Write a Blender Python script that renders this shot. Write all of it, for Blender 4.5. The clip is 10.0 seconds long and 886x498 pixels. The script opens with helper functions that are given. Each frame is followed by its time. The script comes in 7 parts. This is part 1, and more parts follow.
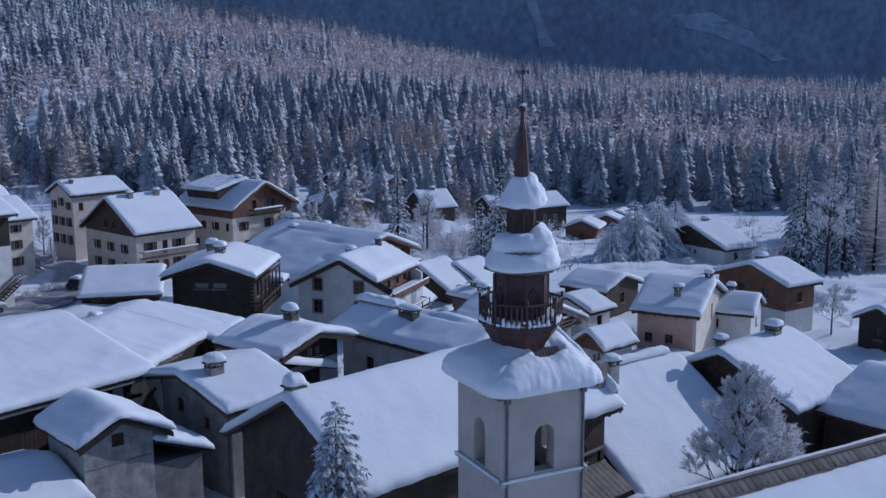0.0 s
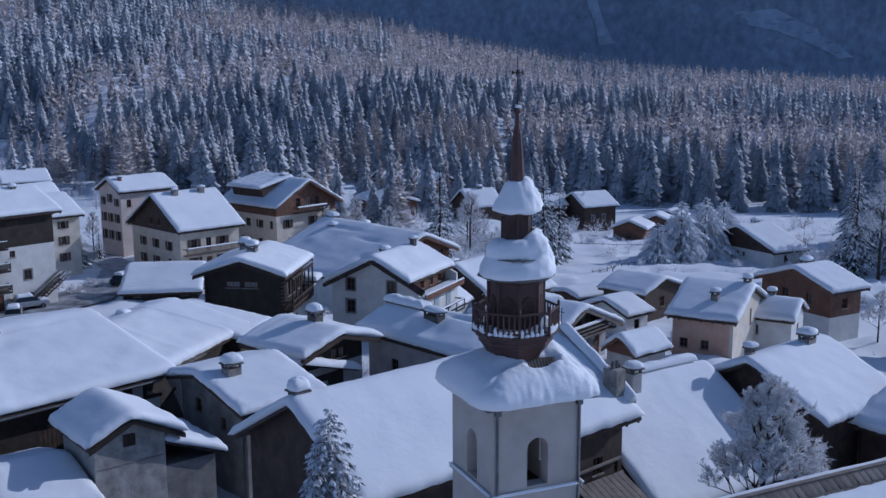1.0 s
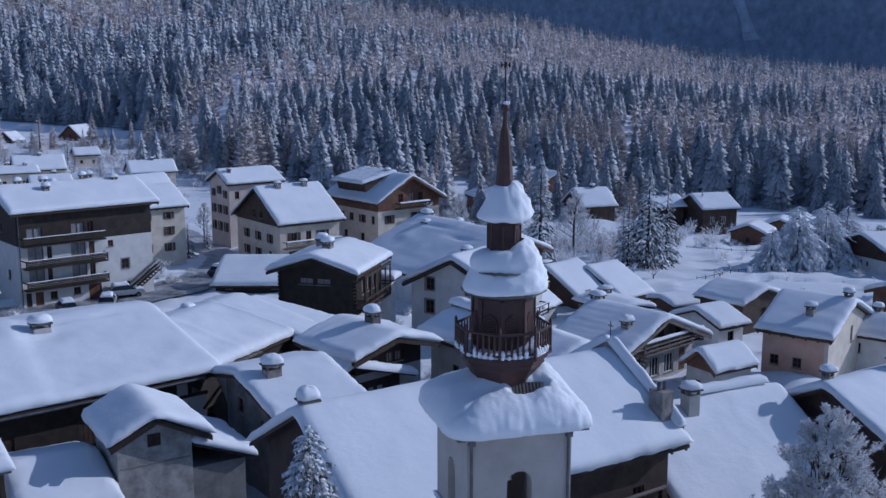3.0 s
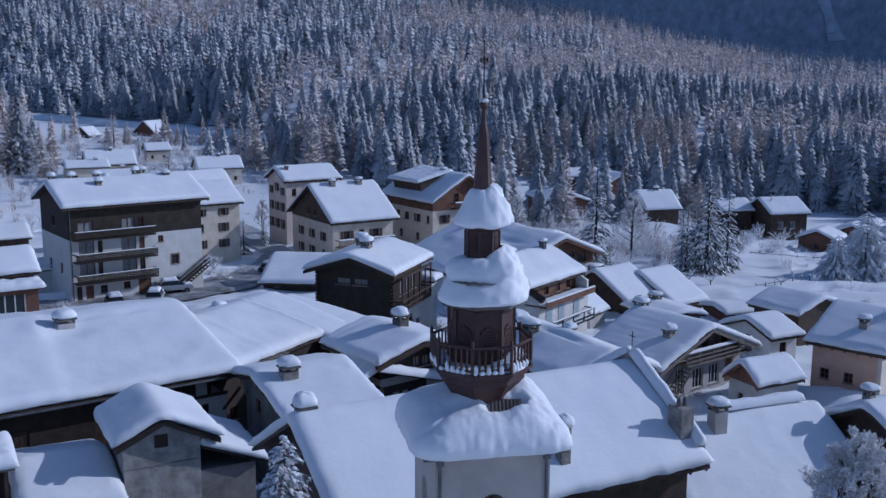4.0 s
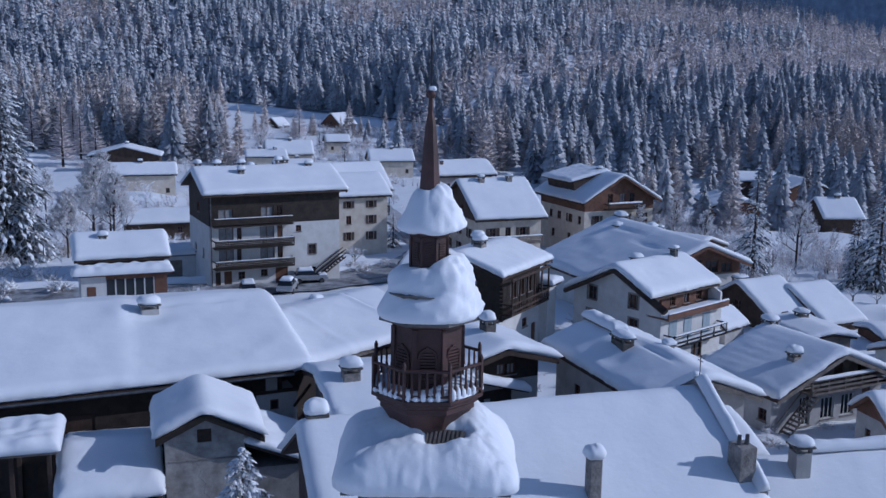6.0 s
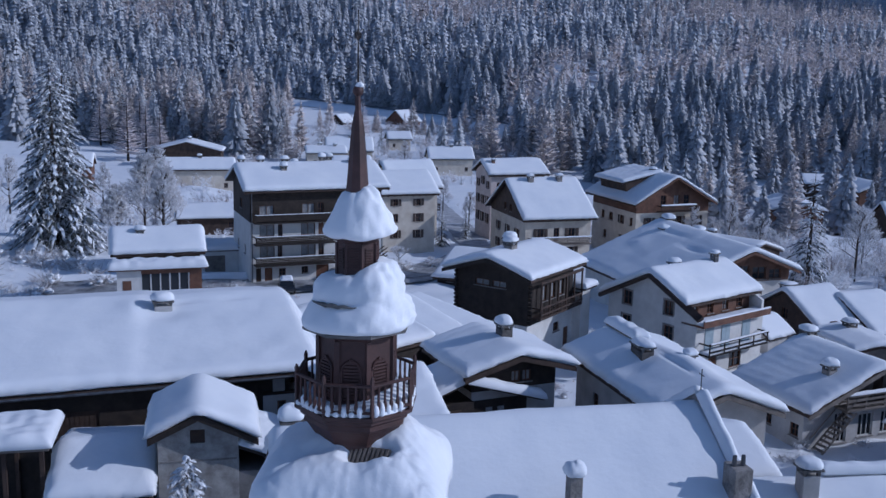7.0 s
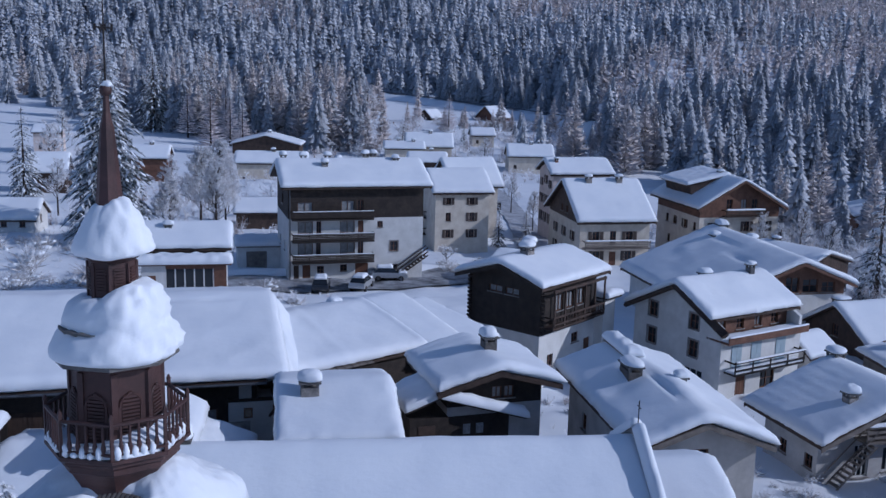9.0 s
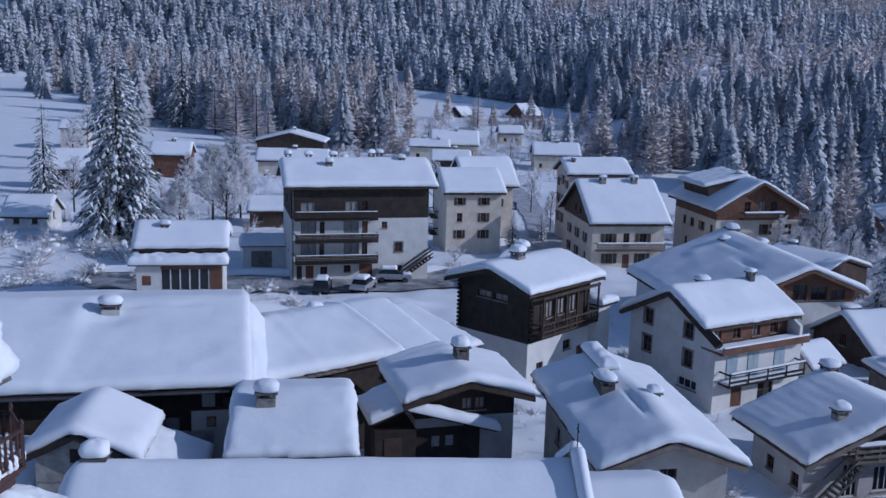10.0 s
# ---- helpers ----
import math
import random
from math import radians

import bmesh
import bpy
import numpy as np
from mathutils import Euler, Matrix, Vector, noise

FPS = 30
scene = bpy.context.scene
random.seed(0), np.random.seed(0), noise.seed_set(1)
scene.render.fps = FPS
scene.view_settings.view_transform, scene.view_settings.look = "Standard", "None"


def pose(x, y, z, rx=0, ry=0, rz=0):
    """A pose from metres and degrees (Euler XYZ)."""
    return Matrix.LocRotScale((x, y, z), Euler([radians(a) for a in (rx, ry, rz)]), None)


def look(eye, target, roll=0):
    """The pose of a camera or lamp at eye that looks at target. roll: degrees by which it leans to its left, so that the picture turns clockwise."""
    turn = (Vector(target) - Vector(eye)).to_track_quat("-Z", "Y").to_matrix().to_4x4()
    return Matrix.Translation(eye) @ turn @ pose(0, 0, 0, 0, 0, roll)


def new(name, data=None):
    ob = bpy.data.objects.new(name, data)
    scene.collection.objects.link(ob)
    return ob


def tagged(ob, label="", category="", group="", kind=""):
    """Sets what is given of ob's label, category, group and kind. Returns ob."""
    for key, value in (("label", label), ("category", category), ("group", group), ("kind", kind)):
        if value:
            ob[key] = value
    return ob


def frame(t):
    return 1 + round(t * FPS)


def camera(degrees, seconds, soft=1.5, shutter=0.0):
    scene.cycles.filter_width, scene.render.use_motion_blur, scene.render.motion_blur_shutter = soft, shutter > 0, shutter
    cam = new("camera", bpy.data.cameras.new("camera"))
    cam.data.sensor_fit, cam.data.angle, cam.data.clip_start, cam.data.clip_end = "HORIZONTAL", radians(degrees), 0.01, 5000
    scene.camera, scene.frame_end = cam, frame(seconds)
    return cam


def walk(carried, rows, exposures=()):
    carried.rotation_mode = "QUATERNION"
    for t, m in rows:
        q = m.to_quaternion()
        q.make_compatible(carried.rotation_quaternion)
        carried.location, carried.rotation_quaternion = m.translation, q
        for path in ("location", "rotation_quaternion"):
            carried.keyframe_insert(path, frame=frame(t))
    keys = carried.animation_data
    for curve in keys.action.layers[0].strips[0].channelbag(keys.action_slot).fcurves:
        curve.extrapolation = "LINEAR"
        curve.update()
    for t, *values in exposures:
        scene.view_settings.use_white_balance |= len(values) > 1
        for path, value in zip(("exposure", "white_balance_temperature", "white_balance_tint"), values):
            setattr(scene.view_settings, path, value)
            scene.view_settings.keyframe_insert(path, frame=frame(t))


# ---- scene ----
cam = camera(46.7, 10.0, soft=1.5)
PATH = [
    (0, (-11.911, -34.324, 29.165), (-11.416, -32.417, 28.821), -0.3),
    (0.5, (-10.734, -34.181, 29.247), (-10.292, -32.262, 28.9), -0.3),
    (1, (-9.41, -33.78, 29.254), (-9.025, -31.848, 28.906), -0.3),
    (1.5, (-8.127, -33.316, 29.235), (-7.804, -31.373, 28.886), -0.3),
    (2, (-6.738, -32.68, 29.188), (-6.484, -30.727, 28.838), -0.1),
    (2.5, (-5.401, -32.011, 29.163), (-5.209, -30.052, 28.81), -0.1),
    (4, (-0.908, -29.439, 28.998), (-0.927, -27.472, 28.641), 0.3),
    (4.5, (0.601, -28.444, 28.958), (0.507, -26.479, 28.599), 0.4),
    (5, (2.235, -27.378, 28.879), (2.044, -25.42, 28.517), 0.6),
    (5.5, (3.801, -26.318, 28.795), (3.503, -24.374, 28.429), 0.7),
    (6, (5.471, -25.196, 28.706), (5.079, -23.27, 28.339), 0.9),
    (7.5, (10.014, -21.49, 28.695), (9.432, -19.614, 28.317), 1.2),
    (8, (11.595, -20.116, 28.713), (10.961, -18.258, 28.332), 1.2),
    (8.5, (12.997, -18.767, 28.784), (12.32, -16.925, 28.401), 1.4),
    (9, (14.458, -17.258, 28.871), (13.737, -15.433, 28.484), 1.5),
    (9.5, (15.833, -15.863, 29.065), (15.077, -14.053, 28.674), 1.6),
    (10, (17.365, -14.05, 29.222), (16.574, -12.257, 28.826), 1.6),
]
walk(cam, [(t, look(eye, target, roll)) for t, eye, target, roll in PATH], exposures=[(0.0, -0.35, 5050, 17), (10.0, -0.34, 5050, 17)])

# ---- light ----
SUN_AZ, SUN_EL = 76.0, 27.0
sun_dir = Vector((math.sin(radians(SUN_AZ)) * math.cos(radians(SUN_EL)), math.cos(radians(SUN_AZ)) * math.cos(radians(SUN_EL)), math.sin(radians(SUN_EL))))
world = bpy.data.worlds.new("world")
scene.world = world
world.use_nodes = True
sky = world.node_tree.nodes.new("ShaderNodeTexSky")
sky.sky_type, sky.sun_disc = "NISHITA", False
sky.sun_elevation, sky.sun_rotation = radians(SUN_EL), radians(SUN_AZ)
sky.altitude = 1300
world.node_tree.nodes["Background"].inputs[1].default_value = 0.10
world.node_tree.links.new(sky.outputs[0], world.node_tree.nodes["Background"].inputs[0])
sun_data = bpy.data.lights.new("sun", "SUN")
sun_data.energy, sun_data.angle, sun_data.color = 2.6, radians(0.6), (1.0, 0.94, 0.86)
sun = new("sun", sun_data)
sun.matrix_world = look(sun_dir * 300, (0, 0, 0))

# ---- materials ----


def mat(name, rough=0.8, metal=0.0):
    m = bpy.data.materials.new(name)
    m.use_nodes = True
    b = m.node_tree.nodes["Principled BSDF"]
    b.inputs["Roughness"].default_value = rough
    b.inputs["Metallic"].default_value = metal
    return m, m.node_tree.nodes, m.node_tree.links, b


def ramp(nodes, stops):
    r = nodes.new("ShaderNodeValToRGB")
    e = r.color_ramp.elements
    while len(e) < len(stops):
        e.new(0.5)
    for i, (p, c) in enumerate(stops):
        e[i].position, e[i].color = p, (*c, 1)
    return r


def noise_node(nodes, links, scale, detail=4, rough=0.6, stretch=(1, 1, 1), coord="Object"):
    tc = nodes.new("ShaderNodeTexCoord")
    mp = nodes.new("ShaderNodeMapping")
    mp.inputs["Scale"].default_value = stretch
    n = nodes.new("ShaderNodeTexNoise")
    n.inputs["Scale"].default_value, n.inputs["Detail"].default_value, n.inputs["Roughness"].default_value = scale, detail, rough
    links.new(tc.outputs[coord], mp.inputs[0])
    links.new(mp.outputs[0], n.inputs[0])
    return n


def mixer(nodes, links, fac, a, b, blend="MIX"):
    x = nodes.new("ShaderNodeMix")
    x.data_type, x.blend_type = "RGBA", blend
    for slot, v in ((0, fac), (6, a), (7, b)):
        if isinstance(v, (int, float)):
            x.inputs[slot].default_value = v
        elif isinstance(v, tuple):
            x.inputs[slot].default_value = (*v, 1)
        else:
            links.new(v, x.inputs[slot])
    return x.outputs[2]


def bump(nodes, links, b, height, strength=0.3, dist=0.05):
    bp = nodes.new("ShaderNodeBump")
    bp.inputs["Strength"].default_value, bp.inputs["Distance"].default_value = strength, dist
    links.new(height, bp.inputs["Height"])
    links.new(bp.outputs[0], b.inputs["Normal"])


def surface(name, low, high, scale=2.0, grain=25.0, rough=0.85, stretch=(1, 1, 1), strength=0.3, dist=0.02, metal=0.0, vary=0.0, patch=0.35):
    """Two colours mixed by broad stains and fine grain, with relief from the grain."""
    m, n, l, b = mat(name, rough, metal)
    big = noise_node(n, l, scale, 5, 0.65)
    fine = noise_node(n, l, grain, 4, 0.6, stretch)
    r = ramp(n, [(0.32, low), (0.68, high)])
    l.new(big.outputs[0], r.inputs[0])
    r2 = ramp(n, [(0.3, (0.55, 0.55, 0.55)), (0.7, (1.15, 1.15, 1.15))])
    l.new(fine.outputs[0], r2.inputs[0])
    col = mixer(n, l, patch, r.outputs[0], mixer(n, l, 1.0, r.outputs[0], r2.outputs[0], "MULTIPLY"))
    if vary:
        oi = n.new("ShaderNodeObjectInfo")
        r3 = ramp(n, [(0, (1 - vary,) * 3), (1, (1 + vary,) * 3)])
        l.new(oi.outputs["Random"], r3.inputs[0])
        col = mixer(n, l, 1.0, col, r3.outputs[0], "MULTIPLY")
    l.new(col, b.inputs["Base Color"])
    bump(n, l, b, fine.outputs[0], strength, dist)
    return m


def snow_material():
    m, n, l, b = mat("snow", 0.75)
    big = noise_node(n, l, 0.35, 4, 0.55)
    mid = noise_node(n, l, 3.0, 5, 0.6)
    fine = noise_node(n, l, 60.0, 3, 0.6)
    r = ramp(n, [(0.3, (0.80, 0.82, 0.85)), (0.7, (0.88, 0.89, 0.90))])
    l.new(big.outputs[0], r.inputs[0])
    l.new(r.outputs[0], b.inputs["Base Color"])
    add = n.new("ShaderNodeMath")
    add.operation = "MULTIPLY_ADD"
    add.inputs[1].default_value = 0.06
    l.new(fine.outputs[0], add.inputs[0])
    l.new(mid.outputs[0], add.inputs[2])
    bump(n, l, b, add.outputs[0], 0.17, 0.11)
    b.inputs["Specular IOR Level"].default_value = 0.25
    return m


def frosted(name, low, high, frost, edge=0.15, scale=1.2, soft=0.22):
    """Foliage or bark whose upper sides carry snow, broken up by noise."""
    m, n, l, b = mat(name, 0.9)
    isl = n.new("ShaderNodeNewGeometry")
    r = ramp(n, [(0.0, low), (1.0, high)])
    l.new(isl.outputs["Random Per Island"], r.inputs[0])
    sep = n.new("ShaderNodeSeparateXYZ")
    l.new(isl.outputs["True Normal"], sep.inputs[0])
    ab = n.new("ShaderNodeMath")
    ab.operation = "ABSOLUTE"
    l.new(sep.outputs[2], ab.inputs[0])
    nz = noise_node(n, l, scale, 4, 0.7)
    ad = n.new("ShaderNodeMath")
    ad.operation = "ADD"
    l.new(ab.outputs[0], ad.inputs[0])
    l.new(nz.outputs[0], ad.inputs[1])
    r2 = ramp(n, [(edge, (0, 0, 0)), (edge + soft, (1, 1, 1))])
    off = n.new("ShaderNodeMath")
    off.operation = "SUBTRACT"
    off.inputs[1].default_value = 0.75
    l.new(ad.outputs[0], off.inputs[0])
    l.new(off.outputs[0], r2.inputs[0])
    stand = noise_node(n, l, 0.11, 3, 0.6)
    r3 = ramp(n, [(0.3, (0.80, 0.80, 0.82)), (0.7, (1.32, 1.29, 1.27))])
    l.new(stand.outputs[0], r3.inputs[0])
    l.new(mixer(n, l, 1.0, mixer(n, l, r2.outputs[0], r.outputs[0], frost), r3.outputs[0], "MULTIPLY"), b.inputs["Base Color"])
    b.inputs["Specular IOR Level"].default_value = 0.2
    return m


SNOW = snow_material()
PLASTER = surface("plaster", (0.62, 0.60, 0.56), (0.76, 0.74, 0.70), 0.8, 40, 0.9, strength=0.2)
PLASTER_TOWER = surface("tower_plaster", (0.44, 0.395, 0.35), (0.56, 0.51, 0.455), 0.7, 30, 0.92, strength=0.25)
PLASTER_SALMON = surface("salmon_plaster", (0.60, 0.36, 0.25), (0.74, 0.50, 0.37), 0.8, 40, 0.9, strength=0.25)
PLASTER_OLD = surface("old_plaster", (0.26, 0.24, 0.215), (0.52, 0.495, 0.455), 1.3, 22, 0.95, strength=0.5)
PLASTER_GREY = surface("grey_plaster", (0.40, 0.38, 0.36), (0.58, 0.56, 0.53), 0.7, 25, 0.95, strength=0.4)
# grey plaster darkened in colour for the walls in the alley's shade
PLASTER_SHADED = surface("shaded_plaster", (0.17, 0.158, 0.145), (0.32, 0.30, 0.28), 0.9, 20, 0.95, strength=0.5)
PLASTER_BEIGE = surface("beige_plaster", (0.58, 0.50, 0.40), (0.74, 0.67, 0.56), 0.8, 40, 0.9, strength=0.2)
PLASTER_PINK = surface("pink_plaster", (0.66, 0.54, 0.47), (0.78, 0.67, 0.60), 0.8, 40, 0.9, strength=0.2)
WOOD_BLACK = surface("blackened_wood", (0.018, 0.013, 0.010), (0.05, 0.035, 0.026), 1.5, 9, 0.8, (1, 1, 9), 0.6, 0.03)
WOOD_DARK = surface("dark_wood", (0.035, 0.022, 0.016), (0.09, 0.055, 0.038), 1.2, 9, 0.75, (1, 1, 9), 0.6, 0.03)
WOOD_BROWN = surface("brown_wood", (0.10, 0.045, 0.026), (0.20, 0.095, 0.055), 1.2, 9, 0.7, (1, 1, 9), 0.5, 0.03)
WOOD_GREY = surface("grey_wood", (0.13, 0.11, 0.095), (0.28, 0.24, 0.20), 1.2, 12, 0.85, (1, 1, 8), 0.5, 0.02)
WOOD_RED = surface("stained_wood", (0.042, 0.020, 0.017), (0.092, 0.042, 0.035), 1.4, 12, 0.6, (1, 1, 7), 0.4, 0.02)
SHUTTER = surface("shutter_paint", (0.05, 0.035, 0.028), (0.10, 0.07, 0.055), 2, 20, 0.6)
STONE = surface("stone", (0.17, 0.155, 0.14), (0.36, 0.33, 0.30), 2.0, 8, 0.9, strength=0.7, dist=0.05)
STONE_DARK = surface("dark_stone", (0.06, 0.055, 0.05), (0.17, 0.15, 0.135), 2.5, 9, 0.9, strength=0.7, dist=0.05)
BRICK = surface("chimney_brick", (0.16, 0.085, 0.06), (0.30, 0.18, 0.13), 3.0, 14, 0.9, strength=0.7, dist=0.04)
METAL = surface("zinc", (0.10, 0.10, 0.105), (0.20, 0.20, 0.21), 2.0, 20, 0.45, metal=0.7, strength=0.1)
IRON = surface("iron", (0.02, 0.018, 0.017), (0.05, 0.04, 0.036), 3.0, 20, 0.5, metal=0.6, strength=0.1)
ROADWAY = surface("wet_road", (0.06, 0.057, 0.057), (0.52, 0.53, 0.55), 0.55, 5, 0.6, strength=0.4, dist=0.04)
SLATE = surface("slate", (0.07, 0.065, 0.06), (0.17, 0.16, 0.15), 2.0, 10, 0.7, strength=0.4)
GLASS, _n, _l, _b = mat("window_glass", 0.08)
_b.inputs["Base Color"].default_value = (0.02, 0.024, 0.03, 1)
CURTAIN = surface("curtain", (0.22, 0.22, 0.22), (0.40, 0.40, 0.39), 4, 30, 0.9, (9, 9, 1))
FRAME_WHITE = surface("white_frame", (0.62, 0.61, 0.58), (0.74, 0.73, 0.70), 3, 30, 0.5)
NEEDLES = frosted("spruce_needles", (0.05, 0.06, 0.06), (0.12, 0.13, 0.125), (0.80, 0.82, 0.85), 0.33, 1.8)
NEEDLES_LADEN = frosted("laden_needles", (0.16, 0.16, 0.165), (0.32, 0.32, 0.325), (0.82, 0.84, 0.86), 0.10, 1.8)
# far needles: base tones lifted to carry distance haze, with frost on top
NEEDLES_HAZED = frosted("hazed_forest_needles", (0.285, 0.30, 0.325), (0.435, 0.45, 0.475), (0.67, 0.70, 0.745), 0.08, 1.8, 0.36)
LARCH = frosted("larch_twigs", (0.52, 0.475, 0.45), (0.68, 0.62, 0.585), (0.74, 0.695, 0.69), 0.18, 1.2, 0.36)
BARK = frosted("bark", (0.035, 0.028, 0.024), (0.07, 0.055, 0.045), (0.80, 0.82, 0.85), 0.20, 2.0)
TWIGS = frosted("frosted_twigs", (0.40, 0.37, 0.35), (0.60, 0.57, 0.55), (0.86, 0.87, 0.88), -0.18, 3.0)

# ---- building blocks ----


def link_mesh(name, verts, faces, material, parent=None, label="", smooth=False):
    me = bpy.data.meshes.new(name)
    me.from_pydata([tuple(v) for v in verts], [], faces)
    me.materials.append(material)
    if smooth:
        me.polygons.foreach_set("use_smooth", [True] * len(me.polygons))
    ob = new(name, me)
    if parent is not None:
        ob.parent = parent
    return tagged(ob, label)


def part(name, bm, material, parent=None, label="", smooth=False):
    me = bpy.data.meshes.new(name)
    bm.to_mesh(me)
    bm.free()
    me.materials.append(material)
    if smooth:
        me.polygons.foreach_set("use_smooth", [True] * len(me.polygons))
    ob = new(name, me)
    if parent is not None:
        ob.parent = parent
    return tagged(ob, label)


def thing(name, m, label, category, group="", kind=""):
    ob = new(name)
    ob.matrix_world = m
    ob.empty_display_size = 0.3
    return tagged(ob, label, category, group, kind)


def add_box(bm, lo, hi, m=None, bevel=0.0):
    ret = bmesh.ops.create_cube(bm, size=1)
    vs = ret["verts"]
    c = [(lo[i] + hi[i]) / 2 for i in range(3)]
    s = [max(hi[i] - lo[i], 1e-4) for i in range(3)]
    t = Matrix.Translation(c) @ Matrix.Diagonal((*s, 1))
    bmesh.ops.transform(bm, matrix=(m @ t) if m is not None else t, verts=vs)
    if bevel:
        es = {e for v in vs for e in v.link_edges}
        bmesh.ops.bevel(bm, geom=list(es), offset=bevel, segments=1, affect="EDGES")
    return bm


def box(lo, hi, m=None, bevel=0.0):
    return add_box(bmesh.new(), lo, hi, m, bevel)


def add_rod(bm, p, q, r0, r1=None, seg=8):
    p, q = Vector(p), Vector(q)
    r1 = r0 if r1 is None else r1
    d = q - p
    ret = bmesh.ops.create_cone(bm, cap_ends=True, segments=seg, radius1=r0, radius2=r1, depth=d.length)
    m = Matrix.Translation((p + q) / 2) @ d.to_track_quat("Z", "Y").to_matrix().to_4x4()
    bmesh.ops.transform(bm, matrix=m, verts=ret["verts"])
    return bm


def rod(p, q, r0, r1=None, seg=8):
    return add_rod(bmesh.new(), p, q, r0, r1, seg)


def wob(x, y, z=0.0, s=1.0):
    return noise.noise((x * s, y * s, z))


def snow_cap(name, lo, hi, thick, parent=None, label="", lean=0.0, step=0.12, seed=0.0, edge=None, material=None):
    """A soft pillow of snow on a flat rectangle lo-hi (x, y, z of its foot), bulging a little past it."""
    x0, y0, z0 = lo
    x1, y1 = hi[0], hi[1]
    nx, ny = max(4, int((x1 - x0) / step)), max(4, int((y1 - y0) / step))
    r = edge or min(thick * 1.1, 0.45 * min(x1 - x0, y1 - y0))
    verts, faces = [], []
    for i in range(nx + 1):
        for j in range(ny + 1):
            u, v = i / nx, j / ny
            x, y = x0 + (x1 - x0) * u, y0 + (y1 - y0) * v
            d = min(x - x0, x1 - x, y - y0, y1 - y)
            k = min(max(d / r, 0), 1)
            e = math.sqrt(max(0.0, 1 - (1 - k) ** 2))
            z = z0 + thick * (0.12 + 0.88 * e) * (1 + 0.25 * wob(x + seed, y, seed, 1.3)) + lean * (y - y0)
            verts.append((x, y, z))
    for i in range(nx):
        for j in range(ny):
            a = i * (ny + 1) + j
            faces.append((a, a + ny + 1, a + ny + 2, a + 1))
    ring = [i * (ny + 1) for i in range(nx + 1)] + [nx * (ny + 1) + j for j in range(1, ny + 1)]
    ring += [i * (ny + 1) + ny for i in range(nx - 1, -1, -1)] + [j for j in range(ny - 1, 0, -1)]
    cx, cy = (x0 + x1) / 2, (y0 + y1) / 2
    n0 = len(verts)
    for k in ring:
        x, y, z = verts[k]
        verts.append((cx + (x - cx) * 0.93, cy + (y - cy) * 0.93, z0 + lean * (y - y0) - 0.02))
    for k in range(len(ring)):
        k2 = (k + 1) % len(ring)
        faces.append((ring[k2], ring[k], n0 + k, n0 + k2))
    return link_mesh(name, verts, faces, material or SNOW, parent, label, True)


def snow_ball(name, x, y, z, w, d, h, parent=None, label="", seed=0.0):
    """A rounded cushion of snow, undercut at its foot, on a small flat top."""
    n, rows = 22, [(0.70, 0.0), (0.93, 0.10), (1.0, 0.28), (0.97, 0.50), (0.84, 0.74), (0.62, 0.90), (0.36, 0.97), (0.12, 1.0)]
    verts, faces = [], []
    for r, q in rows:
        for k in range(n):
            a = 2 * math.pi * k / n
            c, s = math.cos(a), math.sin(a)
            f = r * (abs(c) ** 3.2 + abs(s) ** 3.2) ** (-1 / 3.2)
            e = 1 + 0.22 * noise.noise((c * 1.1 + seed, s * 1.1, q * 1.3 + seed)) + 0.08 * noise.noise((c * 3 + seed, s * 3, q * 3))
            verts.append((x + w * f * c * e, y + d * f * s * e, z + h * q * (1 + 0.10 * noise.noise((c + seed, s, seed)))))
    for i in range(len(rows) - 1):
        for k in range(n):
            j = (k + 1) % n
            faces.append((i * n + k, i * n + j, (i + 1) * n + j, (i + 1) * n + k))
    m = (len(rows) - 1) * n
    faces.append(tuple(m + k for k in range(n)))
    faces.append(tuple(n - 1 - k for k in range(n)))
    return link_mesh(name, verts, faces, SNOW, parent, label, True)

# ---- ground ----


def smooth(a, b, x):
    t = min(max((x - a) / (b - a), 0.0), 1.0)
    return t * t * (3 - 2 * t)


LEVELS = [(-400, 6.0), (-60, 5.0), (20, 4.3), (60, 3.0), (90, 2.2), (120, 0.3), (170, -3.0), (214, -4.2), (340, -3.0), (5000, -3.0)]
TREELINE = [(-180, 330), (-70, 420), (-50, 540), (-35, 520), (-26, 515), (-20.5, 472), (-14, 415), (-10.5, 350), (-8, 305), (0, 300), (10, 285), (25, 262), (40, 270), (60, 300), (180, 330)]
CREST = [(-180, 120), (-60, 190), (-40, 170), (7.2, 62), (12.5, 41), (17.6, 26), (23.6, 15), (30, 8), (37.5, 3), (60, -5), (180, 60)]


def table(rows, x):
    for (a, p), (b, q) in zip(rows, rows[1:]):
        if x <= b:
            return p + (q - p) * max(0.0, x - a) / (b - a)
    return rows[-1][1]


def polar(x, y):
    return math.degrees(math.atan2(x, y + 25)), math.hypot(x, y + 25)


def flat_level(x, y):
    xs = max(-260, min(160, x))
    return table(LEVELS, y) - 0.04 * xs * smooth(80, 250, y)


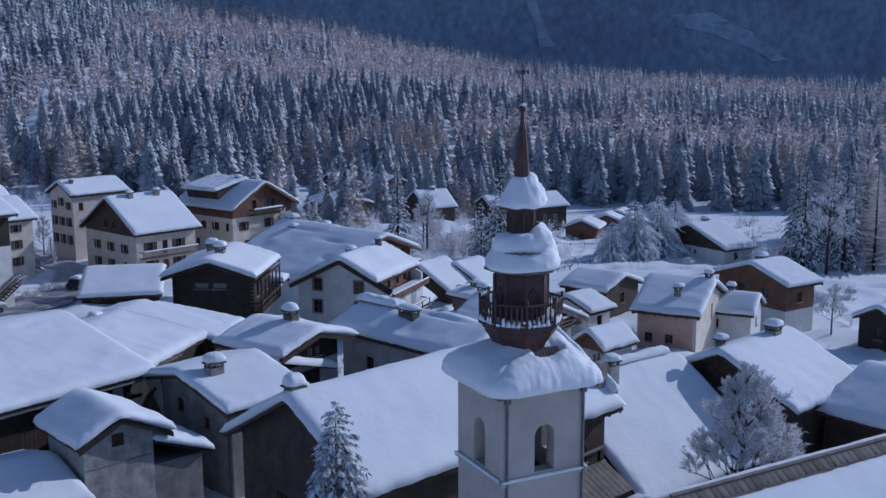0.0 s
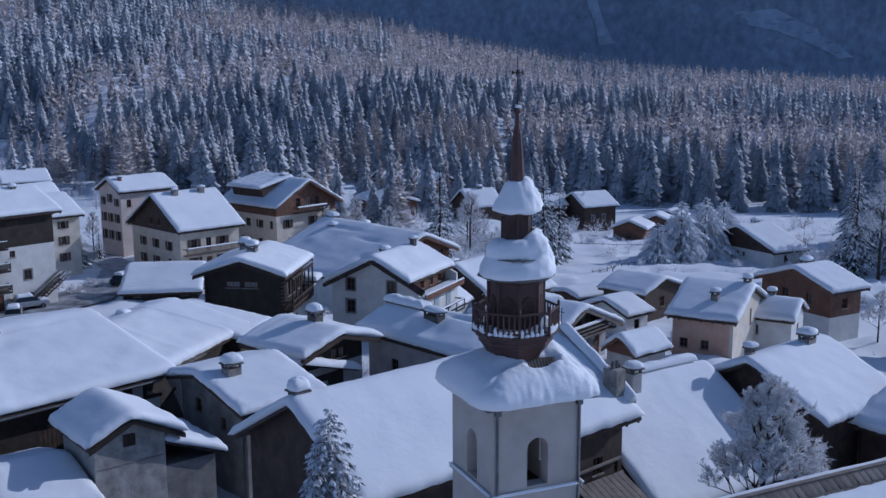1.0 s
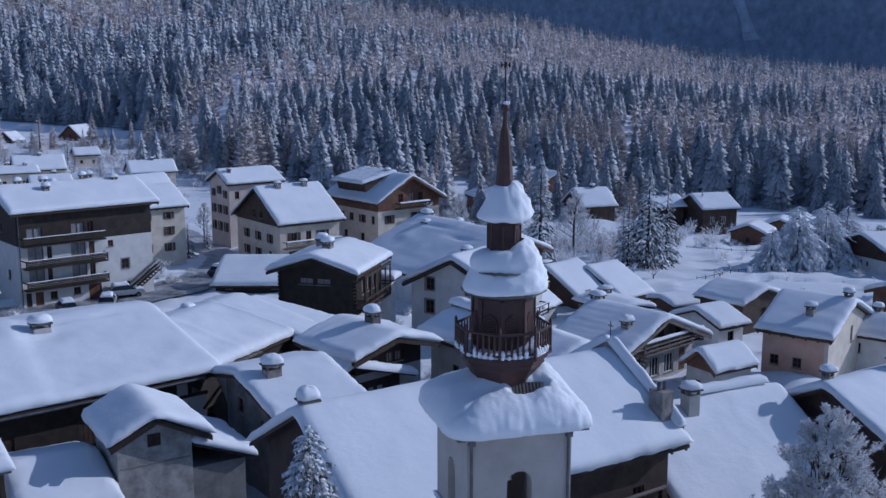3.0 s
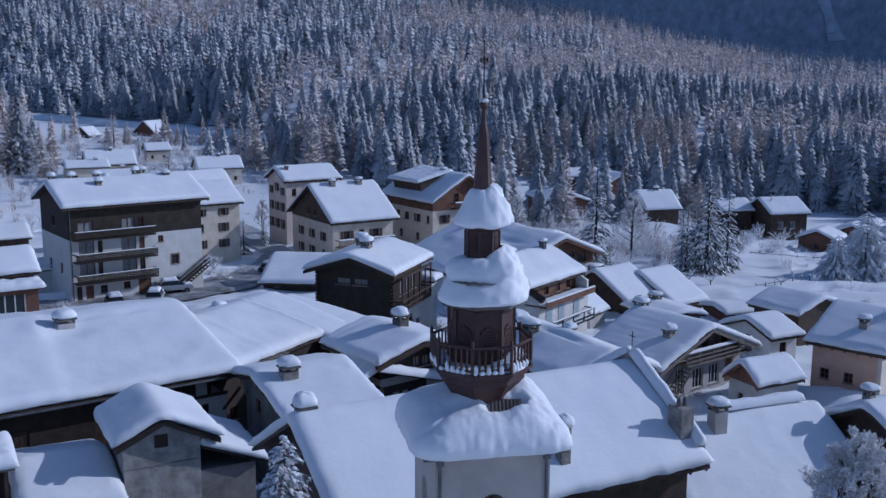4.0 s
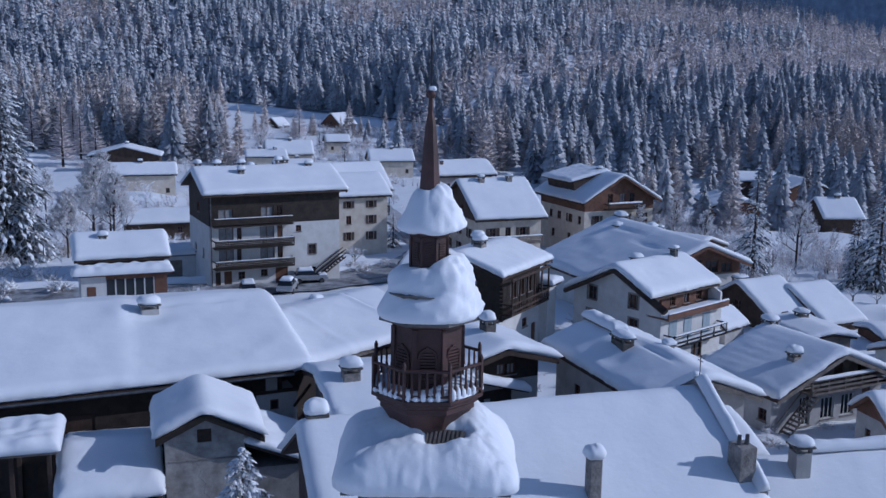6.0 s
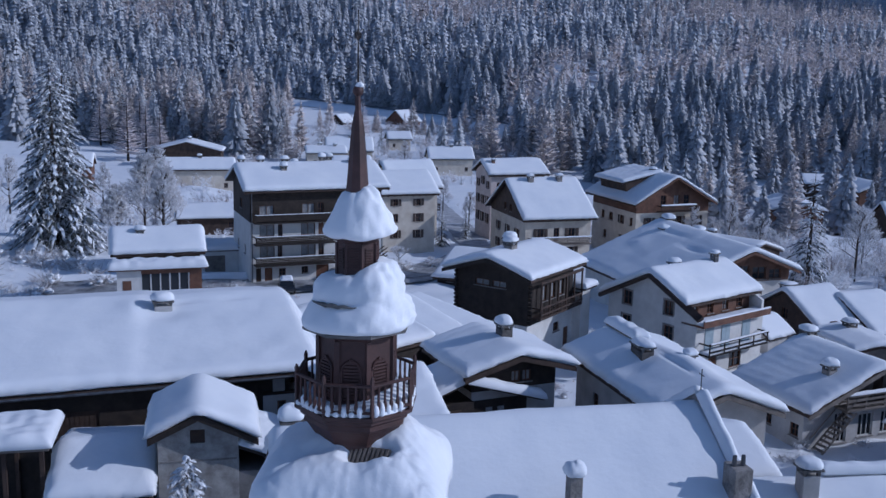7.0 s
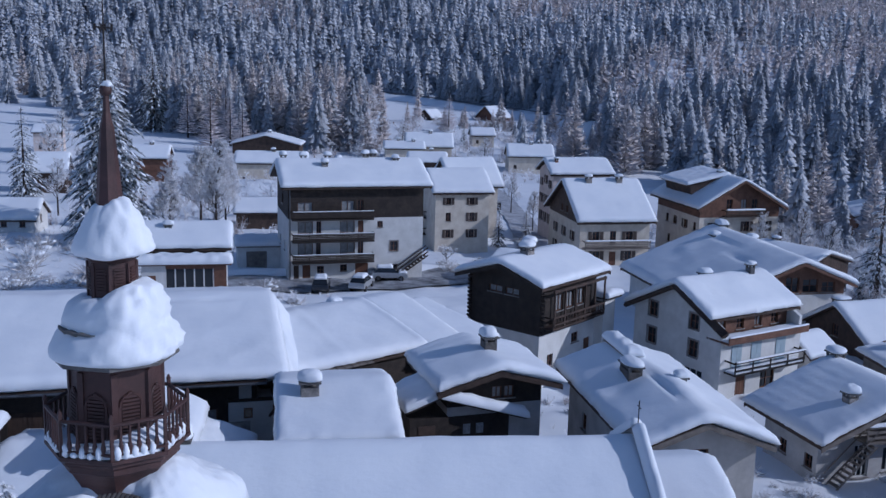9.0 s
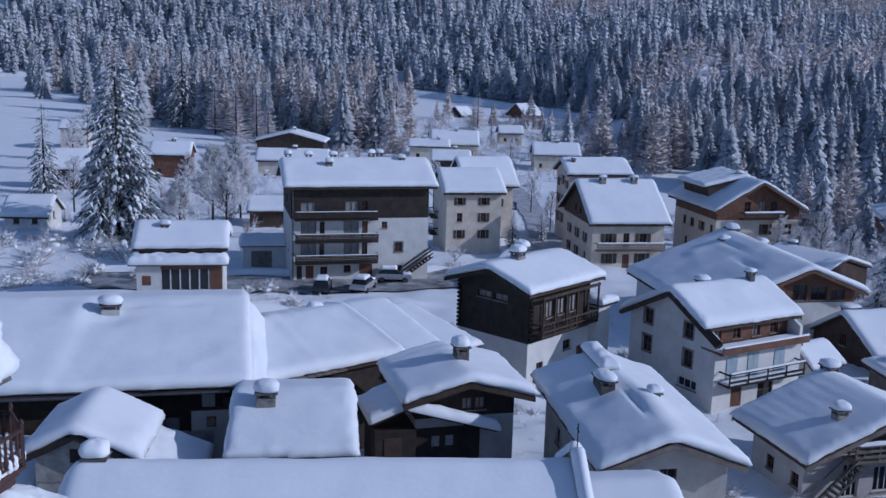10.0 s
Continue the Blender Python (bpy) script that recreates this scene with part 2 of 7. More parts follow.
def ground_z(x, y):
    az, d = polar(x, y)
    dt = table(TREELINE, az)
    z = flat_level(x, y)
    if d > dt:
        q = dt / d
        zt = flat_level(x * q, (y + 25) * q - 25)
        zc = table(CREST, az)
        k = (d - dt) / (900 - dt)
        z = zt + (zc - zt) * (k if k < 1 else 1 - 0.35 * (k - 1))
        z += 5.0 * wob(x, y, 3, 0.006) * min(1, (d - dt) / 150)
        z = max(z, -40)
    near = 1 - smooth(130, 220, y)
    return z + 0.25 * wob(x, y, 0, 0.06) + 0.5 * wob(x, y, 5, 0.02) + near * (0.30 * wob(x, y, 6, 0.22) + 0.12 * wob(x, y, 7, 0.6))


def sheet(name, xs, ys, zf, material, label, category):
    verts = [(x, y, zf(x, y)) for x in xs for y in ys]
    n = len(ys)
    faces = [(i * n + j, (i + 1) * n + j, (i + 1) * n + j + 1, i * n + j + 1) for i in range(len(xs) - 1) for j in range(n - 1)]
    ob = link_mesh(name, verts, faces, material, None, label, True)
    return tagged(ob, label, category, "", "structure")


def steps(*rows):
    out = []
    for a, b, s in rows:
        out += list(np.arange(a, b, s))
    return [float(v) for v in out]


GX = steps((-4000, -400, 300), (-400, -120, 20), (-120, 130, 1.0), (130, 420, 20), (420, 4001, 298))
GY = steps((-4000, -100, 300), (-100, -30, 10), (-30, 200, 1.0), (200, 480, 10), (480, 1000, 40), (1000, 4300, 300))
YARDS = [(27.5, 43.0, 4.5, 2.2), (11.0, 11.8, 3.2, 2.6), (24, 75, 4, 0.8), (20, 58, 3, 0.5), (47, 57, 4, 0.5), (-60, 62, 5, 0.7), (-40, 66, 3, 0.8), (-27, 76, 3, 0.8), (38, 158, 9, 2.6), (20, 158, 10, 2.8), (34, 204, 14, 2.0), (64, 98, 7, -1.0), (-97, 163, 8, 1.9), (-117, 194, 8, 1.2)]


TRACKS = [((34, 90), (45, 93), (58, 90), (70, 80)), ((44, 70), (54, 78), (62, 76), (72, 70)), ((48, 112), (56, 118), (70, 116), (84, 110)), ((40, 128), (52, 134), (66, 132)), ((52, 60), (58, 66), (60, 76))]


ROAD = [(-62, 68.5), (-47, 76.3), (-37, 81.8), (-29.8, 89.0), (-26.0, 104.7)]
LANE = [(-26.2, 104.7), (-27.5, 126), (-38.7, 154.6), (-53.3, 186.1), (-70, 215)]


def off_line(x, y, pts):
    """Distance from a line of points."""
    best = 1e9
    for (x0, y0), (x1, y1) in zip(pts, pts[1:]):
        dx, dy = x1 - x0, y1 - y0
        t = min(max(((x - x0) * dx + (y - y0) * dy) / (dx * dx + dy * dy), 0.0), 1.0)
        best = min(best, math.hypot(x - x0 - t * dx, y - y0 - t * dy))
    return best


def lie(x, y):
    """The ground with the drifts that lie in yards and along paths."""
    z = ground_z(x, y)
    for px, py, r, h in YARDS:
        z += h * math.exp(-((x - px) ** 2 + (y - py) ** 2) / r ** 2)
    if 30 < x < 90 and 55 < y < 150:
        for pts in TRACKS:
            for (x0, y0), (x1, y1) in zip(pts, pts[1:]):
                dx, dy = x1 - x0, y1 - y0
                t = min(max(((x - x0) * dx + (y - y0) * dy) / (dx * dx + dy * dy), 0.0), 1.0)
                d = math.hypot(x - x0 - t * dx, y - y0 - t * dy)
                z += -0.38 * math.exp(-(d / 1.1) ** 2) + 0.32 * math.exp(-((d - 2.2) / 0.8) ** 2)
    if 20 < y < 180 and -110 < x < 110:
        z += 0.42 * max(0.0, wob(x, y, 12, 0.3)) + 0.16 * wob(x, y, 3, 0.9)
    if -75 < x < -20 and 65 < y < 220:
        k = 1 - smooth(4.4, 6.4, min(off_line(x, y, ROAD), off_line(x, y, LANE) + 1.8))
        z += (ground_z(x, y) - 0.15 - z) * k
    return z


sheet("ground", GX, GY, lie, SNOW, "deep snow over the village ground and valley floor", "snow ground")

# the mountain across the valley
def mountain_z(x, y):
    j = (math.hypot(x, y) - 1500) / 1100
    return -60 + 1560 * max(0.0, j) + 15 * wob(x, y, 2, 0.004)


mv, mf = [], []
NA, ND = 120, 26
for i in range(NA + 1):
    az = radians(-75 + 132 * i / NA)
    for j in range(ND + 1):
        d = 1500 + 1100 * j / ND
        x, y = d * math.sin(az), d * math.cos(az)
        h = mountain_z(x, y)
        mv.append((x, y, h))
for i in range(NA):
    for j in range(ND):
        a = i * (ND + 1) + j
        mf.append((a, a + ND + 1, a + ND + 2, a + 1))
# blue of the distant haze is mixed into the wooded slope's base colour
MOUNTAIN = surface("hazed_mountain_forest", (0.24, 0.275, 0.345), (0.36, 0.40, 0.47), 0.006, 0.09, 1.0, (1, 1, 0.22), strength=0.12, dist=4, patch=0.75)
tagged(link_mesh("backdrop", mv, mf, MOUNTAIN, None, "", True), "shaded wooded mountain side far across the valley, tinted with haze", "mountain", "", "structure")

# snow chutes and a cleared slope high on that mountain


def on_mountain(az, el):
    """Where a line of sight meets the mountain side, a little in front of it."""
    c, n, t = math.cos(radians(az)), math.sin(radians(az)), math.tan(radians(el))
    d = 1500.0
    while d < 4000 and 29 + d * t > mountain_z(d * n, d * c):
        d += 5
    d -= 4
    return (d * n, d * c, 29 + d * t)


# chute snow dulled and blued in colour to match the mountain's haze tint
CHUTE = surface("hazed_chute_snow", (0.34, 0.38, 0.455), (0.48, 0.525, 0.60), 0.02, 0.08, 1.0, (1, 1, 0.3), patch=0.6)
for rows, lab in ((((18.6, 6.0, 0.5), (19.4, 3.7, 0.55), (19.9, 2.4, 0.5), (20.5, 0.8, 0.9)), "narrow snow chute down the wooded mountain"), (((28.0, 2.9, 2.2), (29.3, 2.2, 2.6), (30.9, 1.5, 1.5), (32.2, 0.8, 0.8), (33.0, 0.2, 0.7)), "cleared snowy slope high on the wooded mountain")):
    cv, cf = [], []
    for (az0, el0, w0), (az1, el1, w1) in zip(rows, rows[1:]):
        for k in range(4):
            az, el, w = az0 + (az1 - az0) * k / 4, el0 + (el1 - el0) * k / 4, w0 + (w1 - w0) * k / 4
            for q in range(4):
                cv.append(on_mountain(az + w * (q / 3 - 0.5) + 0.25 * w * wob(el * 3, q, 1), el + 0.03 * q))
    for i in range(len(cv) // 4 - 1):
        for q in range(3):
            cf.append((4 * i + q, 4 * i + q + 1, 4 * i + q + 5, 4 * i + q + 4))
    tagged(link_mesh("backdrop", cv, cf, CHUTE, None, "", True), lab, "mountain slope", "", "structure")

# ---- houses ----


FOOTPRINTS = []


def free_ground(x, y, gap=0.8):
    """True where no house, road or lane stands."""
    for cx, cy, c, n, a, b in FOOTPRINTS:
        dx, dy = x - cx, y - cy
        if abs(dx * c + dy * n) < b + gap and abs(dy * c - dx * n) < a + gap:
            return False
    return True


class House:
    """A house with a gabled roof under deep snow. Local x runs along the ridge, y across it, z from its ground."""

    def __init__(self, name, label, cx, cy, yaw, a, b, ze, zr, base, category="house", eave=0.7, verge=0.7, snow=0.5, boards=None, group="", cut=(0.0, 0.0), marks=(), run=0.0):
        self.a, self.b, self.base = a, b, base
        self.ze, self.zr = ze - base, zr - base - 0.25
        self.cut, self.marks = cut, marks
        self.al, self.ar, self.bw = a - cut[0] - eave, a - cut[1] - eave, b - verge
        self.root = thing(name, pose(cx, cy, base, 0, 0, yaw), label, category, group)
        self.slope = (self.zr - self.ze) / a
        FOOTPRINTS.append((cx, cy, math.cos(radians(yaw)), math.sin(radians(yaw)), a, b))
        self.seed = cx * 0.37 + cy * 0.11
        self.roof(boards or WOOD_DARK, snow, run)

    def top(self, y):
        return self.zr - self.slope * abs(y)

    def roof(self, boards, thick, run):
        a, b = self.a, self.b
        bm = bmesh.new()
        yl, yr = a - self.cut[0], -a + self.cut[1]
        zl, zq = self.top(yl), self.top(yr)
        pr = [(yr, zq), (0, self.zr), (yl, zl), (yl, zl - 0.16), (0, self.zr - 0.18), (yr, zq - 0.16)]
        ends = [[bm.verts.new((x, y, z)) for y, z in pr] for x in (-b, b)]
        for i in range(6):
            j = (i + 1) % 6
            bm.faces.new((ends[0][i], ends[0][j], ends[1][j], ends[1][i]))
        for e in ends:
            bm.faces.new((e[0], e[1], e[4], e[5]))
            bm.faces.new((e[1], e[2], e[3], e[4]))
        bmesh.ops.recalc_face_normals(bm, faces=bm.faces)
        self.boards = part("roof", bm, boards, self.root, "timber roof boards under the snow")
        self.snow = self.blanket(-b, b + run, yr, yl, thick)

    def verge_boards(self, material, ends=(-1, 1)):
        for e in ends:
            for sy, y1 in ((1, self.a - self.cut[0]), (-1, self.a - self.cut[1])):
                bm = bmesh.new()
                q = [(0, self.zr - 0.02), (sy * y1, self.top(y1) - 0.02), (sy * y1, self.top(y1) - 0.30), (0, self.zr - 0.32)]
                vs = [[bm.verts.new((e * (self.b + d), y, z)) for y, z in q] for d in (0.003, 0.06)]
                bm.faces.new(vs[0])
                bm.faces.new(vs[1])
                for i in range(4):
                    j = (i + 1) % 4
                    bm.faces.new((vs[0][i], vs[0][j], vs[1][j], vs[1][i]))
                bmesh.ops.recalc_face_normals(bm, faces=bm.faces)
                part("verge_board", bm, material, self.root)

    def rafters(self, material, side=-1, gap=0.9):
        y1 = self.a - self.cut[1 if side < 0 else 0]
        n = int(2 * self.b / gap)
        for i in range(n + 1):
            x = -self.b + 0.15 + (2 * self.b - 0.3) * i / n
            bm = bmesh.new()
            y0 = y1 - 1.0
            q = [(y0, self.top(y0) - 0.185), (y1 - 0.05, self.top(y1) - 0.175), (y1 - 0.05, self.top(y1) - 0.28), (y0, self.top(y0) - 0.33)]
            vs = [[bm.verts.new((x + d, side * y, z)) for y, z in q] for d in (-0.06, 0.06)]
            bm.faces.new(vs[0])
            bm.faces.new(vs[1])
            for k in range(4):
                j = (k + 1) % 4
                bm.faces.new((vs[0][k], vs[0][j], vs[1][j], vs[1][k]))
            bmesh.ops.recalc_face_normals(bm, faces=bm.faces)
            part("rafter", bm, material, self.root)

    def blanket(self, x0, x1, y0, y1, thick, over=0.16, name="roof_snow", dents=1.0):
        """The snow on the roof between these bounds: rounded edges, a softened ridge and a wavy lip."""
        x0, x1, y0, y1 = x0 - over, x1 + over, y0 - over, y1 + over
        st = (0.2 if max(x1 - x0, y1 - y0) < 14 else 0.28) if math.hypot(self.root.location.x, self.root.location.y) < 75 else 0.32
        nx, ny = max(8, int((x1 - x0) / st)), max(8, int((y1 - y0) / st))
        r = thick * 1.15
        verts, faces = [], []
        def spread(n, k):
            u = k / n
            return u - 0.045 * math.sin(2 * math.pi * u) * min(1.0, 14 / n)
        for i in range(nx + 1):
            for j in range(ny + 1):
                x, y = x0 + (x1 - x0) * spread(nx, i), y0 + (y1 - y0) * spread(ny, j)
                d = min(x - x0, x1 - x, y - y0, y1 - y)
                k = min(max(d / r, 0.0), 1.0)
                e = math.sqrt(max(0.0, 1 - (1 - k) ** 2))
                s = self.seed
                lump = 0.22 * wob(x + s, y, s, 0.3) + 0.09 * wob(x, y + s, s, 1.0) + 0.035 * wob(x, y - s, s, 3.1)
                lump += 0.05 * math.sin(y * 3.1 + 2.5 * wob(x, y, s, 0.25)) * max(0.0, wob(x, y + s, 2 * s, 0.2))
                lump += self.mark(x, y) / thick
                z = self.zr - self.slope * (math.sqrt(y * y + 0.16) - 0.1) + thick * (0.34 + 0.66 * e * (1 + dents * lump))
                wave = 0.08 * wob(x + s, y - s, 2 * s, 0.9) + 0.055 * wob(x, y, s, 3.6) if d < 0.01 else 0
                if d < 0.45:
                    z += 0.06 * wob(x, y, s, 2.4) + 0.035 * wob(x, y, s + 4, 6.0)
                verts.append((x + wave, y + wave, z))
        for i in range(nx):
            for j in range(ny):
                q = i * (ny + 1) + j
                faces.append((q, q + ny + 1, q + ny + 2, q + 1))
        ring = [i * (ny + 1) for i in range(nx + 1)] + [nx * (ny + 1) + j for j in range(1, ny + 1)]
        ring += [i * (ny + 1) + ny for i in range(nx - 1, -1, -1)] + [j for j in range(ny - 1, 0, -1)]
        n0 = len(verts)
        cx, cy = (x0 + x1) / 2, (y0 + y1) / 2
        for q in ring:
            x, y, z = verts[q]
            x2, y2 = x + (0.3 if x < cx else -0.3), y + (0.3 if y < cy else -0.3)
            verts.append((x2, y2, self.zr - self.slope * abs(y2) + 0.01))
        for k in range(len(ring)):
            k2 = (k + 1) % len(ring)
            faces.append((ring[k2], ring[k], n0 + k, n0 + k2))
        return link_mesh(name, verts, faces, SNOW, self.root, "thick pillowy snow blanket on the roof", True)

    def mark(self, x, y):
        """Heaps, dents, steps and cracks of this roof's snow: kind, place, size, height."""
        h = 0.0
        for k, px, py, rx, ry, dz in self.marks:
            if k == "heap":
                h += dz * math.exp(-((x - px) / rx) ** 2 - ((y - py) / ry) ** 2)
            elif k == "step":
                u = (x - px - 0.12 * (y - py)) / rx + 0.6 * wob(x, y, 3, 0.5)
                h += dz / (1 + math.exp(max(-30, min(30, 3 * u))))
            elif k == "ripple":
                h += dz * math.sin(2 * math.pi * ((y if rx > 0 else x) / abs(rx)) + 1.5 * wob(x, y, 4, 0.3)) * (0.6 + wob(x, y, 9, 0.25))
            elif k == "groove":
                u = (x - px) + ry * (y - py)
                h += dz * math.exp(-(u / rx) ** 2)
        return h

    # -- walls --
    def side(self, f):
        al, ar, bw = self.al, self.ar, self.bw
        return {
            "F": (Vector((-bw, al, 0)), Vector((0, -1, 0)), Vector((-1, 0, 0)), al + ar),
            "B": (Vector((bw, -ar, 0)), Vector((0, 1, 0)), Vector((1, 0, 0)), al + ar),
            "R": (Vector((-bw, -ar, 0)), Vector((1, 0, 0)), Vector((0, -1, 0)), 2 * bw),
            "L": (Vector((bw, al, 0)), Vector((-1, 0, 0)), Vector((0, 1, 0)), 2 * bw),
        }[f]

    def facade(self, f, material, z0, z1, holes=(), label="", thick=0.3, name="wall"):
        """One wall between two heights (z1 None: up to the roof), with openings (s, z, w, h) cut through."""
        o, r, n, W = self.side(f)
        gable = f in "FB"

        mid = self.al if f == "F" else self.ar

        def roofline(s):
            return (self.top(s - mid) if gable else self.top(self.al if f == "L" else self.ar)) - 0.17

        lo, hi = (0.0, W) if gable else (thick, W - thick)
        cuts = {lo, hi}
        if gable:
            cuts.add(mid)
            for z in (z0, z1 or 99):
                k = (self.zr - 0.17 - z) / self.slope
                if k > 0:
                    cuts |= {mid - k, mid + k}
        holes = [q for q in holes if q[1] >= z0 - 0.01 and (z1 is None or q[1] + q[3] <= z1 + 0.01)]
        for s, z, w, h in holes:
            cuts |= {s - w / 2, s + w / 2}
        cuts = sorted(c for c in cuts if lo <= c <= hi)
        bm = bmesh.new()

        def P(s, z, d):
            return bm.verts.new(o + r * s + Vector((0, 0, z)) - n * d)

        def slab(s0, s1, za0, za1, zb0, zb1):
            q = [(s0, za0), (s1, za1), (s1, zb1), (s0, zb0)]
            fr, bk = [P(s, z, 0) for s, z in q], [P(s, z, thick) for s, z in q]
            bm.faces.new(fr)
            bm.faces.new(bk[::-1])
            for i in range(4):
                j = (i + 1) % 4
                bm.faces.new((fr[j], fr[i], bk[i], bk[j]))

        for s0, s1 in zip(cuts, cuts[1:]):
            if s1 - s0 < 1e-4:
                continue
            m = (s0 + s1) / 2
            t0, t1 = roofline(s0 + 1e-6), roofline(s1 - 1e-6)
            if z1 is not None:
                t0, t1 = min(t0, z1), min(t1, z1)
            if min(t0, t1) < z0 - 1e-3 or max(t0, t1) < z0 + 1e-3:
                if (t0 + t1) / 2 < z0 + 1e-3:
                    continue
            low = z0
            for s, z, w, h in sorted((q for q in holes if q[0] - q[2] / 2 < m < q[0] + q[2] / 2), key=lambda q: q[1]):
                if z - low > 1e-3:
                    slab(s0, s1, low, low, z, z)
                low = z + h
            if max(t0, t1) > low + 1e-3:
                slab(s0, s1, low, low, max(t0, low), max(t1, low))
        if not bm.verts:
            bm.free()
            return None
        bmesh.ops.remove_doubles(bm, verts=bm.verts, dist=1e-5)
        return part(name, bm, material, self.root, label)

    def spot(self, f, s, z, out=0.0):
        """The pose of a place on a wall: x to the right along it, y into it, z up."""
        o, r, n, W = self.side(f)
        p = o + r * s + n * out
        return Matrix(((r.x, -n.x, 0, p.x), (r.y, -n.y, 0, p.y), (0, 0, 1, z), (0, 0, 0, 1)))

    def window(self, f, s, z, w, h, shutters=False, bars=(1, 1), sash=None, glass=None, sill=True, surround=None, name="window"):
        m = self.spot(f, s, z)
        fw = 0.07
        bm = bmesh.new()
        rings = []
        for y in (0.10, 0.17):
            for e in (0.0, fw):
                rings.append([bm.verts.new(m @ Vector(q)) for q in ((-w / 2 + e, y, e), (w / 2 - e, y, e), (w / 2 - e, y, h - e), (-w / 2 + e, y, h - e))])
        for p, q in ((0, 1), (1, 3), (3, 2), (2, 0)):
            for i in range(4):
                j = (i + 1) % 4
                bm.faces.new((rings[p][i], rings[p][j], rings[q][j], rings[q][i]))
        bmesh.ops.recalc_face_normals(bm, faces=bm.faces)
        win = part(name, bm, sash or WOOD_BROWN, self.root)
        for i in range(bars[0]):
            x = -w / 2 + w * (i + 1) / (bars[0] + 1)
            part("glazing_bar", box((x - 0.03, 0.11, fw), (x + 0.03, 0.16, h - fw), m), sash or WOOD_BROWN, win)
        for i in range(bars[1]):
            q = h * (i + 1) / (bars[1] + 1)
            part("glazing_bar", box((-w / 2 + fw, 0.115, q - 0.02), (w / 2 - fw, 0.155, q + 0.02), m), sash or WOOD_BROWN, win)
        part("pane", box((-w / 2 + 0.02, 0.18, 0.02), (w / 2 - 0.02, 0.2, h - 0.02), m), glass or GLASS, win)
        if sill:
            part("sill", box((-w / 2 - 0.08, -0.10, -0.07), (w / 2 + 0.08, 0.08, -0.003), m), STONE, win)
        if surround:
            bm = bmesh.new()
            e = 0.15
            for lo, hi in (((-w / 2 - e, -0.02, -0.003), (-w / 2, 0.06, h + e)), ((w / 2, -0.02, -0.003), (w / 2 + e, 0.06, h + e)), ((-w / 2, -0.02, h), (w / 2, 0.06, h + e))):
                add_box(bm, lo, hi, m)
            part("surround", bm, surround, win)
        if shutters:
            for k in (-1, 1):
                bm = bmesh.new()
                x0 = k * (w / 2 + 0.05 + w / 4)
                add_box(bm, (x0 - w / 4, -0.055, 0.0), (x0 + w / 4, -0.012, h), m)
                for q in (0.2, 0.8):
                    add_box(bm, (x0 - w / 4 + 0.02, -0.08, h * q - 0.05), (x0 + w / 4 - 0.02, -0.056, h * q + 0.05), m)
                part("shutter", bm, SHUTTER if shutters is True else shutters, win)
        return win

    def door(self, f, s, z, w, h, material=None, name="door"):
        m = self.spot(f, s, z)
        d = part(name, box((-w / 2, 0.10, 0), (w / 2, 0.17, h), m), material or WOOD_BROWN, self.root)
        n = max(2, int(w / 0.25))
        bm = bmesh.new()
        for i in range(n):
            add_box(bm, (-w / 2 + w * i / n + 0.015, 0.07, 0.03), (-w / 2 + w * (i + 1) / n - 0.015, 0.098, h - 0.03), m)
        part("plank", bm, material or WOOD_BROWN, d)
        part("handle", rod(m @ Vector((w * 0.38, 0.02, h * 0.5)), m @ Vector((w * 0.38, 0.02, h * 0.5 + 0.14)), 0.02), IRON, d)
        return d

    def fill(self, f, holes, kinds):
        for (s, z, w, h), k in zip(holes, kinds):
            if k == "d":
                self.door(f, s, z, w, h)
            elif k == "D":
                self.door(f, s, z, w, h, WOOD_DARK)
            elif k == "s":
                self.window(f, s, z, w, h, True)
            elif k == "c":
                self.window(f, s, z, w, h, glass=CURTAIN, bars=(1, 0))
            elif k == "W":
                self.window(f, s, z, w, h, surround=STONE)
            elif k == "p":
                self.window(f, s, z, w, h, bars=(2, 0), sash=FRAME_WHITE)
            else:
                self.window(f, s, z, w, h)

    def shell(self, lower, upper=None, split=None, holes=None, deep=1.5):
        """All four walls: lower material from under the ground to split, upper above it."""
        holes = holes or {}
        for f in "FBRL":
            hs = [q[:4] for q in holes.get(f, ())]
            sp = split if upper is not None else None
            self.facade(f, lower, -deep, sp, hs)
            if upper is not None:
                self.facade(f, upper, sp + 0.002, None, hs, name="cladding")
            self.fill(f, hs, [q[4] if len(q) > 4 else "w" for q in holes.get(f, ())])

    def chimney(self, x, y, w=0.75, d=0.75, h=1.5, material=None, cap=0.55, slab=True, label="snow-capped chimney"):
        z = self.top(y) - 0.2
        t = self.top(y) + h
        c = part("chimney", box((x - w / 2, y - d / 2, z), (x + w / 2, y + d / 2, t), None, 0.03), material or STONE, self.root, label)
        if slab:
            bm = bmesh.new()
            for sx in (-1, 1):
                for sy in (-1, 1):
                    add_box(bm, (x + sx * (w / 2 - 0.08) - 0.07, y + sy * (d / 2 - 0.08) - 0.07, t), (x + sx * (w / 2 - 0.08) + 0.07, y + sy * (d / 2 - 0.08) + 0.07, t + 0.22))
            add_box(bm, (x - w / 2 - 0.1, y - d / 2 - 0.1, t + 0.22), (x + w / 2 + 0.1, y + d / 2 + 0.1, t + 0.3))
            part("cover", bm, SLATE, c)
            t += 0.3
        if cap:
            snow_ball("cap_snow", x, y, t, w / 2 + 0.16, d / 2 + 0.16, cap * 0.98, c, "round cap of snow", x + self.seed)
        return c

    def balcony(self, f, s0, s1, z, depth=1.2, height=1.0, boards=3, material=None, snow=0.09, upright=0):
        material = material or WOOD_DARK
        m = self.spot(f, s0, z)
        L = s1 - s0
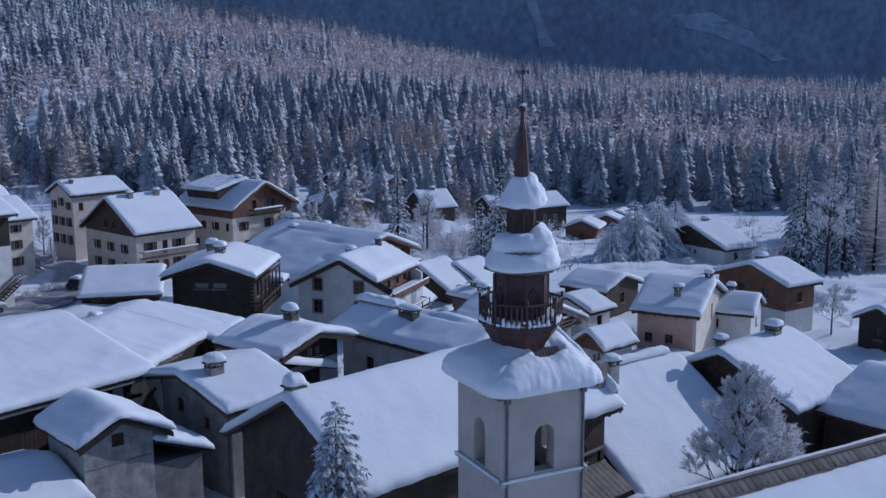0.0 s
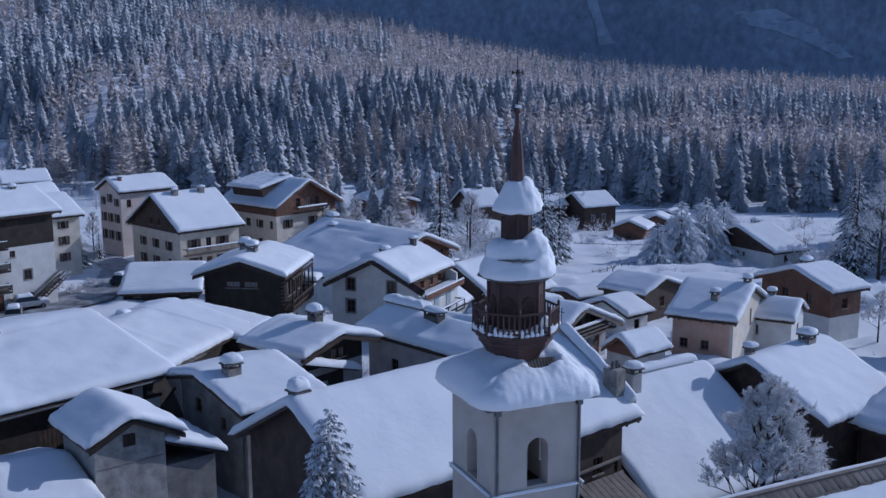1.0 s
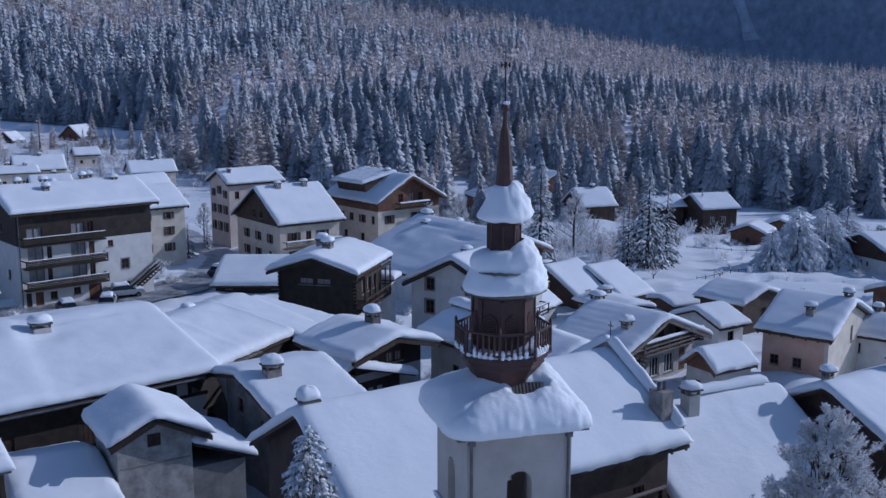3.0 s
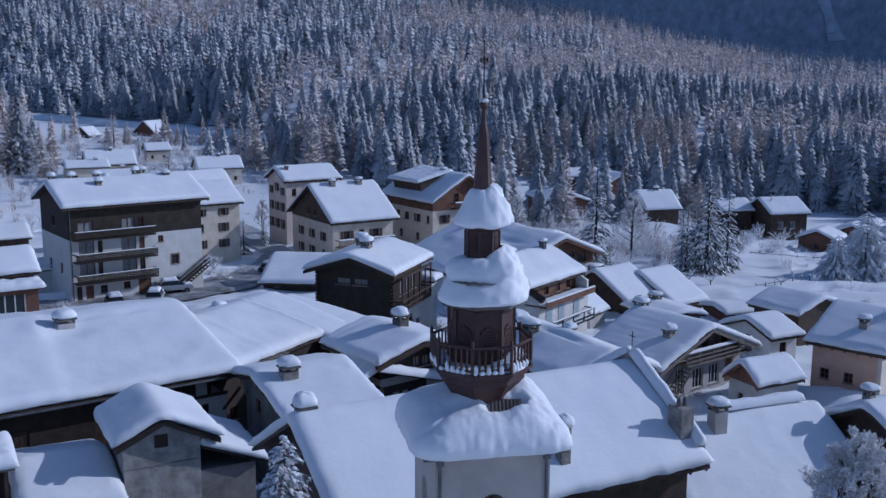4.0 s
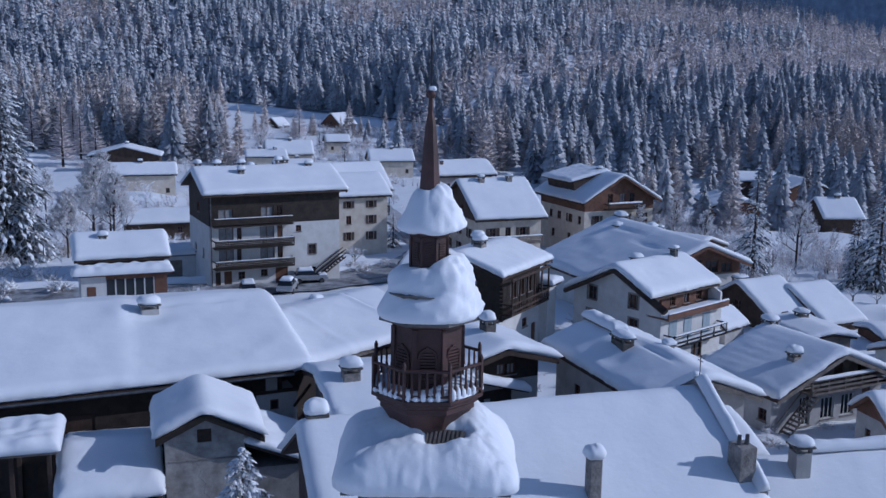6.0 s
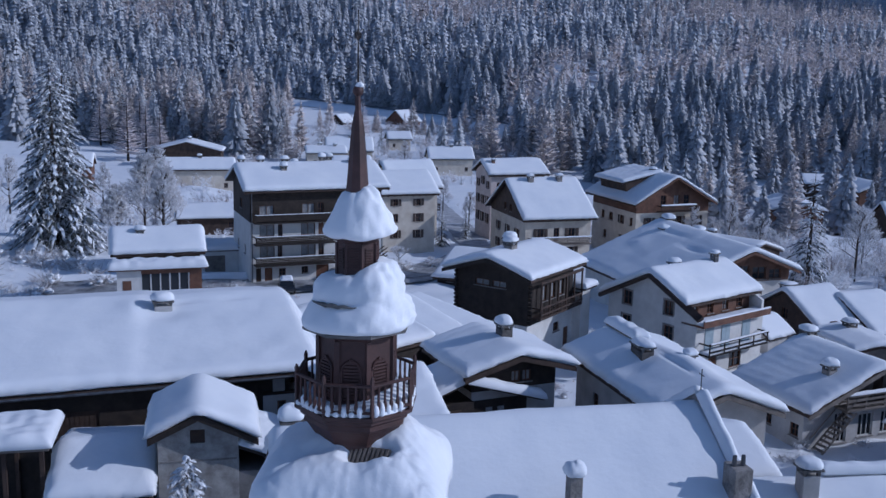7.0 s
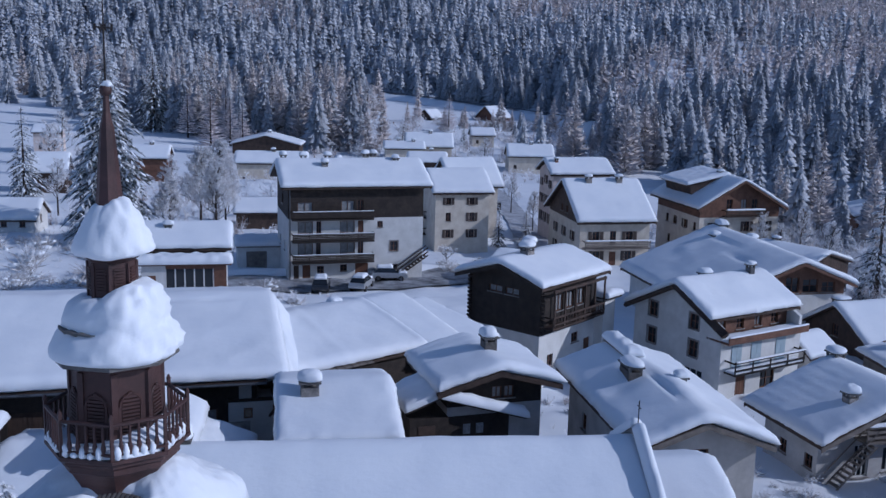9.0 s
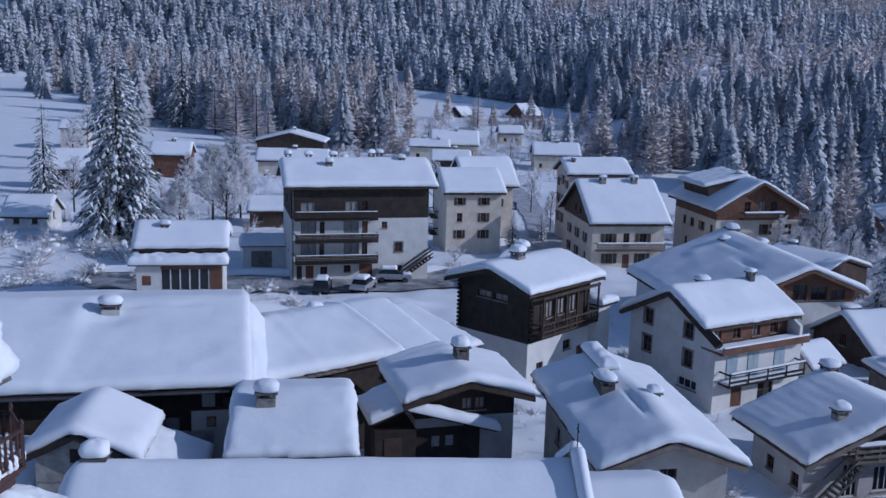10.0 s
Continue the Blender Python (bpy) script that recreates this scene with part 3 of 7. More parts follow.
        bal = part("balcony", box((0, -depth, -0.14), (L, -0.003, 0), m), material, self.root, "timber balcony with snow on its rail")
        for i in range(boards):
            q = 0.22 + (height - 0.3) * i / max(1, boards - 1)
            part("rail_board", box((0, -depth - 0.03, q), (L, -depth + 0.01, q + 0.15), m), material, bal)
        n = max(2, int(L / 1.6) + 1)
        for i in range(n):
            x = min(max(L * i / (n - 1), 0.05), L - 0.05)
            part("post", box((x - 0.045, -depth + 0.012, 0.002), (x + 0.045, -depth + 0.09, height + 0.05), m), material, bal)
        for i in range(upright):
            x = L * (i + 0.5) / upright
            part("baluster", box((x - 0.04, -depth - 0.028, 0.08), (x + 0.04, -depth + 0.008, height - 0.06), m), material, bal)
        for x in (0, L):
            part("side_rail", box((x - 0.03, -depth + 0.02, height - 0.12), (x + 0.03, -0.01, height), m), material, bal)
        if snow:
            o = snow_cap("rail_snow", (0, -depth - 0.1, height + 0.052), (L, -depth + 0.14), snow, bal, "ridge of snow on the rail", seed=s0)
            o.matrix_local = m
        return bal

# ---- the church tower ----
TOWER = pose(-0.05, 0.15, 0, 0, 0, 12)
TW = 1.70


def ring_verts(bm, r, z, n=8, turn=22.5, wave=None):
    out = []
    for k in range(n):
        a = radians(turn + 360 * k / n)
        out.append(bm.verts.new((r * math.cos(a), r * math.sin(a), z)))
    return out


def lathe(profile, n=8, turn=22.5, caps=True):
    bm = bmesh.new()
    rings = [ring_verts(bm, r, z, n, turn) for r, z in profile]
    for p, q in zip(rings, rings[1:]):
        for k in range(n):
            j = (k + 1) % n
            bm.faces.new((p[k], p[j], q[j], q[k]))
    if caps:
        bm.faces.new(rings[0][::-1])
        bm.faces.new(rings[-1])
    return bm


def soft_dome(name, rows, parent, label, n=72, seed=0.0, rough=0.08, sag=0.0, lee=0.0, rise=0.0):
    """A lumpy snow mantle turned round the axis: rows of radius and height from the rim inwards; lee swells the sunny side."""
    fine = []
    for (r0, z0), (r1, z1) in zip(rows, rows[1:]):
        fine += [(r0 + (r1 - r0) * k / 3, z0 + (z1 - z0) * k / 3) for k in range(3)]
    fine.append(rows[-1])
    for _ in range(2):
        fine = [fine[0]] + [((p[0] + 2 * q[0] + r[0]) / 4, (p[1] + 2 * q[1] + r[1]) / 4) for p, q, r in zip(fine, fine[1:], fine[2:])] + [fine[-1]]
    verts, faces = [], []
    for i, (r, z) in enumerate(fine):
        t = i / (len(fine) - 1)
        for k in range(n):
            a = 2 * math.pi * k / n
            c, s = math.cos(a), math.sin(a)
            sunny = max(0.0, math.cos(a - 0.05)) ** 0.7
            x, y = r * c, r * s
            p = Vector((x * 1.2 + seed, y * 1.2, z * 1.2))
            lump = rough * (0.26 * noise.noise(p * 9.5) * (0.2 + sunny) + noise.noise(p) + 0.5 * noise.noise(p * 2.4) * (0.5 + sunny) + 0.42 * noise.noise(p * 4.6) * (0.25 + 1.5 * sunny))
            lump += lee * sunny * (0.55 + 0.9 * noise.noise((c * 2.2, s * 3.5, z * 1.5 + seed)))
            f = 1 + lump / max(r, 0.3)
            verts.append((x * f, y * f, z + lump * 0.35 + rise * sunny * t + (sag * wob(c * 1.5 + seed, s * 1.5, seed, 1.0) if i < 4 else 0)))
    m = len(fine)
    for i in range(m - 1):
        for k in range(n):
            j = (k + 1) % n
            faces.append((i * n + k, i * n + j, (i + 1) * n + j, (i + 1) * n + k))
    return link_mesh(name, verts, faces, SNOW, parent, label, True)


tower = thing("church_tower", TOWER, "white plastered church bell tower with a dark wooden belfry and spire", "church tower")


class Shaft(House):
    """The square masonry shaft, so that its walls are cut like those of a house."""

    def __init__(self, root, half, height):
        self.root, self.al, self.ar, self.bw, self.slope, self.zr = root, half, half, half, 1e-6, height
        self.seed = 1.0


shaft = Shaft(tower, TW, 18.17)
ARCH_Z, ARCH_H, ARCH_W = 13.75, 2.15, 0.82
for f in "FRBL":
    for zz0, zz1 in ((3.0, 14.78), (14.78, None)):
        hs = [(TW, 15.02, ARCH_W, 1.72)] if zz1 is None else []
        shaft.facade(f, PLASTER_TOWER, zz0 if zz1 else zz0 + 0.0, zz1, hs, thick=0.5)
    m = shaft.spot(f, TW, 15.02)
    # round head of the sound opening
    bm = bmesh.new()
    K = 10
    for i in range(K):
        a0, a1 = math.pi * i / K, math.pi * (i + 1) / K
        p = [(-ARCH_W / 2 * math.cos(a0), 1.72 - ARCH_W / 2 + ARCH_W / 2 * math.sin(a0)), (-ARCH_W / 2 * math.cos(a1), 1.72 - ARCH_W / 2 + ARCH_W / 2 * math.sin(a1))]
        q = [m @ Vector((x, y, min(z, 1.72))) for x, z in ((p[0][0], p[0][1]), (p[1][0], p[1][1]), (p[1][0], 1.721), (p[0][0], 1.721)) for y in (0.0,)]
        q2 = [v + (m.to_3x3() @ Vector((0, 0.5, 0))) for v in q]
        A, B = [bm.verts.new(v) for v in q], [bm.verts.new(v) for v in q2]
        bm.faces.new(A)
        bm.faces.new((A[1], A[0], B[0], B[1]))
        bm.faces.new(B[::-1])
    bmesh.ops.remove_doubles(bm, verts=bm.verts, dist=1e-4)
    part("arch", bm, PLASTER_TOWER, tower)
    part("belt_course", box((-TW - 0.09, -0.09, -0.30), (TW + 0.09 - 0.18, 0.0, -0.16), m), PLASTER_TOWER, tower)
    o = snow_cap("ledge_snow", (-TW - 0.1, -0.14, -0.158), (TW - 0.08, 0.0), 0.07, tower, seed=ord(f))
    o.matrix_local = m
part("tower_floor", box((-TW + 0.4, -TW + 0.4, 14.0), (TW - 0.4, TW - 0.4, 14.3)), WOOD_DARK, tower)
bell = lathe([(0.02, 16.75), (0.10, 16.7), (0.17, 16.5), (0.22, 16.1), (0.32, 15.85), (0.36, 15.8)], 20)
part("bell", bell, IRON, tower, "dark bronze bell in the opening", True)
part("bell_beam", box((-TW + 0.4, -0.1, 16.78), (TW - 0.4, 0.1, 16.98)), WOOD_DARK, tower)
# drain pipes at the front corners
for sx in (-1, 1):
    bm = rod((sx * (TW + 0.0) - sx * 0.12, -TW - 0.07, 4), (sx * TW - sx * 0.12, -TW - 0.07, 17.9), 0.05)
    add_box(bm, (sx * TW - sx * 0.12 - 0.1, -TW - 0.17, 17.75), (sx * TW - sx * 0.12 + 0.1, -TW - 0.003, 17.98))
    part("drain_pipe", bm, METAL, tower, "dark metal drain pipe")
EAVE = TW + 0.55
bm = lathe([((EAVE - 0.14) * 1.414, 18.02), ((EAVE - 0.14) * 1.414, 18.11), (1.2 * 1.414, 18.7), (1.2, 18.75)], 4, 45)
part("roof", bm, SLATE, tower, "slate pavilion roof under the snow")
# snow mantle on the pavilion roof
n_s = 84
sv, sf = [], []
R = EAVE + 0.13
for i in range(n_s + 1):
    for j in range(n_s + 1):
        u, v = -1 + 2 * i / n_s, -1 + 2 * j / n_s
        # corners of the sheet pulled in so that the plan is a rounded square
        rr = (abs(u) ** 7 + abs(v) ** 7) ** (1 / 7)
        q = max(abs(u), abs(v))
        x, y = u * R * (q / rr if rr else 1), v * R * (q / rr if rr else 1)
        d = (1 - q) * R
        e = math.sqrt(max(0.0, 1 - (1 - min(d / 0.62, 1)) ** 2))
        rho = math.hypot(x, y)
        soft = (abs(u) ** 3 + abs(v) ** 3) ** (1 / 3)
        z = 18.12 + 0.72 * e + 0.95 * max(0.0, 1 - soft) ** 0.9 * e
        # banked up on the sunny side of the base, scoured hollow in front of it
        z += 0.42 * math.exp(-((x - 1.25) / 0.55) ** 2 - ((y - 0.05) / 0.85) ** 2)
        z += 0.22 * math.exp(-((x - 0.95) / 0.7) ** 2 - ((y + 1.35) / 0.35) ** 2)
        z -= 0.42 * math.exp(-((x - 0.45) / 0.60) ** 4 - ((y + 1.15) / 0.30) ** 4)
        z -= 0.16 * math.exp(-((x + 0.75) / 0.6) ** 2 - ((y + 1.0) / 0.35) ** 2)
        sunny = 0.4 + 0.6 * smooth(-0.6, 1.2, x)
        z += e * (0.09 * wob(x, y, 4, 0.9) + sunny * (0.06 * wob(x, y, 8, 2.1) + 0.04 * wob(x, y, 2, 5.2) + 0.02 * wob(x, y, 5, 10)))
        w = (0.06 * wob(x, y, 6, 1.2) + 0.035 * wob(x, y, 1, 4.5)) * (1 - min(d / 0.8, 1))
        sv.append((x * (1 + w / R), y * (1 + w / R), z))
for i in range(n_s):
    for j in range(n_s):
        q = i * (n_s + 1) + j
        sf.append((q, q + n_s + 1, q + n_s + 2, q + 1))
edge = [i * (n_s + 1) for i in range(n_s + 1)] + [n_s * (n_s + 1) + j for j in range(1, n_s + 1)] + [i * (n_s + 1) + n_s for i in range(n_s - 1, -1, -1)] + list(range(n_s - 1, 0, -1))
k0 = len(sv)
for q in edge:
    x, y, z = sv[q]
    sv.append((x * 0.93, y * 0.93, 18.10))
for k in range(len(edge)):
    k2 = (k + 1) % len(edge)
    sf.append((edge[k2], edge[k], k0 + k, k0 + k2))
link_mesh("roof_snow", sv, sf, SNOW, tower, "deep soft snow on the pavilion roof", True)
# a patch of bare shingles at the foot of the belfry
m = Matrix.Translation((0.45, -1.13, 19.13)) @ Matrix.Rotation(radians(-12), 4, "Z") @ Matrix.Rotation(radians(38), 4, "X")
part("bare_patch", box((-0.5, -0.32, -0.10), (0.5, 0.30, 0.0), m), SLATE, tower, "patch of roof blown bare of snow")
for i in range(9):
    part("batten", box((-0.48 + 0.11 * i, -0.31, 0.0), (-0.42 + 0.11 * i, 0.29, 0.035), m), WOOD_GREY, tower)

# the wooden belfry
belfry = part("belfry_base", lathe([(1.02, 18.9), (1.02, 19.35), (1.06, 19.45), (1.25, 19.75), (1.32, 19.8), (1.32, 19.92), (1.42, 20.0), (1.42, 20.12)]), WOOD_RED, tower, "flared octagonal base of dark red-brown boards")
BZ = 20.12
part("drum", lathe([(0.97, BZ), (0.97, 21.95), (1.05, 22.0), (1.05, 22.08), (1.22, 22.16)]), WOOD_RED, tower, "octagonal dark red-brown belfry drum")
for k in range(8):
    a = radians(45 * k)
    m8 = Matrix.Rotation(a, 4, "Z") @ Matrix.Translation((0.97 * math.cos(radians(22.5)), 0, 0))
    ed = 0.97 * math.sin(radians(22.5))
    # corner posts and arched louvre in each face
    part("pilaster", box((-0.03, -ed - 0.03, BZ + 0.002), (0.05, -ed + 0.10, 21.93), m8), WOOD_RED, tower)
    bm = bmesh.new()
    for i in range(14):
        z = BZ + 0.28 + 0.082 * i
        hw = 0.19 if z < 21.2 else 0.19 * math.sqrt(max(0.05, 1 - ((z - 21.2) / 0.26) ** 2))
        add_box(bm, (0.005, -hw, z), (0.05, hw, z + 0.045), m8 @ Matrix.Translation((0, 0, 0)))
    part("louvre", bm, WOOD_RED, tower, "arched louvre of thin slats")
    bm = bmesh.new()
    for sy in (-1, 1):
        add_box(bm, (-0.01, sy * 0.235 - 0.03, BZ + 0.2), (0.045, sy * 0.235 + 0.03, 21.2), m8)
    for i in range(7):
        t0, t1 = math.pi * i / 7, math.pi * (i + 1) / 7
        p, q = Vector((0.02, -0.235 * math.cos(t0), 21.2 + 0.26 * math.sin(t0))), Vector((0.02, -0.235 * math.cos(t1), 21.2 + 0.26 * math.sin(t1)))
        add_rod(bm, m8 @ p, m8 @ q, 0.035, None, 5)
    part("arch_frame", bm, WOOD_RED, tower)
# balcony rail round the drum
RR = 1.50
part("balcony_floor", lathe([(RR, BZ - 0.02), (RR + 0.06, BZ + 0.02), (RR + 0.06, BZ + 0.10), (RR, BZ + 0.1)]), WOOD_RED, tower)
for k in range(8):
    a0, a1 = radians(22.5 + 45 * k), radians(67.5 + 45 * k)
    p0, p1 = Vector((RR * math.cos(a0), RR * math.sin(a0), 0)), Vector((RR * math.cos(a1), RR * math.sin(a1), 0))
    post = rod(p0 + Vector((0, 0, BZ + 0.1)), p0 + Vector((0, 0, BZ + 1.02)), 0.05, 0.05, 4)
    add_rod(post, p0 + Vector((0, 0, BZ + 1.02)), p0 + Vector((0, 0, BZ + 1.12)), 0.06, 0.02, 6)
    part("rail_post", post, WOOD_RED, tower)
    part("handrail", rod(p0 + Vector((0, 0, BZ + 0.88)), p1 + Vector((0, 0, BZ + 0.88)), 0.045, None, 6), WOOD_RED, tower)
    part("bottom_rail", rod(p0 + Vector((0, 0, BZ + 0.22)), p1 + Vector((0, 0, BZ + 0.22)), 0.04, None, 6), WOOD_RED, tower)
    for i in range(1, 6):
        p = p0.lerp(p1, i / 6)
        bal = bmesh.new()
        prev = None
        for z, r in ((0.24, 0.03), (0.36, 0.055), (0.5, 0.03), (0.66, 0.035), (0.86, 0.025)):
            cur = (p + Vector((0, 0, BZ + z)), r)
            if prev:
                add_rod(bal, prev[0], cur[0], prev[1], cur[1], 6)
            prev = cur
        part("baluster", bal, WOOD_RED, tower)
        # clots of snow between the balusters
        hh = 0.08 + 0.12 * random.random()
        if random.random() < 0.15:
            continue
        p2 = p0.lerp(p1, (i - 0.5) / 6)
        bm = bmesh.new()
        bmesh.ops.create_icosphere(bm, subdivisions=2, radius=1)
        bmesh.ops.transform(bm, matrix=Matrix.Translation(p2 * 0.985 + Vector((0, 0, BZ + 0.10 + hh * 0.8))) @ Matrix.Rotation((a0 + a1) / 2, 4, "Z") @ Matrix.Diagonal((0.10, 0.085, hh, 1)), verts=bm.verts)
        for vv in bm.verts:
            vv.co += Vector((wob(vv.co.x, vv.co.z, 1, 9), wob(vv.co.y, vv.co.z, 2, 9), 0)) * 0.035
        part("clot", bm, SNOW, tower, "clot of snow between the balusters", True)
soft_dome("floor_snow", [(1.40, BZ + 0.1), (1.36, BZ + 0.17), (1.2, BZ + 0.22), (0.9, BZ + 0.26)], tower, "snow lying on the gallery floor", seed=2, rough=0.07, rise=0.35)
# skirt roof, upper lantern and spire
part("skirt_roof", lathe([(1.36, 22.1), (1.36, 22.16), (0.95, 22.75), (0.95, 22.95), (0.55, 23.3)]), SLATE, tower)
soft_dome("skirt_snow", [(1.24, 22.14), (1.36, 22.18), (1.40, 22.32), (1.30, 22.53), (1.16, 22.72), (1.08, 22.84), (1.10, 22.96), (1.05, 23.15), (0.92, 23.32), (0.72, 23.44), (0.46, 23.46)], tower, "two heavy tiers of snow heaped against the lantern", seed=5, rough=0.13, sag=0.06, lee=0.10, rise=0.30)
# the dark roof edge that shows between the tiers
lv, lf = [], []
for k in range(13):
    a = radians(208 + 70 * k / 12)
    c, s_ = math.cos(a), math.sin(a)
    t = 0.035 * math.sin(math.pi * k / 12) + 0.004
    zz = 22.82 + 0.03 * wob(k * 0.7, 1, 2)
    lv += [(0.9 * c, 0.9 * s_, zz - t), (1.15 * c, 1.15 * s_, zz - t), (1.15 * c, 1.15 * s_, zz + t), (0.9 * c, 0.9 * s_, zz + t)]
for k in range(12):
    for q in range(4):
        lf.append((4 * k + q, 4 * k + (q + 1) % 4, 4 * k + 4 + (q + 1) % 4, 4 * k + 4 + q))
link_mesh("skirt_ledge", lv, lf, SLATE, tower, "dark roof edge showing between the tiers")
part("lantern", lathe([(0.50, 23.2), (0.50, 24.22), (0.56, 24.26), (0.66, 24.36)]), WOOD_RED, tower, "small octagonal lantern of dark boards")
for k in range(8):
    m8 = Matrix.Rotation(radians(45 * k), 4, "Z") @ Matrix.Translation((0.50 * math.cos(radians(22.5)), 0, 0))
    bm = bmesh.new()
    for i in range(8):
        add_box(bm, (0.004, -0.11, 23.6 + 0.065 * i), (0.035, 0.11, 23.63 + 0.065 * i), m8)
    part("louvre", bm, WOOD_RED, tower)
    part("pilaster", box((-0.02, -0.23, 23.202), (0.03, -0.16, 24.2), m8), WOOD_RED, tower)
soft_dome("lantern_snow", [(0.62, 24.33), (0.82, 24.37), (0.86, 24.48), (0.78, 24.68), (0.62, 24.95), (0.48, 25.22), (0.36, 25.40), (0.2, 25.45)], tower, "lumpy cone of snow at the foot of the spire", seed=9, rough=0.09, sag=0.06, lee=0.09, rise=0.14)
part("spire", lathe([(0.33, 24.4), (0.31, 25.2), (0.255, 25.75), (0.215, 26.3), (0.15, 27.0), (0.075, 27.35), (0.06, 27.72)]), WOOD_RED, tower, "slender dark red-brown spire")
bm = bmesh.new()
bmesh.ops.create_uvsphere(bm, u_segments=16, v_segments=10, radius=0.13)
bmesh.ops.translate(bm, verts=bm.verts, vec=(0, 0, 27.8))
part("finial_ball", bm, WOOD_RED, tower, "", True)
snow_ball("finial_snow", 0.04, 0, 27.88, 0.10, 0.09, 0.12, tower, "", 3.0)
bm = rod((0, 0, 27.8), (0, 0, 29.65), 0.026, 0.012)
part("cross_mast", bm, IRON, tower, "wrought-iron mast and cross")
bm = rod((0, -0.36, 29.08), (0, 0.36, 29.08), 0.02)
for y in (-0.36, 0.36):
    add_rod(bm, (0, y, 29.01), (0, y, 29.15), 0.028, 0.028, 6)
for s in (-1, 1):
    add_rod(bm, (0, s * 0.14, 28.98), (0, 0, 29.2), 0.014, None, 5)
    add_rod(bm, (0, s * 0.14, 29.18), (0, 0, 28.96), 0.014, None, 5)
part("cross_arm", bm, IRON, tower)

# the old timbers lean a little towards the churchyard
for o in tower.children:
    if o.matrix_local == Matrix.Identity(4) and max(q.co.z for q in o.data.vertices) > 19.0:
        for q in o.data.vertices:
            k = max(0.0, (q.co.z - 18.6) / 9.2)
            q.co.x += 0.094 * k
            q.co.y -= 0.327 * k

# ---- the houses of the village: centre, turn of the ridge, half width, half length, eave and ridge heights ----
nave = House('church_nave', 'church nave with dark timber walls under smooth deep snow', 0.27, 15.49, 28.22, 5.7, 8.93, 11.12, 14.54, round(ground_z(0.27, 15.49), 2), 'church', snow=0.55)
nave.shell(PLASTER_GREY, WOOD_DARK, 3.2, {"R": [(14.6, 4.2, 0.7, 0.9), (3.0, 3.6, 0.8, 1.2), (16.2, 3.9, 0.6, 0.8)], "F": [(3.4, 3.8, 0.8, 1.0)]})
nave.rafters(WOOD_DARK)
# a shed of bare planks under the eave at the nave's far corner
plank_roof = Matrix.Translation((nave.bw - 1.6, -nave.ar, 3.9)) @ Matrix.Rotation(radians(26), 4, "X")
shed_roof = part("plank_roof", box((-2.0, -2.3, -0.08), (1.6, 0.0, 0.0), plank_roof), WOOD_DARK, nave.root, "lean-to roof of bare planks")
for i in range(9):
    part("plank", box((-1.98 + 0.4 * i, -2.32, 0.003), (-1.62 + 0.4 * i, -0.02, 0.04), plank_roof), WOOD_GREY, shed_roof)
part("log", rod((nave.bw - 5.0, -nave.ar - 0.12, 4.6), (nave.bw - 0.2, -nave.ar - 0.12, 4.75), 0.1), WOOD_GREY, nave.root)
nave.chimney(1.61, -4.61, 0.5, 0.5, 2.1, STONE, 0.55, False, "slim grey chimney under a tall cap of snow")
nave.chimney(8.25, -4.35, 0.75, 0.95, 1.75, STONE, 0.0, False, "broad stone chimney at the foot of the parapet")
nave.chimney(-8.2, 0.35, 0.7, 0.7, 0.35, STONE, 0.6)
for dx in (-0.18, 0.18):
    part("chimney_pot", rod((8.25 + dx, -4.35, nave.top(4.35) + 1.74), (8.25 + dx, -4.35, nave.top(4.35) + 2.15), 0.10, 0.08, 10), METAL, nave.root, "small metal chimney pot")
# the raised gable parapet with snow lying along it
for sy in (-1, 1):
    bm = bmesh.new()
    y1 = sy * (5.3 if sy < 0 else 3.0)
    q = [(0, nave.zr + 0.75), (y1, nave.top(y1) + 0.62), (y1, nave.top(y1) - 0.5), (0, nave.zr - 0.5)]
    vs = [[bm.verts.new((x, y, z)) for y, z in q] for x in (8.55, 8.93)]
    bm.faces.new(vs[0]), bm.faces.new(vs[1])
    for i in range(4):
        j = (i + 1) % 4
        bm.faces.new((vs[0][i], vs[0][j], vs[1][j], vs[1][i]))
    bmesh.ops.recalc_face_normals(bm, faces=bm.faces)
    par = part("parapet", bm, STONE, nave.root, "stone gable parapet")
    o = snow_cap("parapet_snow", (-0.28, 0, 0), (0.28, math.hypot(y1, nave.top(y1) - nave.zr) + 0.1), 0.42, par, "rope of snow along the parapet", seed=3 + sy, edge=0.3)
    tilt = math.atan2(nave.top(y1) - nave.zr - 0.13, abs(y1))
    o.matrix_local = Matrix.Translation((8.74, 0, nave.zr + 0.74)) @ Matrix.Rotation(tilt if sy > 0 else -tilt, 4, "X") @ (Matrix.Identity(4) if sy > 0 else Matrix.Rotation(math.pi, 4, "Z"))
bm = rod((8.74, 0, nave.zr + 0.7), (8.74, 0, nave.zr + 1.75), 0.022)
add_rod(bm, (8.74, -0.2, nave.zr + 1.5), (8.74, 0.2, nave.zr + 1.5), 0.02)
part("gable_cross", bm, IRON, nave.root, "small iron cross on the gable")
ca = House('stone_house', 'grey plastered house with a stone chimney and thick snow roof', -9.93, 29.24, 31.0, 3.67, 3.03, 10.16, 11.26, round(ground_z(-9.93, 29.24), 2), 'house', snow=0.55, cut=(0.0, -1.7))
ca.shell(PLASTER_SHADED, None, None, {"F": [(2.1, 4.3, 0.8, 0.95, "W"), (5.0, 3.9, 0.6, 0.8)], "R": [(3.0, 4.0, 0.8, 0.9, "W")]})
ca.chimney(-1.35, -1.55, 0.95, 0.8, 0.9, STONE, 0.6)
ca.rafters(WOOD_DARK)
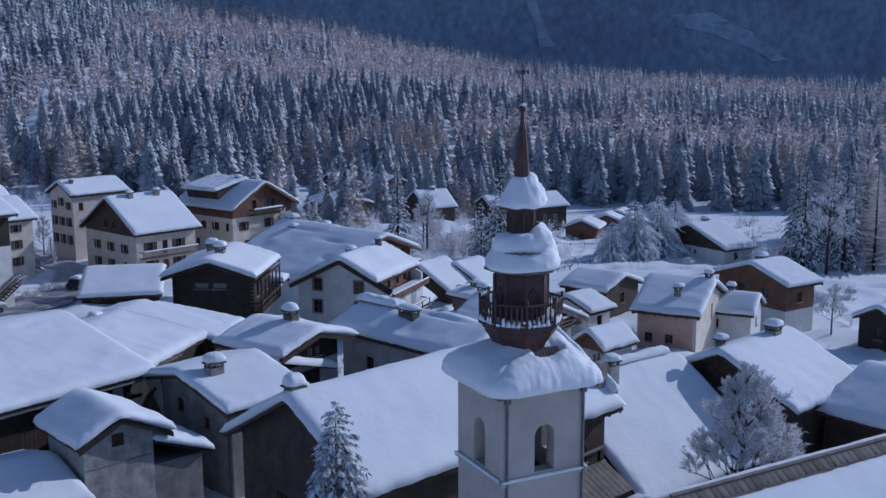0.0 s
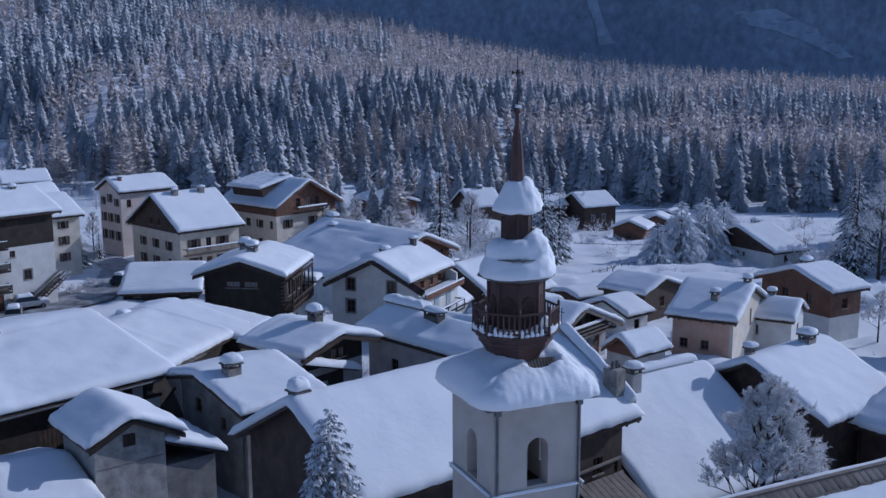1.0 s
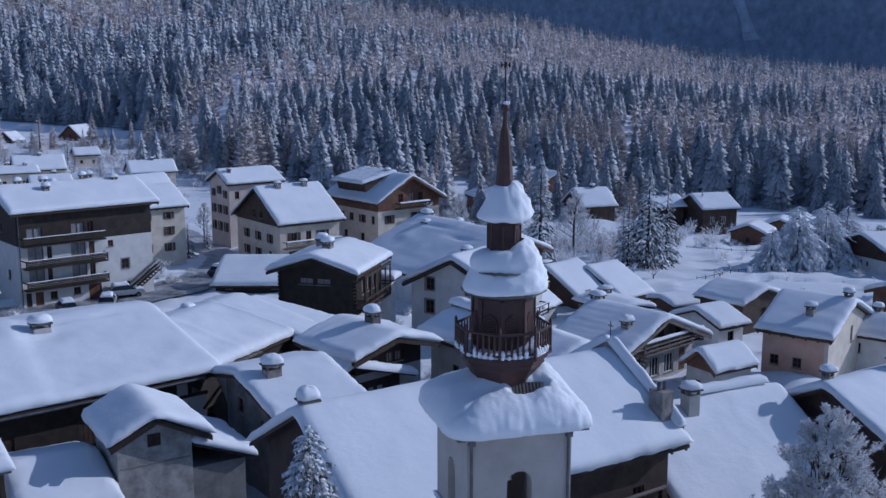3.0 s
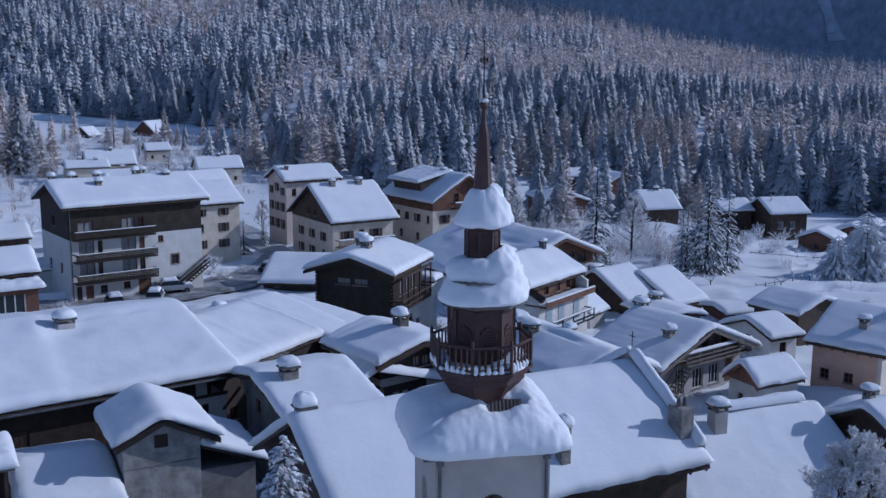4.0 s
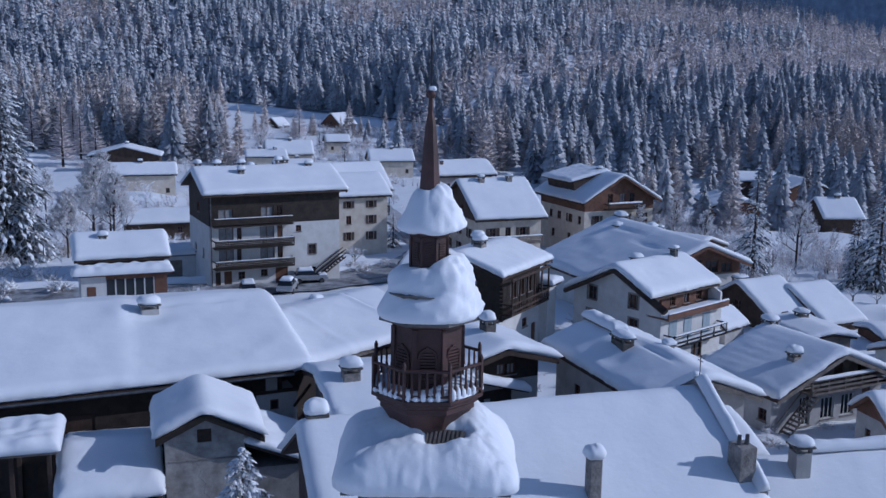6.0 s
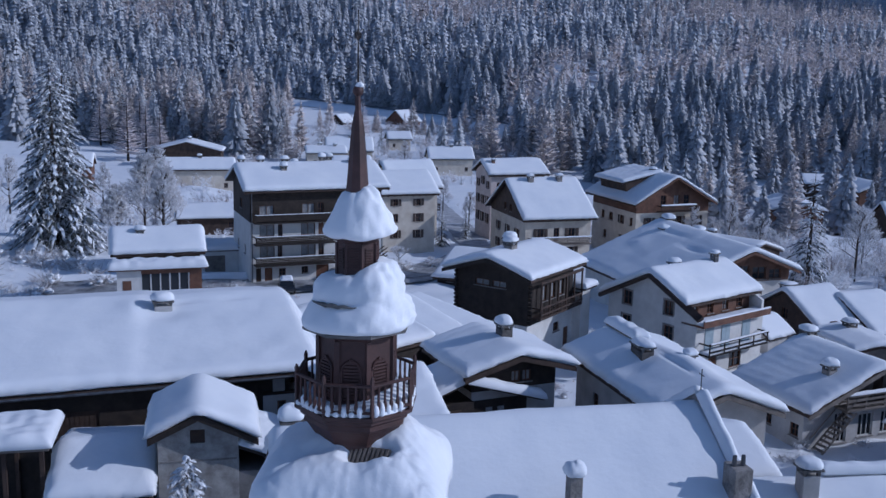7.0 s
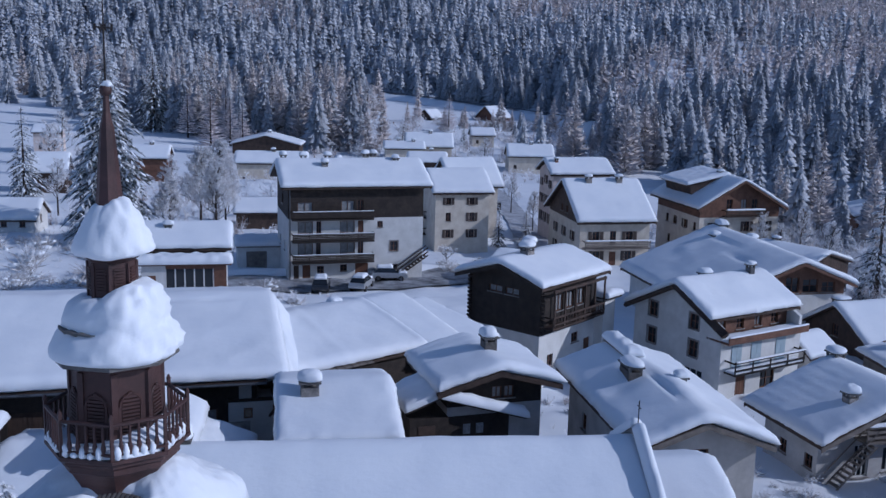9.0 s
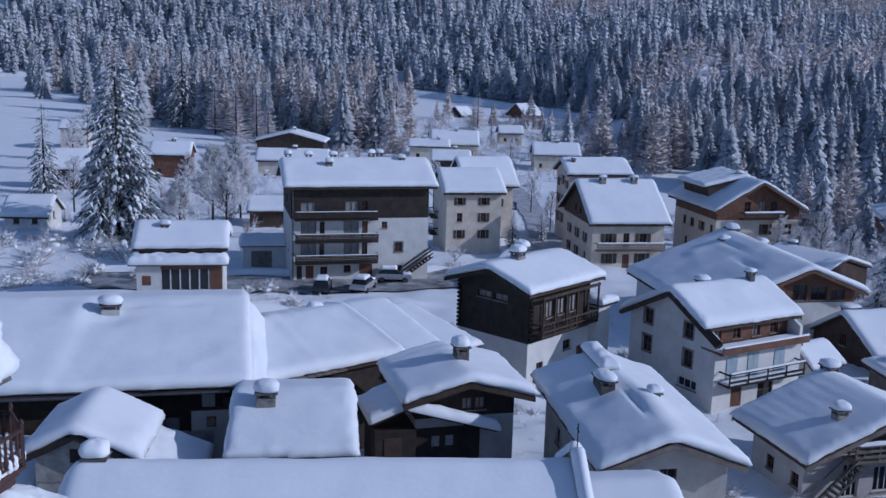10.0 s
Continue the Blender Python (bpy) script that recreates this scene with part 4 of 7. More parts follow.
part("drain_pipe", rod((-ca.bw - 0.08, -ca.ar + 0.3, 0), (-ca.bw - 0.08, -ca.ar + 0.3, ca.top(ca.ar) - 0.2), 0.05), METAL, ca.root)
cc = House('chalet', 'dark timber and grey plaster chalet with a dark stone chimney', -4.84, 38.41, -50.72, 3.79, 3.37, 9.87, 11.18, round(ground_z(-4.84, 38.41), 2), 'chalet', snow=0.6, eave=0.9, verge=1.0, marks=(('ripple', 0, 0, -1.1, 0, 0.04),))
cc.shell(PLASTER_GREY, WOOD_BLACK, 5.0, {"B": [(3.0, 5.35, 0.62, 0.72, "c"), (3.75, 5.35, 0.62, 0.72, "c")]})
cc.verge_boards(WOOD_DARK)
cc.chimney(0.35, 0.25, 0.9, 0.75, 1.0, STONE_DARK, 0.55)
# a lower roof slanting across the gable, its snow rolled into a long lip
P0, P1 = Vector((cc.bw + 0.45, -3.5, 9.55 - cc.base)), Vector((cc.bw + 0.45, 1.7, 8.0 - cc.base))
run = (P1 - P0).length
LIP = Matrix.Translation(P0) @ Matrix.Rotation(math.atan2(P1.z - P0.z, P1.y - P0.y), 4, "X")
part("porch_roof", box((-0.43, 0.0, -0.12), (0.42, run, 0.0), LIP), WOOD_BLACK, cc.root)
o = snow_cap("porch_snow", (-0.44, -0.2, 0.0), (0.55, run + 0.15), 0.5, cc.root, "long roll of snow lying across the gable", seed=7, edge=0.42)
o.matrix_local = LIP
SIDE = Matrix.Translation((0, -3.5, 9.55 - cc.base)) @ Matrix.Rotation(math.atan(cc.slope) + 0.08, 4, "X")
part("side_roof", box((-0.5, -2.1, -0.12), (cc.bw + 0.7, 0.1, 0.0), SIDE), WOOD_BLACK, cc.root)
o = snow_cap("side_snow", (-0.7, -2.25, 0.0), (cc.bw + 0.85, 0.25), 0.5, cc.root, "thick snow on the side roof", seed=4, edge=0.4)
o.matrix_local = SIDE
part("side_wall", box((-0.3, -5.2, -1.0), (cc.bw + 0.4, -cc.ar - 0.003, 8.2 - cc.base)), WOOD_BLACK, cc.root)
for y in (-1.7, -0.9):
    part("small_pane", box((cc.bw + 0.053, y - 0.22, 7.0 - cc.base), (cc.bw + 0.08, y + 0.22, 7.6 - cc.base)), CURTAIN, cc.root)
part("dark_boarding", box((cc.bw + 0.003, -cc.ar, -1.0), (cc.bw + 0.05, 0.9, 8.1 - cc.base)), WOOD_BLACK, cc.root, "blackened boards across the lower gable")
part("side_door", box((cc.bw + 0.403, -4.7, 0.0), (cc.bw + 0.44, -3.7, 7.8 - cc.base)), WOOD_DARK, cc.root)
ch = House('village_house', 'grey plastered house under steep drifted snow with a stone chimney', 5.61, 37.97, -57.91, 3.71, 6.82, 9.65, 11.29, round(ground_z(5.61, 37.97), 2), 'house', snow=0.6, marks=(('heap', 2.1, -0.42, 1.9, 0.15, -0.38), ('heap', -1.6, -1.6, 1.2, 0.8, 0.35), ('heap', 2.0, 0.5, 2.5, 0.6, 0.22), ('heap', 0.6, -2.4, 0.7, 0.9, -0.25)))
ch.shell(PLASTER_GREY, None, None, {"B": [(3.0, 4.6, 0.9, 1.0), (1.6, 2.0, 0.9, 1.2), (4.4, 2.0, 0.9, 1.2)], "R": [(3, 3.2, 0.8, 1.0), (8, 3.2, 0.8, 1.0)]})
ch.verge_boards(WOOD_GREY)
ch.chimney(-0.6, -1.3, 1.5, 0.8, 0.95, STONE_DARK, 0.35)
ch.chimney(1.2, 0.9, 0.5, 0.5, 0.55, STONE, 0.4)
for i in range(3):
    part("ridge_log", rod((-6.7, -0.7 + 0.28 * i, ch.top(0.7 - 0.28 * i) + 0.62), (-2.6, -0.7 + 0.28 * i, ch.top(0.7 - 0.28 * i) + 0.66), 0.10), WOOD_GREY, ch.root)
snow_cap("log_snow", (-6.9, -0.9, ch.zr + 0.5), (-2.5, 0.3), 0.5, ch.root, seed=12)
rh = House('chalet', 'weathered chalet with an open timber gallery and snow-lined stairs', 16.78, 50.68, -51.46, 6.14, 4.0, 6.42, 9.19, round(ground_z(16.78, 50.68), 2), 'chalet', snow=0.55, eave=0.8, verge=1.3, marks=(('ripple', 0, 0, 0.75, 0, 0.02),))
rh.shell(PLASTER_GREY, WOOD_GREY, 3.05, {"B": [(3.2, 0.3, 1.1, 2.1, "p"), (5.4, 0.5, 1.3, 1.6, "p"), (7.4, 0.5, 1.3, 1.6, "p"), (9.2, 0.3, 0.9, 2.0, "d"), (3.4, 3.3, 0.9, 1.2), (6.2, 3.3, 0.9, 1.9, "D"), (8.6, 3.3, 0.9, 1.2)], "R": [(2.0, 0.9, 0.8, 0.9), (4.6, 0.9, 0.8, 0.9)]})
rh.verge_boards(WOOD_GREY)
rh.balcony("B", 2.5, 10.6, 3.0, 1.15, 0.95, 3, WOOD_GREY, 0.2)
rh.chimney(1.9, -2.75, 0.7, 0.7, 0.75, STONE, 0.55)
rh.chimney(-3.6, 0.3, 1.0, 0.8, 0.5, STONE, 0.4)
st = thing("outside_stair", rh.root.matrix_world @ rh.spot("B", 0.2, 0, 0.1), "grey timber outside stair with snow on its treads", "stair")
for i in range(11):
    part("tread", box((0.2 + 0.26 * i, -1.1, 0.25 * i + 0.1), (0.5 + 0.26 * i, -0.15, 0.25 * i + 0.15)), WOOD_GREY, st)
for y in (-1.1, -0.15):
    part("stringer", rod((0.2, y, 0.0), (3.1, y, 2.75), 0.08, None, 4), WOOD_GREY, st)
    part("handrail", rod((0.2, y, 0.95), (3.1, y, 3.7), 0.04, None, 6), WOOD_GREY, st)
wh = House('village_house', 'tall white house with stone-framed windows and a brown attic gallery', 5.61, 65.69, 53.72, 5.39, 5.01, 8.55, 11.51, round(ground_z(5.61, 65.69), 2), 'house', snow=0.6, eave=0.65, verge=0.55, cut=(0.0, 1.35))
wh.ar += 1.35
WHW = [(2.11, 4.95, 0.95, 1.2, "W"), (6.6, 4.95, 0.95, 1.2, "W"), (2.08, 2.7, 0.95, 1.3, "W"), (6.66, 2.75, 0.95, 1.3, "W"), (6.75, 1.1, 2.0, 0.75, "p")]
for f in "FBL":
    hs = WHW if f == "F" else [(3, 3, 0.9, 1.2, "W"), (6, 3, 0.9, 1.2, "W")]
    wh.facade(f, PLASTER, -1.5, None, [q[:4] for q in hs])
    wh.fill(f, [q[:4] for q in hs], [q[4] for q in hs])
WHR = [(1.7, 2.45, 0.9, 2.05, "p"), (3.85, 2.45, 1.0, 2.05, "p"), (6.6, 2.45, 1.0, 2.05, "p"), (2.4, 0.0, 1.1, 2.0, "d"), (5.4, 0.3, 1.6, 1.5, "w")]
wh.facade("R", PLASTER, -1.5, 4.72, [q[:4] for q in WHR])
wh.fill("R", [q[:4] for q in WHR], [q[4] for q in WHR])
SHUTTER_BLUE = surface("pale_blue_shutter", (0.30, 0.38, 0.42), (0.42, 0.50, 0.54), 3, 30, 0.6)
for q in (1.7, 3.85, 6.6):
    for k in (-0.27, 0.27):
        part("shutter", box((q + k - 0.262, -0.06, 2.42), (q + k + 0.262, -0.012, 4.52), wh.spot("R", 0, 0)), SHUTTER_BLUE, wh.root, "pale blue closed shutter")
o = snow_cap("balcony_snow", (0.5, -1.0, 2.302), (8.3, -0.02), 0.16, wh.root, "snow on the balcony floor", seed=5)
o.matrix_local = wh.spot("R", 0, 0)
wh.balcony("R", 0.5, 8.3, 2.3, 1.1, 0.9, 2, IRON, 0.07)
# attic gallery: set-back brown wall with windows, floor and parapet
ga = wh.ar - 1.25
wh.ar, keep = ga, wh.ar
GAL = [(1.3, 4.98, 0.8, 0.85, "c"), (3.3, 4.98, 0.8, 0.85, "w"), (5.3, 4.98, 0.8, 0.85, "c"), (7.2, 4.98, 0.8, 0.85, "w")]
wh.facade("R", WOOD_BROWN, 4.78, None, [q[:4] for q in GAL], name="attic_wall", label="brown boarded attic wall")
wh.fill("R", [q[:4] for q in GAL], [q[4] for q in GAL])
wh.ar = keep
part("gallery_floor", box((0, -0.75, 4.55), (2 * wh.bw, 1.5, 4.719), wh.spot("R", 0, 0)), WOOD_BROWN, wh.root)
part("gallery_parapet", box((0, -0.75, 4.72), (2 * wh.bw, -0.68, 5.12), wh.spot("R", 0, 0)), WOOD_BROWN, wh.root)
o = snow_cap("gallery_snow", (0, -0.62, 4.722), (2 * wh.bw, 0.9), 0.2, wh.root, "snow lying along the gallery", seed=8)
o.matrix_local = wh.spot("R", 0, 0)
o = snow_cap("parapet_snow", (0, -0.82, 5.12), (2 * wh.bw, -0.58), 0.09, wh.root, "thin ridge of snow on the gallery parapet", seed=4)
o.matrix_local = wh.spot("R", 0, 0)
wh.verge_boards(WOOD_DARK, (1,))
porch = House('porch', 'small gabled porch at the end of the white house', 12.3, 72.6, 55.0, 2.1, 1.9, 4.3, 6.1, round(ground_z(12.3, 72.6), 2), 'porch', snow=0.4, eave=0.3, verge=0.3)
porch.shell(PLASTER_GREY, None, None, {"F": [(1.8, 2.4, 1.0, 1.0, "w")]})
for sy, y1 in ((1, 5.39), (-1, 5.39)):
    part("verge_board", rod((-wh.b, 0, wh.zr - 0.2), (-wh.b, sy * y1, wh.top(y1) - 0.2), 0.2, None, 4), WOOD_DARK, wh.root)
part("verge_boarding", rod((-wh.b + 0.3, -3.6, wh.top(3.6) - 0.12), (-wh.b + 0.3, -5.39, wh.top(5.39) - 0.12), 0.3, None, 4), WOOD_DARK, wh.root)
wh.chimney(2.9, -0.5, 0.55, 0.55, 0.9, METAL, 0.3, True, "small metal chimney")
wh.chimney(-1.0, 0.7, 0.8, 0.7, 0.45, STONE, 0.4)
snow_cap("terrace_snow", (-1.0, -wh.ar - 4.2, 0.9), (3.0, -wh.ar - 1.6), 0.45, wh.root, seed=15)
part("terrace", box((-0.9, -wh.ar - 4.1, -1.0), (2.9, -wh.ar - 1.7, 0.9)), STONE, wh.root, "snowy stone terrace")
bb = House('timber_barn', 'blackened timber barn over a white masonry ground floor', -8.24, 60.13, 71.63, 4.2, 4.81, 11.38, 12.97, round(ground_z(-8.24, 60.13), 2), 'barn', snow=0.55, eave=0.75, verge=0.9)
bb.shell(PLASTER, WOOD_BLACK, 4.3, {"R": [(2.6, 5.9, 1.0, 1.3, "c"), (4.1, 5.9, 1.0, 1.3, "c"), (5.6, 5.9, 1.0, 1.3, "c"), (5.0, 2.9, 1.0, 0.8), (1.6, 1.6, 0.8, 1.0), (6.8, 1.0, 0.9, 1.9, "d")], "F": [(2.6, 7.1, 1.3, 0.55, "c"), (4.2, 7.1, 1.3, 0.55, "c")]})
bb.verge_boards(WOOD_BLACK)
bb.balcony("R", 0.4, 7.7, 5.0, 1.0, 0.85, 2, WOOD_DARK, 0, 18)
for i in range(6):
    part('gallery_post', box((0.5 + 1.42 * i, -0.98, 5.0), (0.62 + 1.42 * i, -0.86, 8.0), bb.spot('R', 0, 0)), WOOD_DARK, bb.root)
part('gallery_beam', box((0.4, -1.0, 7.75), (7.8, -0.84, 7.95), bb.spot('R', 0, 0)), WOOD_DARK, bb.root)
for z in range(12):
    for f in "FR":
        o, r, n, W = bb.side(f)
        m = bb.spot(f, 0, 4.5 + 0.32 * z)
        part("log_end", rod(m @ Vector((0.15, 0.2, 0)), m @ Vector((0.15, -0.28, 0)), 0.13, None, 6), WOOD_BLACK, bb.root)
bb.chimney(-1.4, -0.25, 0.9, 0.8, 0.7, STONE, 0.55)
bb.chimney(0.9, 1.2, 0.9, 0.8, 0.85, STONE, 0.55)
part("side_roof", box((bb.bw + 0.003, -bb.ar - 1.2, 6.0), (bb.bw + 2.2, 1.5, 6.15)), WOOD_BLACK, bb.root)
snow_cap("side_snow", (bb.bw - 0.1, -bb.ar - 1.35, 6.15), (bb.bw + 2.4, 1.6), 0.55, bb.root, seed=21)
part("side_wall", box((bb.bw + 0.003, -bb.ar - 0.8, -1.0), (bb.bw + 1.8, 1.2, 5.998)), PLASTER, bb.root)
ap = House('apartment_building', 'white apartment block with a black timber top floor and three balconies', -40.08, 90.11, 37.46, 5.86, 8.58, 13.09, 15.61, round(ground_z(-40.08, 90.11), 2), 'apartment building', snow=0.6, eave=0.8, verge=0.8)
APW = [(1.9, 8.2, 1.7, 1.15, "c"), (6.75, 8.2, 1.5, 1.25, "c"), (8.2, 8.0, 0.7, 1.5, "w"), (1.93, 5.75, 1.7, 1.4, "c"), (3.45, 5.6, 0.55, 1.55, "w"), (6.7, 5.75, 1.7, 1.4, "c"), (8.25, 5.6, 0.65, 1.55, "d"), (10.5, 6.3, 0.65, 0.75, "w"), (1.93, 3.35, 1.7, 1.35, "c"), (3.4, 3.2, 0.55, 1.5, "w"), (6.73, 3.35, 1.7, 1.35, "c"), (8.25, 3.2, 0.65, 1.5, "w"), (12.15, 3.5, 0.9, 1.15, "W"), (0.9, 0.25, 0.6, 1.9, "D"), (2.05, 0.25, 0.9, 1.9, "d"), (3.65, 1.1, 0.8, 0.9, "w"), (6.3, 1.3, 0.8, 0.8, "w"), (8.4, 0.2, 1.5, 2.0, "d"), (12.2, 0.6, 0.85, 1.35, "w")]
ap.shell(PLASTER, WOOD_BLACK, 7.45, {"R": APW, "B": [(3, 3.4, 0.8, 1.1), (7, 3.4, 0.8, 1.1)], "F": [(3, 3.4, 0.8, 1.1), (7, 3.4, 0.8, 1.1), (5, 8.5, 1.0, 1.1)]})
for z, d in ((7.5, 1.0), (5.05, 1.3), (2.65, 1.3)):
    ap.balcony("R", 0.35, 9.6, z, d, 0.85, 4, WOOD_BLACK, 0.04)
ap.rafters(WOOD_BLACK)
for x, y, h in ((-7.6, 0.6, 0.7), (-5.2, 1.2, 0.8), (-3.2, -2.1, 0.7), (-2.4, 0.9, 0.7), (-0.9, 2.0, 0.6), (2.0, 0.2, 0.7), (3.1, 1.2, 1.0), (5.4, -0.7, 0.45)):
    ap.chimney(x, y, 0.65, 0.6, h, STONE, 0.5)
part("drain_pipe", rod((-ap.bw + 0.2, -ap.ar - 0.08, 0.2), (-ap.bw + 0.2, -ap.ar - 0.08, ap.top(ap.ar) - 0.3), 0.06), METAL, ap.root)
stair = thing("outside_stair", ap.root.matrix_world @ ap.spot("R", 11.6, 0, 0.15), "dark timber outside stair climbing the wall", "stair")
for i in range(12):
    part("tread", box((0.35 * i, -1.2, 0.25 * i + 0.2), (0.35 * i + 0.36, -0.1, 0.25 * i + 0.26)), WOOD_DARK, stair)
for y in (-1.22, -0.08):
    for dz in (0.15, 0.6, 1.05):
        part("rail", rod((0, y, dz), (4.3, y, dz + 3.0), 0.07, None, 4), WOOD_DARK, stair)
blk = House('village_house', 'cream three-storey house with dark brown shutters', -37.52, 118.15, 34.88, 5.45, 4.32, 9.15, 11.97, round(ground_z(-37.52, 118.15), 2), 'house', snow=0.5, eave=0.6, verge=0.5)
blk.shell(PLASTER_BEIGE, None, None, {"R": [(1.85, 7.1, 0.75, 1.0, "s"), (5.2, 7.1, 0.75, 1.0, "s"), (1.85, 4.8, 0.75, 1.2, "w"), (5.2, 4.8, 0.75, 1.2, "s"), (1.85, 2.5, 0.75, 1.15, "s"), (5.2, 2.5, 0.75, 1.15, "s")], "B": [(3, 4.8, 0.8, 1.2, "s"), (7, 4.8, 0.8, 1.2, "s"), (3, 2.4, 0.8, 1.2, "s")]})
blk.rafters(WOOD_BROWN)
blk.balcony("F", 0.3, 4.0, 4.4, 1.0, 0.9, 3, WOOD_DARK)
blk.balcony("F", 0.3, 4.0, 2.0, 1.0, 0.9, 3, WOOD_DARK)
blk2 = House('village_house', 'cream house behind the three-storey one beside the lane', -41.79, 134.34, 39.44, 5.17, 4.39, 7.7, 11.91, round(ground_z(-41.79, 134.34), 2), 'house', snow=0.5)
blk2.shell(PLASTER_BEIGE, None, None, {"R": [(2, 5, 0.8, 1.2, "s"), (5, 5, 0.8, 1.2, "s")], "B": [(3, 5, 0.8, 1.2, "s"), (6, 5, 0.8, 1.2, "s"), (3, 2.5, 0.8, 1.2, "s"), (6, 2.5, 0.8, 1.2, "s")]})
blk2.balcony("B", 1.0, 7.0, 4.4, 1.0, 0.9, 3, WOOD_DARK)
gh = House('village_house', 'cream house with a dark timber gable and a long balcony', -17.57, 122.29, 33.21, 7.6, 5.49, 6.58, 11.56, round(ground_z(-17.57, 122.29), 2), 'house', snow=0.5, eave=0.75, verge=0.6)
gh.shell(PLASTER_BEIGE, WOOD_DARK, 5.9, {"R": [(2.25, 3.75, 1.0, 1.2, "s"), (4.65, 3.2, 0.85, 1.8, "w"), (6.95, 3.75, 1.0, 1.2, "s"), (2.4, 1.0, 1.0, 1.3, "s"), (4.7, 0.2, 0.95, 2.0, "d"), (6.9, 1.0, 1.0, 1.3, "s")], "F": [(3.2, 3.3, 0.9, 1.25, "s"), (6.9, 3.3, 0.9, 1.25, "s"), (10.6, 3.3, 0.9, 1.25, "s"), (3.2, 0.8, 0.9, 1.25, "s"), (6.9, 0.8, 0.9, 1.25, "s"), (10.6, 0.8, 0.9, 1.25, "w"), (5.8, 6.6, 0.8, 1.0), (8.0, 6.6, 0.8, 1.0)]})
gh.verge_boards(WOOD_DARK)
gh.rafters(WOOD_DARK)
gh.balcony("R", 0.4, 9.6, 2.85, 1.1, 0.95, 4, WOOD_GREY, 0.14)
gh.chimney(-2.0, -1.0, 0.8, 0.7, 0.9, STONE, 0.4)
gh.chimney(2.4, -1.0, 0.8, 0.7, 0.9, STONE, 0.4)
g2 = House('chalet', 'large cream chalet with a brown timber gable and a roof dormer', -2.85, 133.33, 126.34, 6.87, 7.36, 8.07, 12.24, round(ground_z(-2.85, 133.33), 2), 'chalet', snow=0.45, eave=0.8, verge=1.0)
g2.shell(PLASTER_BEIGE, WOOD_BROWN, 7.2, {"F": [(4.4, 8.2, 0.9, 1.5, "w"), (6.6, 8.2, 0.9, 1.5, "c"), (8.3, 8.2, 0.9, 1.5, "w"), (2.2, 5.2, 0.9, 1.3, "s"), (7.3, 5.2, 0.9, 1.4, "s"), (10.2, 5.2, 0.9, 1.4, "s"), (3.2, 2.2, 0.9, 1.4, "s"), (7.3, 2.2, 0.9, 1.4, "s")], "L": [(3.2, 5.2, 0.9, 1.2, "w"), (5.6, 5.2, 1.2, 1.2, "w"), (8.6, 5.2, 0.8, 1.2, "s"), (11.4, 5.2, 0.8, 1.2, "w"), (4.0, 2.3, 0.9, 1.2, "w"), (8.6, 2.3, 0.9, 1.2, "w")]})
g2.verge_boards(WOOD_BROWN)
g2.balcony("F", 3.4, 9.4, 7.5, 1.1, 0.8, 3, WOOD_DARK, 0.2)
DORMER = Matrix.Translation((1.4, 0.2, g2.zr + 0.12)) @ Matrix.Rotation(-math.atan(0.22), 4, "X")
dormer = part("dormer", box((-3.8, 1.6, -2.4), (3.8, 5.7, -0.12), DORMER), WOOD_DARK, g2.root, "long boarded roof dormer")
part("dormer_roof", box((-4.1, 0.0, -0.12), (4.1, 6.3, 0.0), DORMER), WOOD_DARK, dormer)
o = snow_cap("dormer_snow", (-4.3, -0.6, 0.0), (4.3, 6.5), 0.5, g2.root, "slab of snow on the dormer", seed=31, step=0.25)
o.matrix_local = DORMER
g2.chimney(-1.5, 0.6, 0.8, 0.7, 0.6, STONE, 0.4)
g2.chimney(1.0, -2.6, 1.6, 0.8, 0.6, STONE, 0.4)
pk = House('village_house', 'tall pale pink house with rows of shuttered windows along the lane', -26.17, 141.69, 33.34, 4.17, 5.22, 9.83, 12.08, round(ground_z(-26.17, 141.69), 2), 'house', snow=0.55, eave=0.6, verge=0.6)
pk.shell(PLASTER_PINK, None, None, {"F": [(1.3, 8.3, 0.7, 1.2, "s"), (3.5, 8.8, 0.8, 1.3, "s"), (5.7, 8.3, 0.7, 1.2, "s"), (1.3, 5.6, 0.8, 1.4, "s"), (3.5, 5.6, 0.8, 1.4, "s"), (5.7, 5.6, 0.8, 1.4, "s"), (1.3, 2.7, 0.8, 1.5, "s"), (3.5, 2.7, 0.8, 1.5, "s"), (5.7, 2.7, 0.8, 1.5, "s")], "R": [(1.4, 8.2, 0.8, 1.2, "w"), (1.4, 5.4, 0.8, 1.3, "w")]})
pk.rafters(WOOD_BROWN)
pk.chimney(-3.6, -1.6, 0.5, 0.5, 0.8, BRICK, 0.2)
sc = House('small_chalet', 'small chalet with two stepped snow roofs and a glazed porch', -45.55, 65.75, 32.89, 3.71, 4.39, 9.31, 11.32, round(ground_z(-45.55, 65.75), 2), 'chalet', snow=0.6, eave=0.5, verge=0.5)
sc.shell(PLASTER, WOOD_DARK, 4.6, {"B": [(3, 1.2, 0.8, 1.0)]})
sc.chimney(-1.6, -1.2, 0.7, 0.6, 0.5, BRICK, 0.5)
pw = 2 * sc.bw
part("porch_roof", box((-sc.b - 0.2, -sc.ar - 2.3, 5.1), (sc.b, -sc.ar - 0.003, 5.25)), WOOD_BROWN, sc.root)
snow_cap("porch_snow", (-sc.b - 0.35, -sc.ar - 2.5, 5.25), (sc.b + 0.15, -sc.ar - 0.05), 0.8, sc.root, "thick slab of snow on the porch", seed=17, step=0.2)
PY = -sc.ar - 1.9
m = Matrix.Translation((-sc.bw, PY, 0))
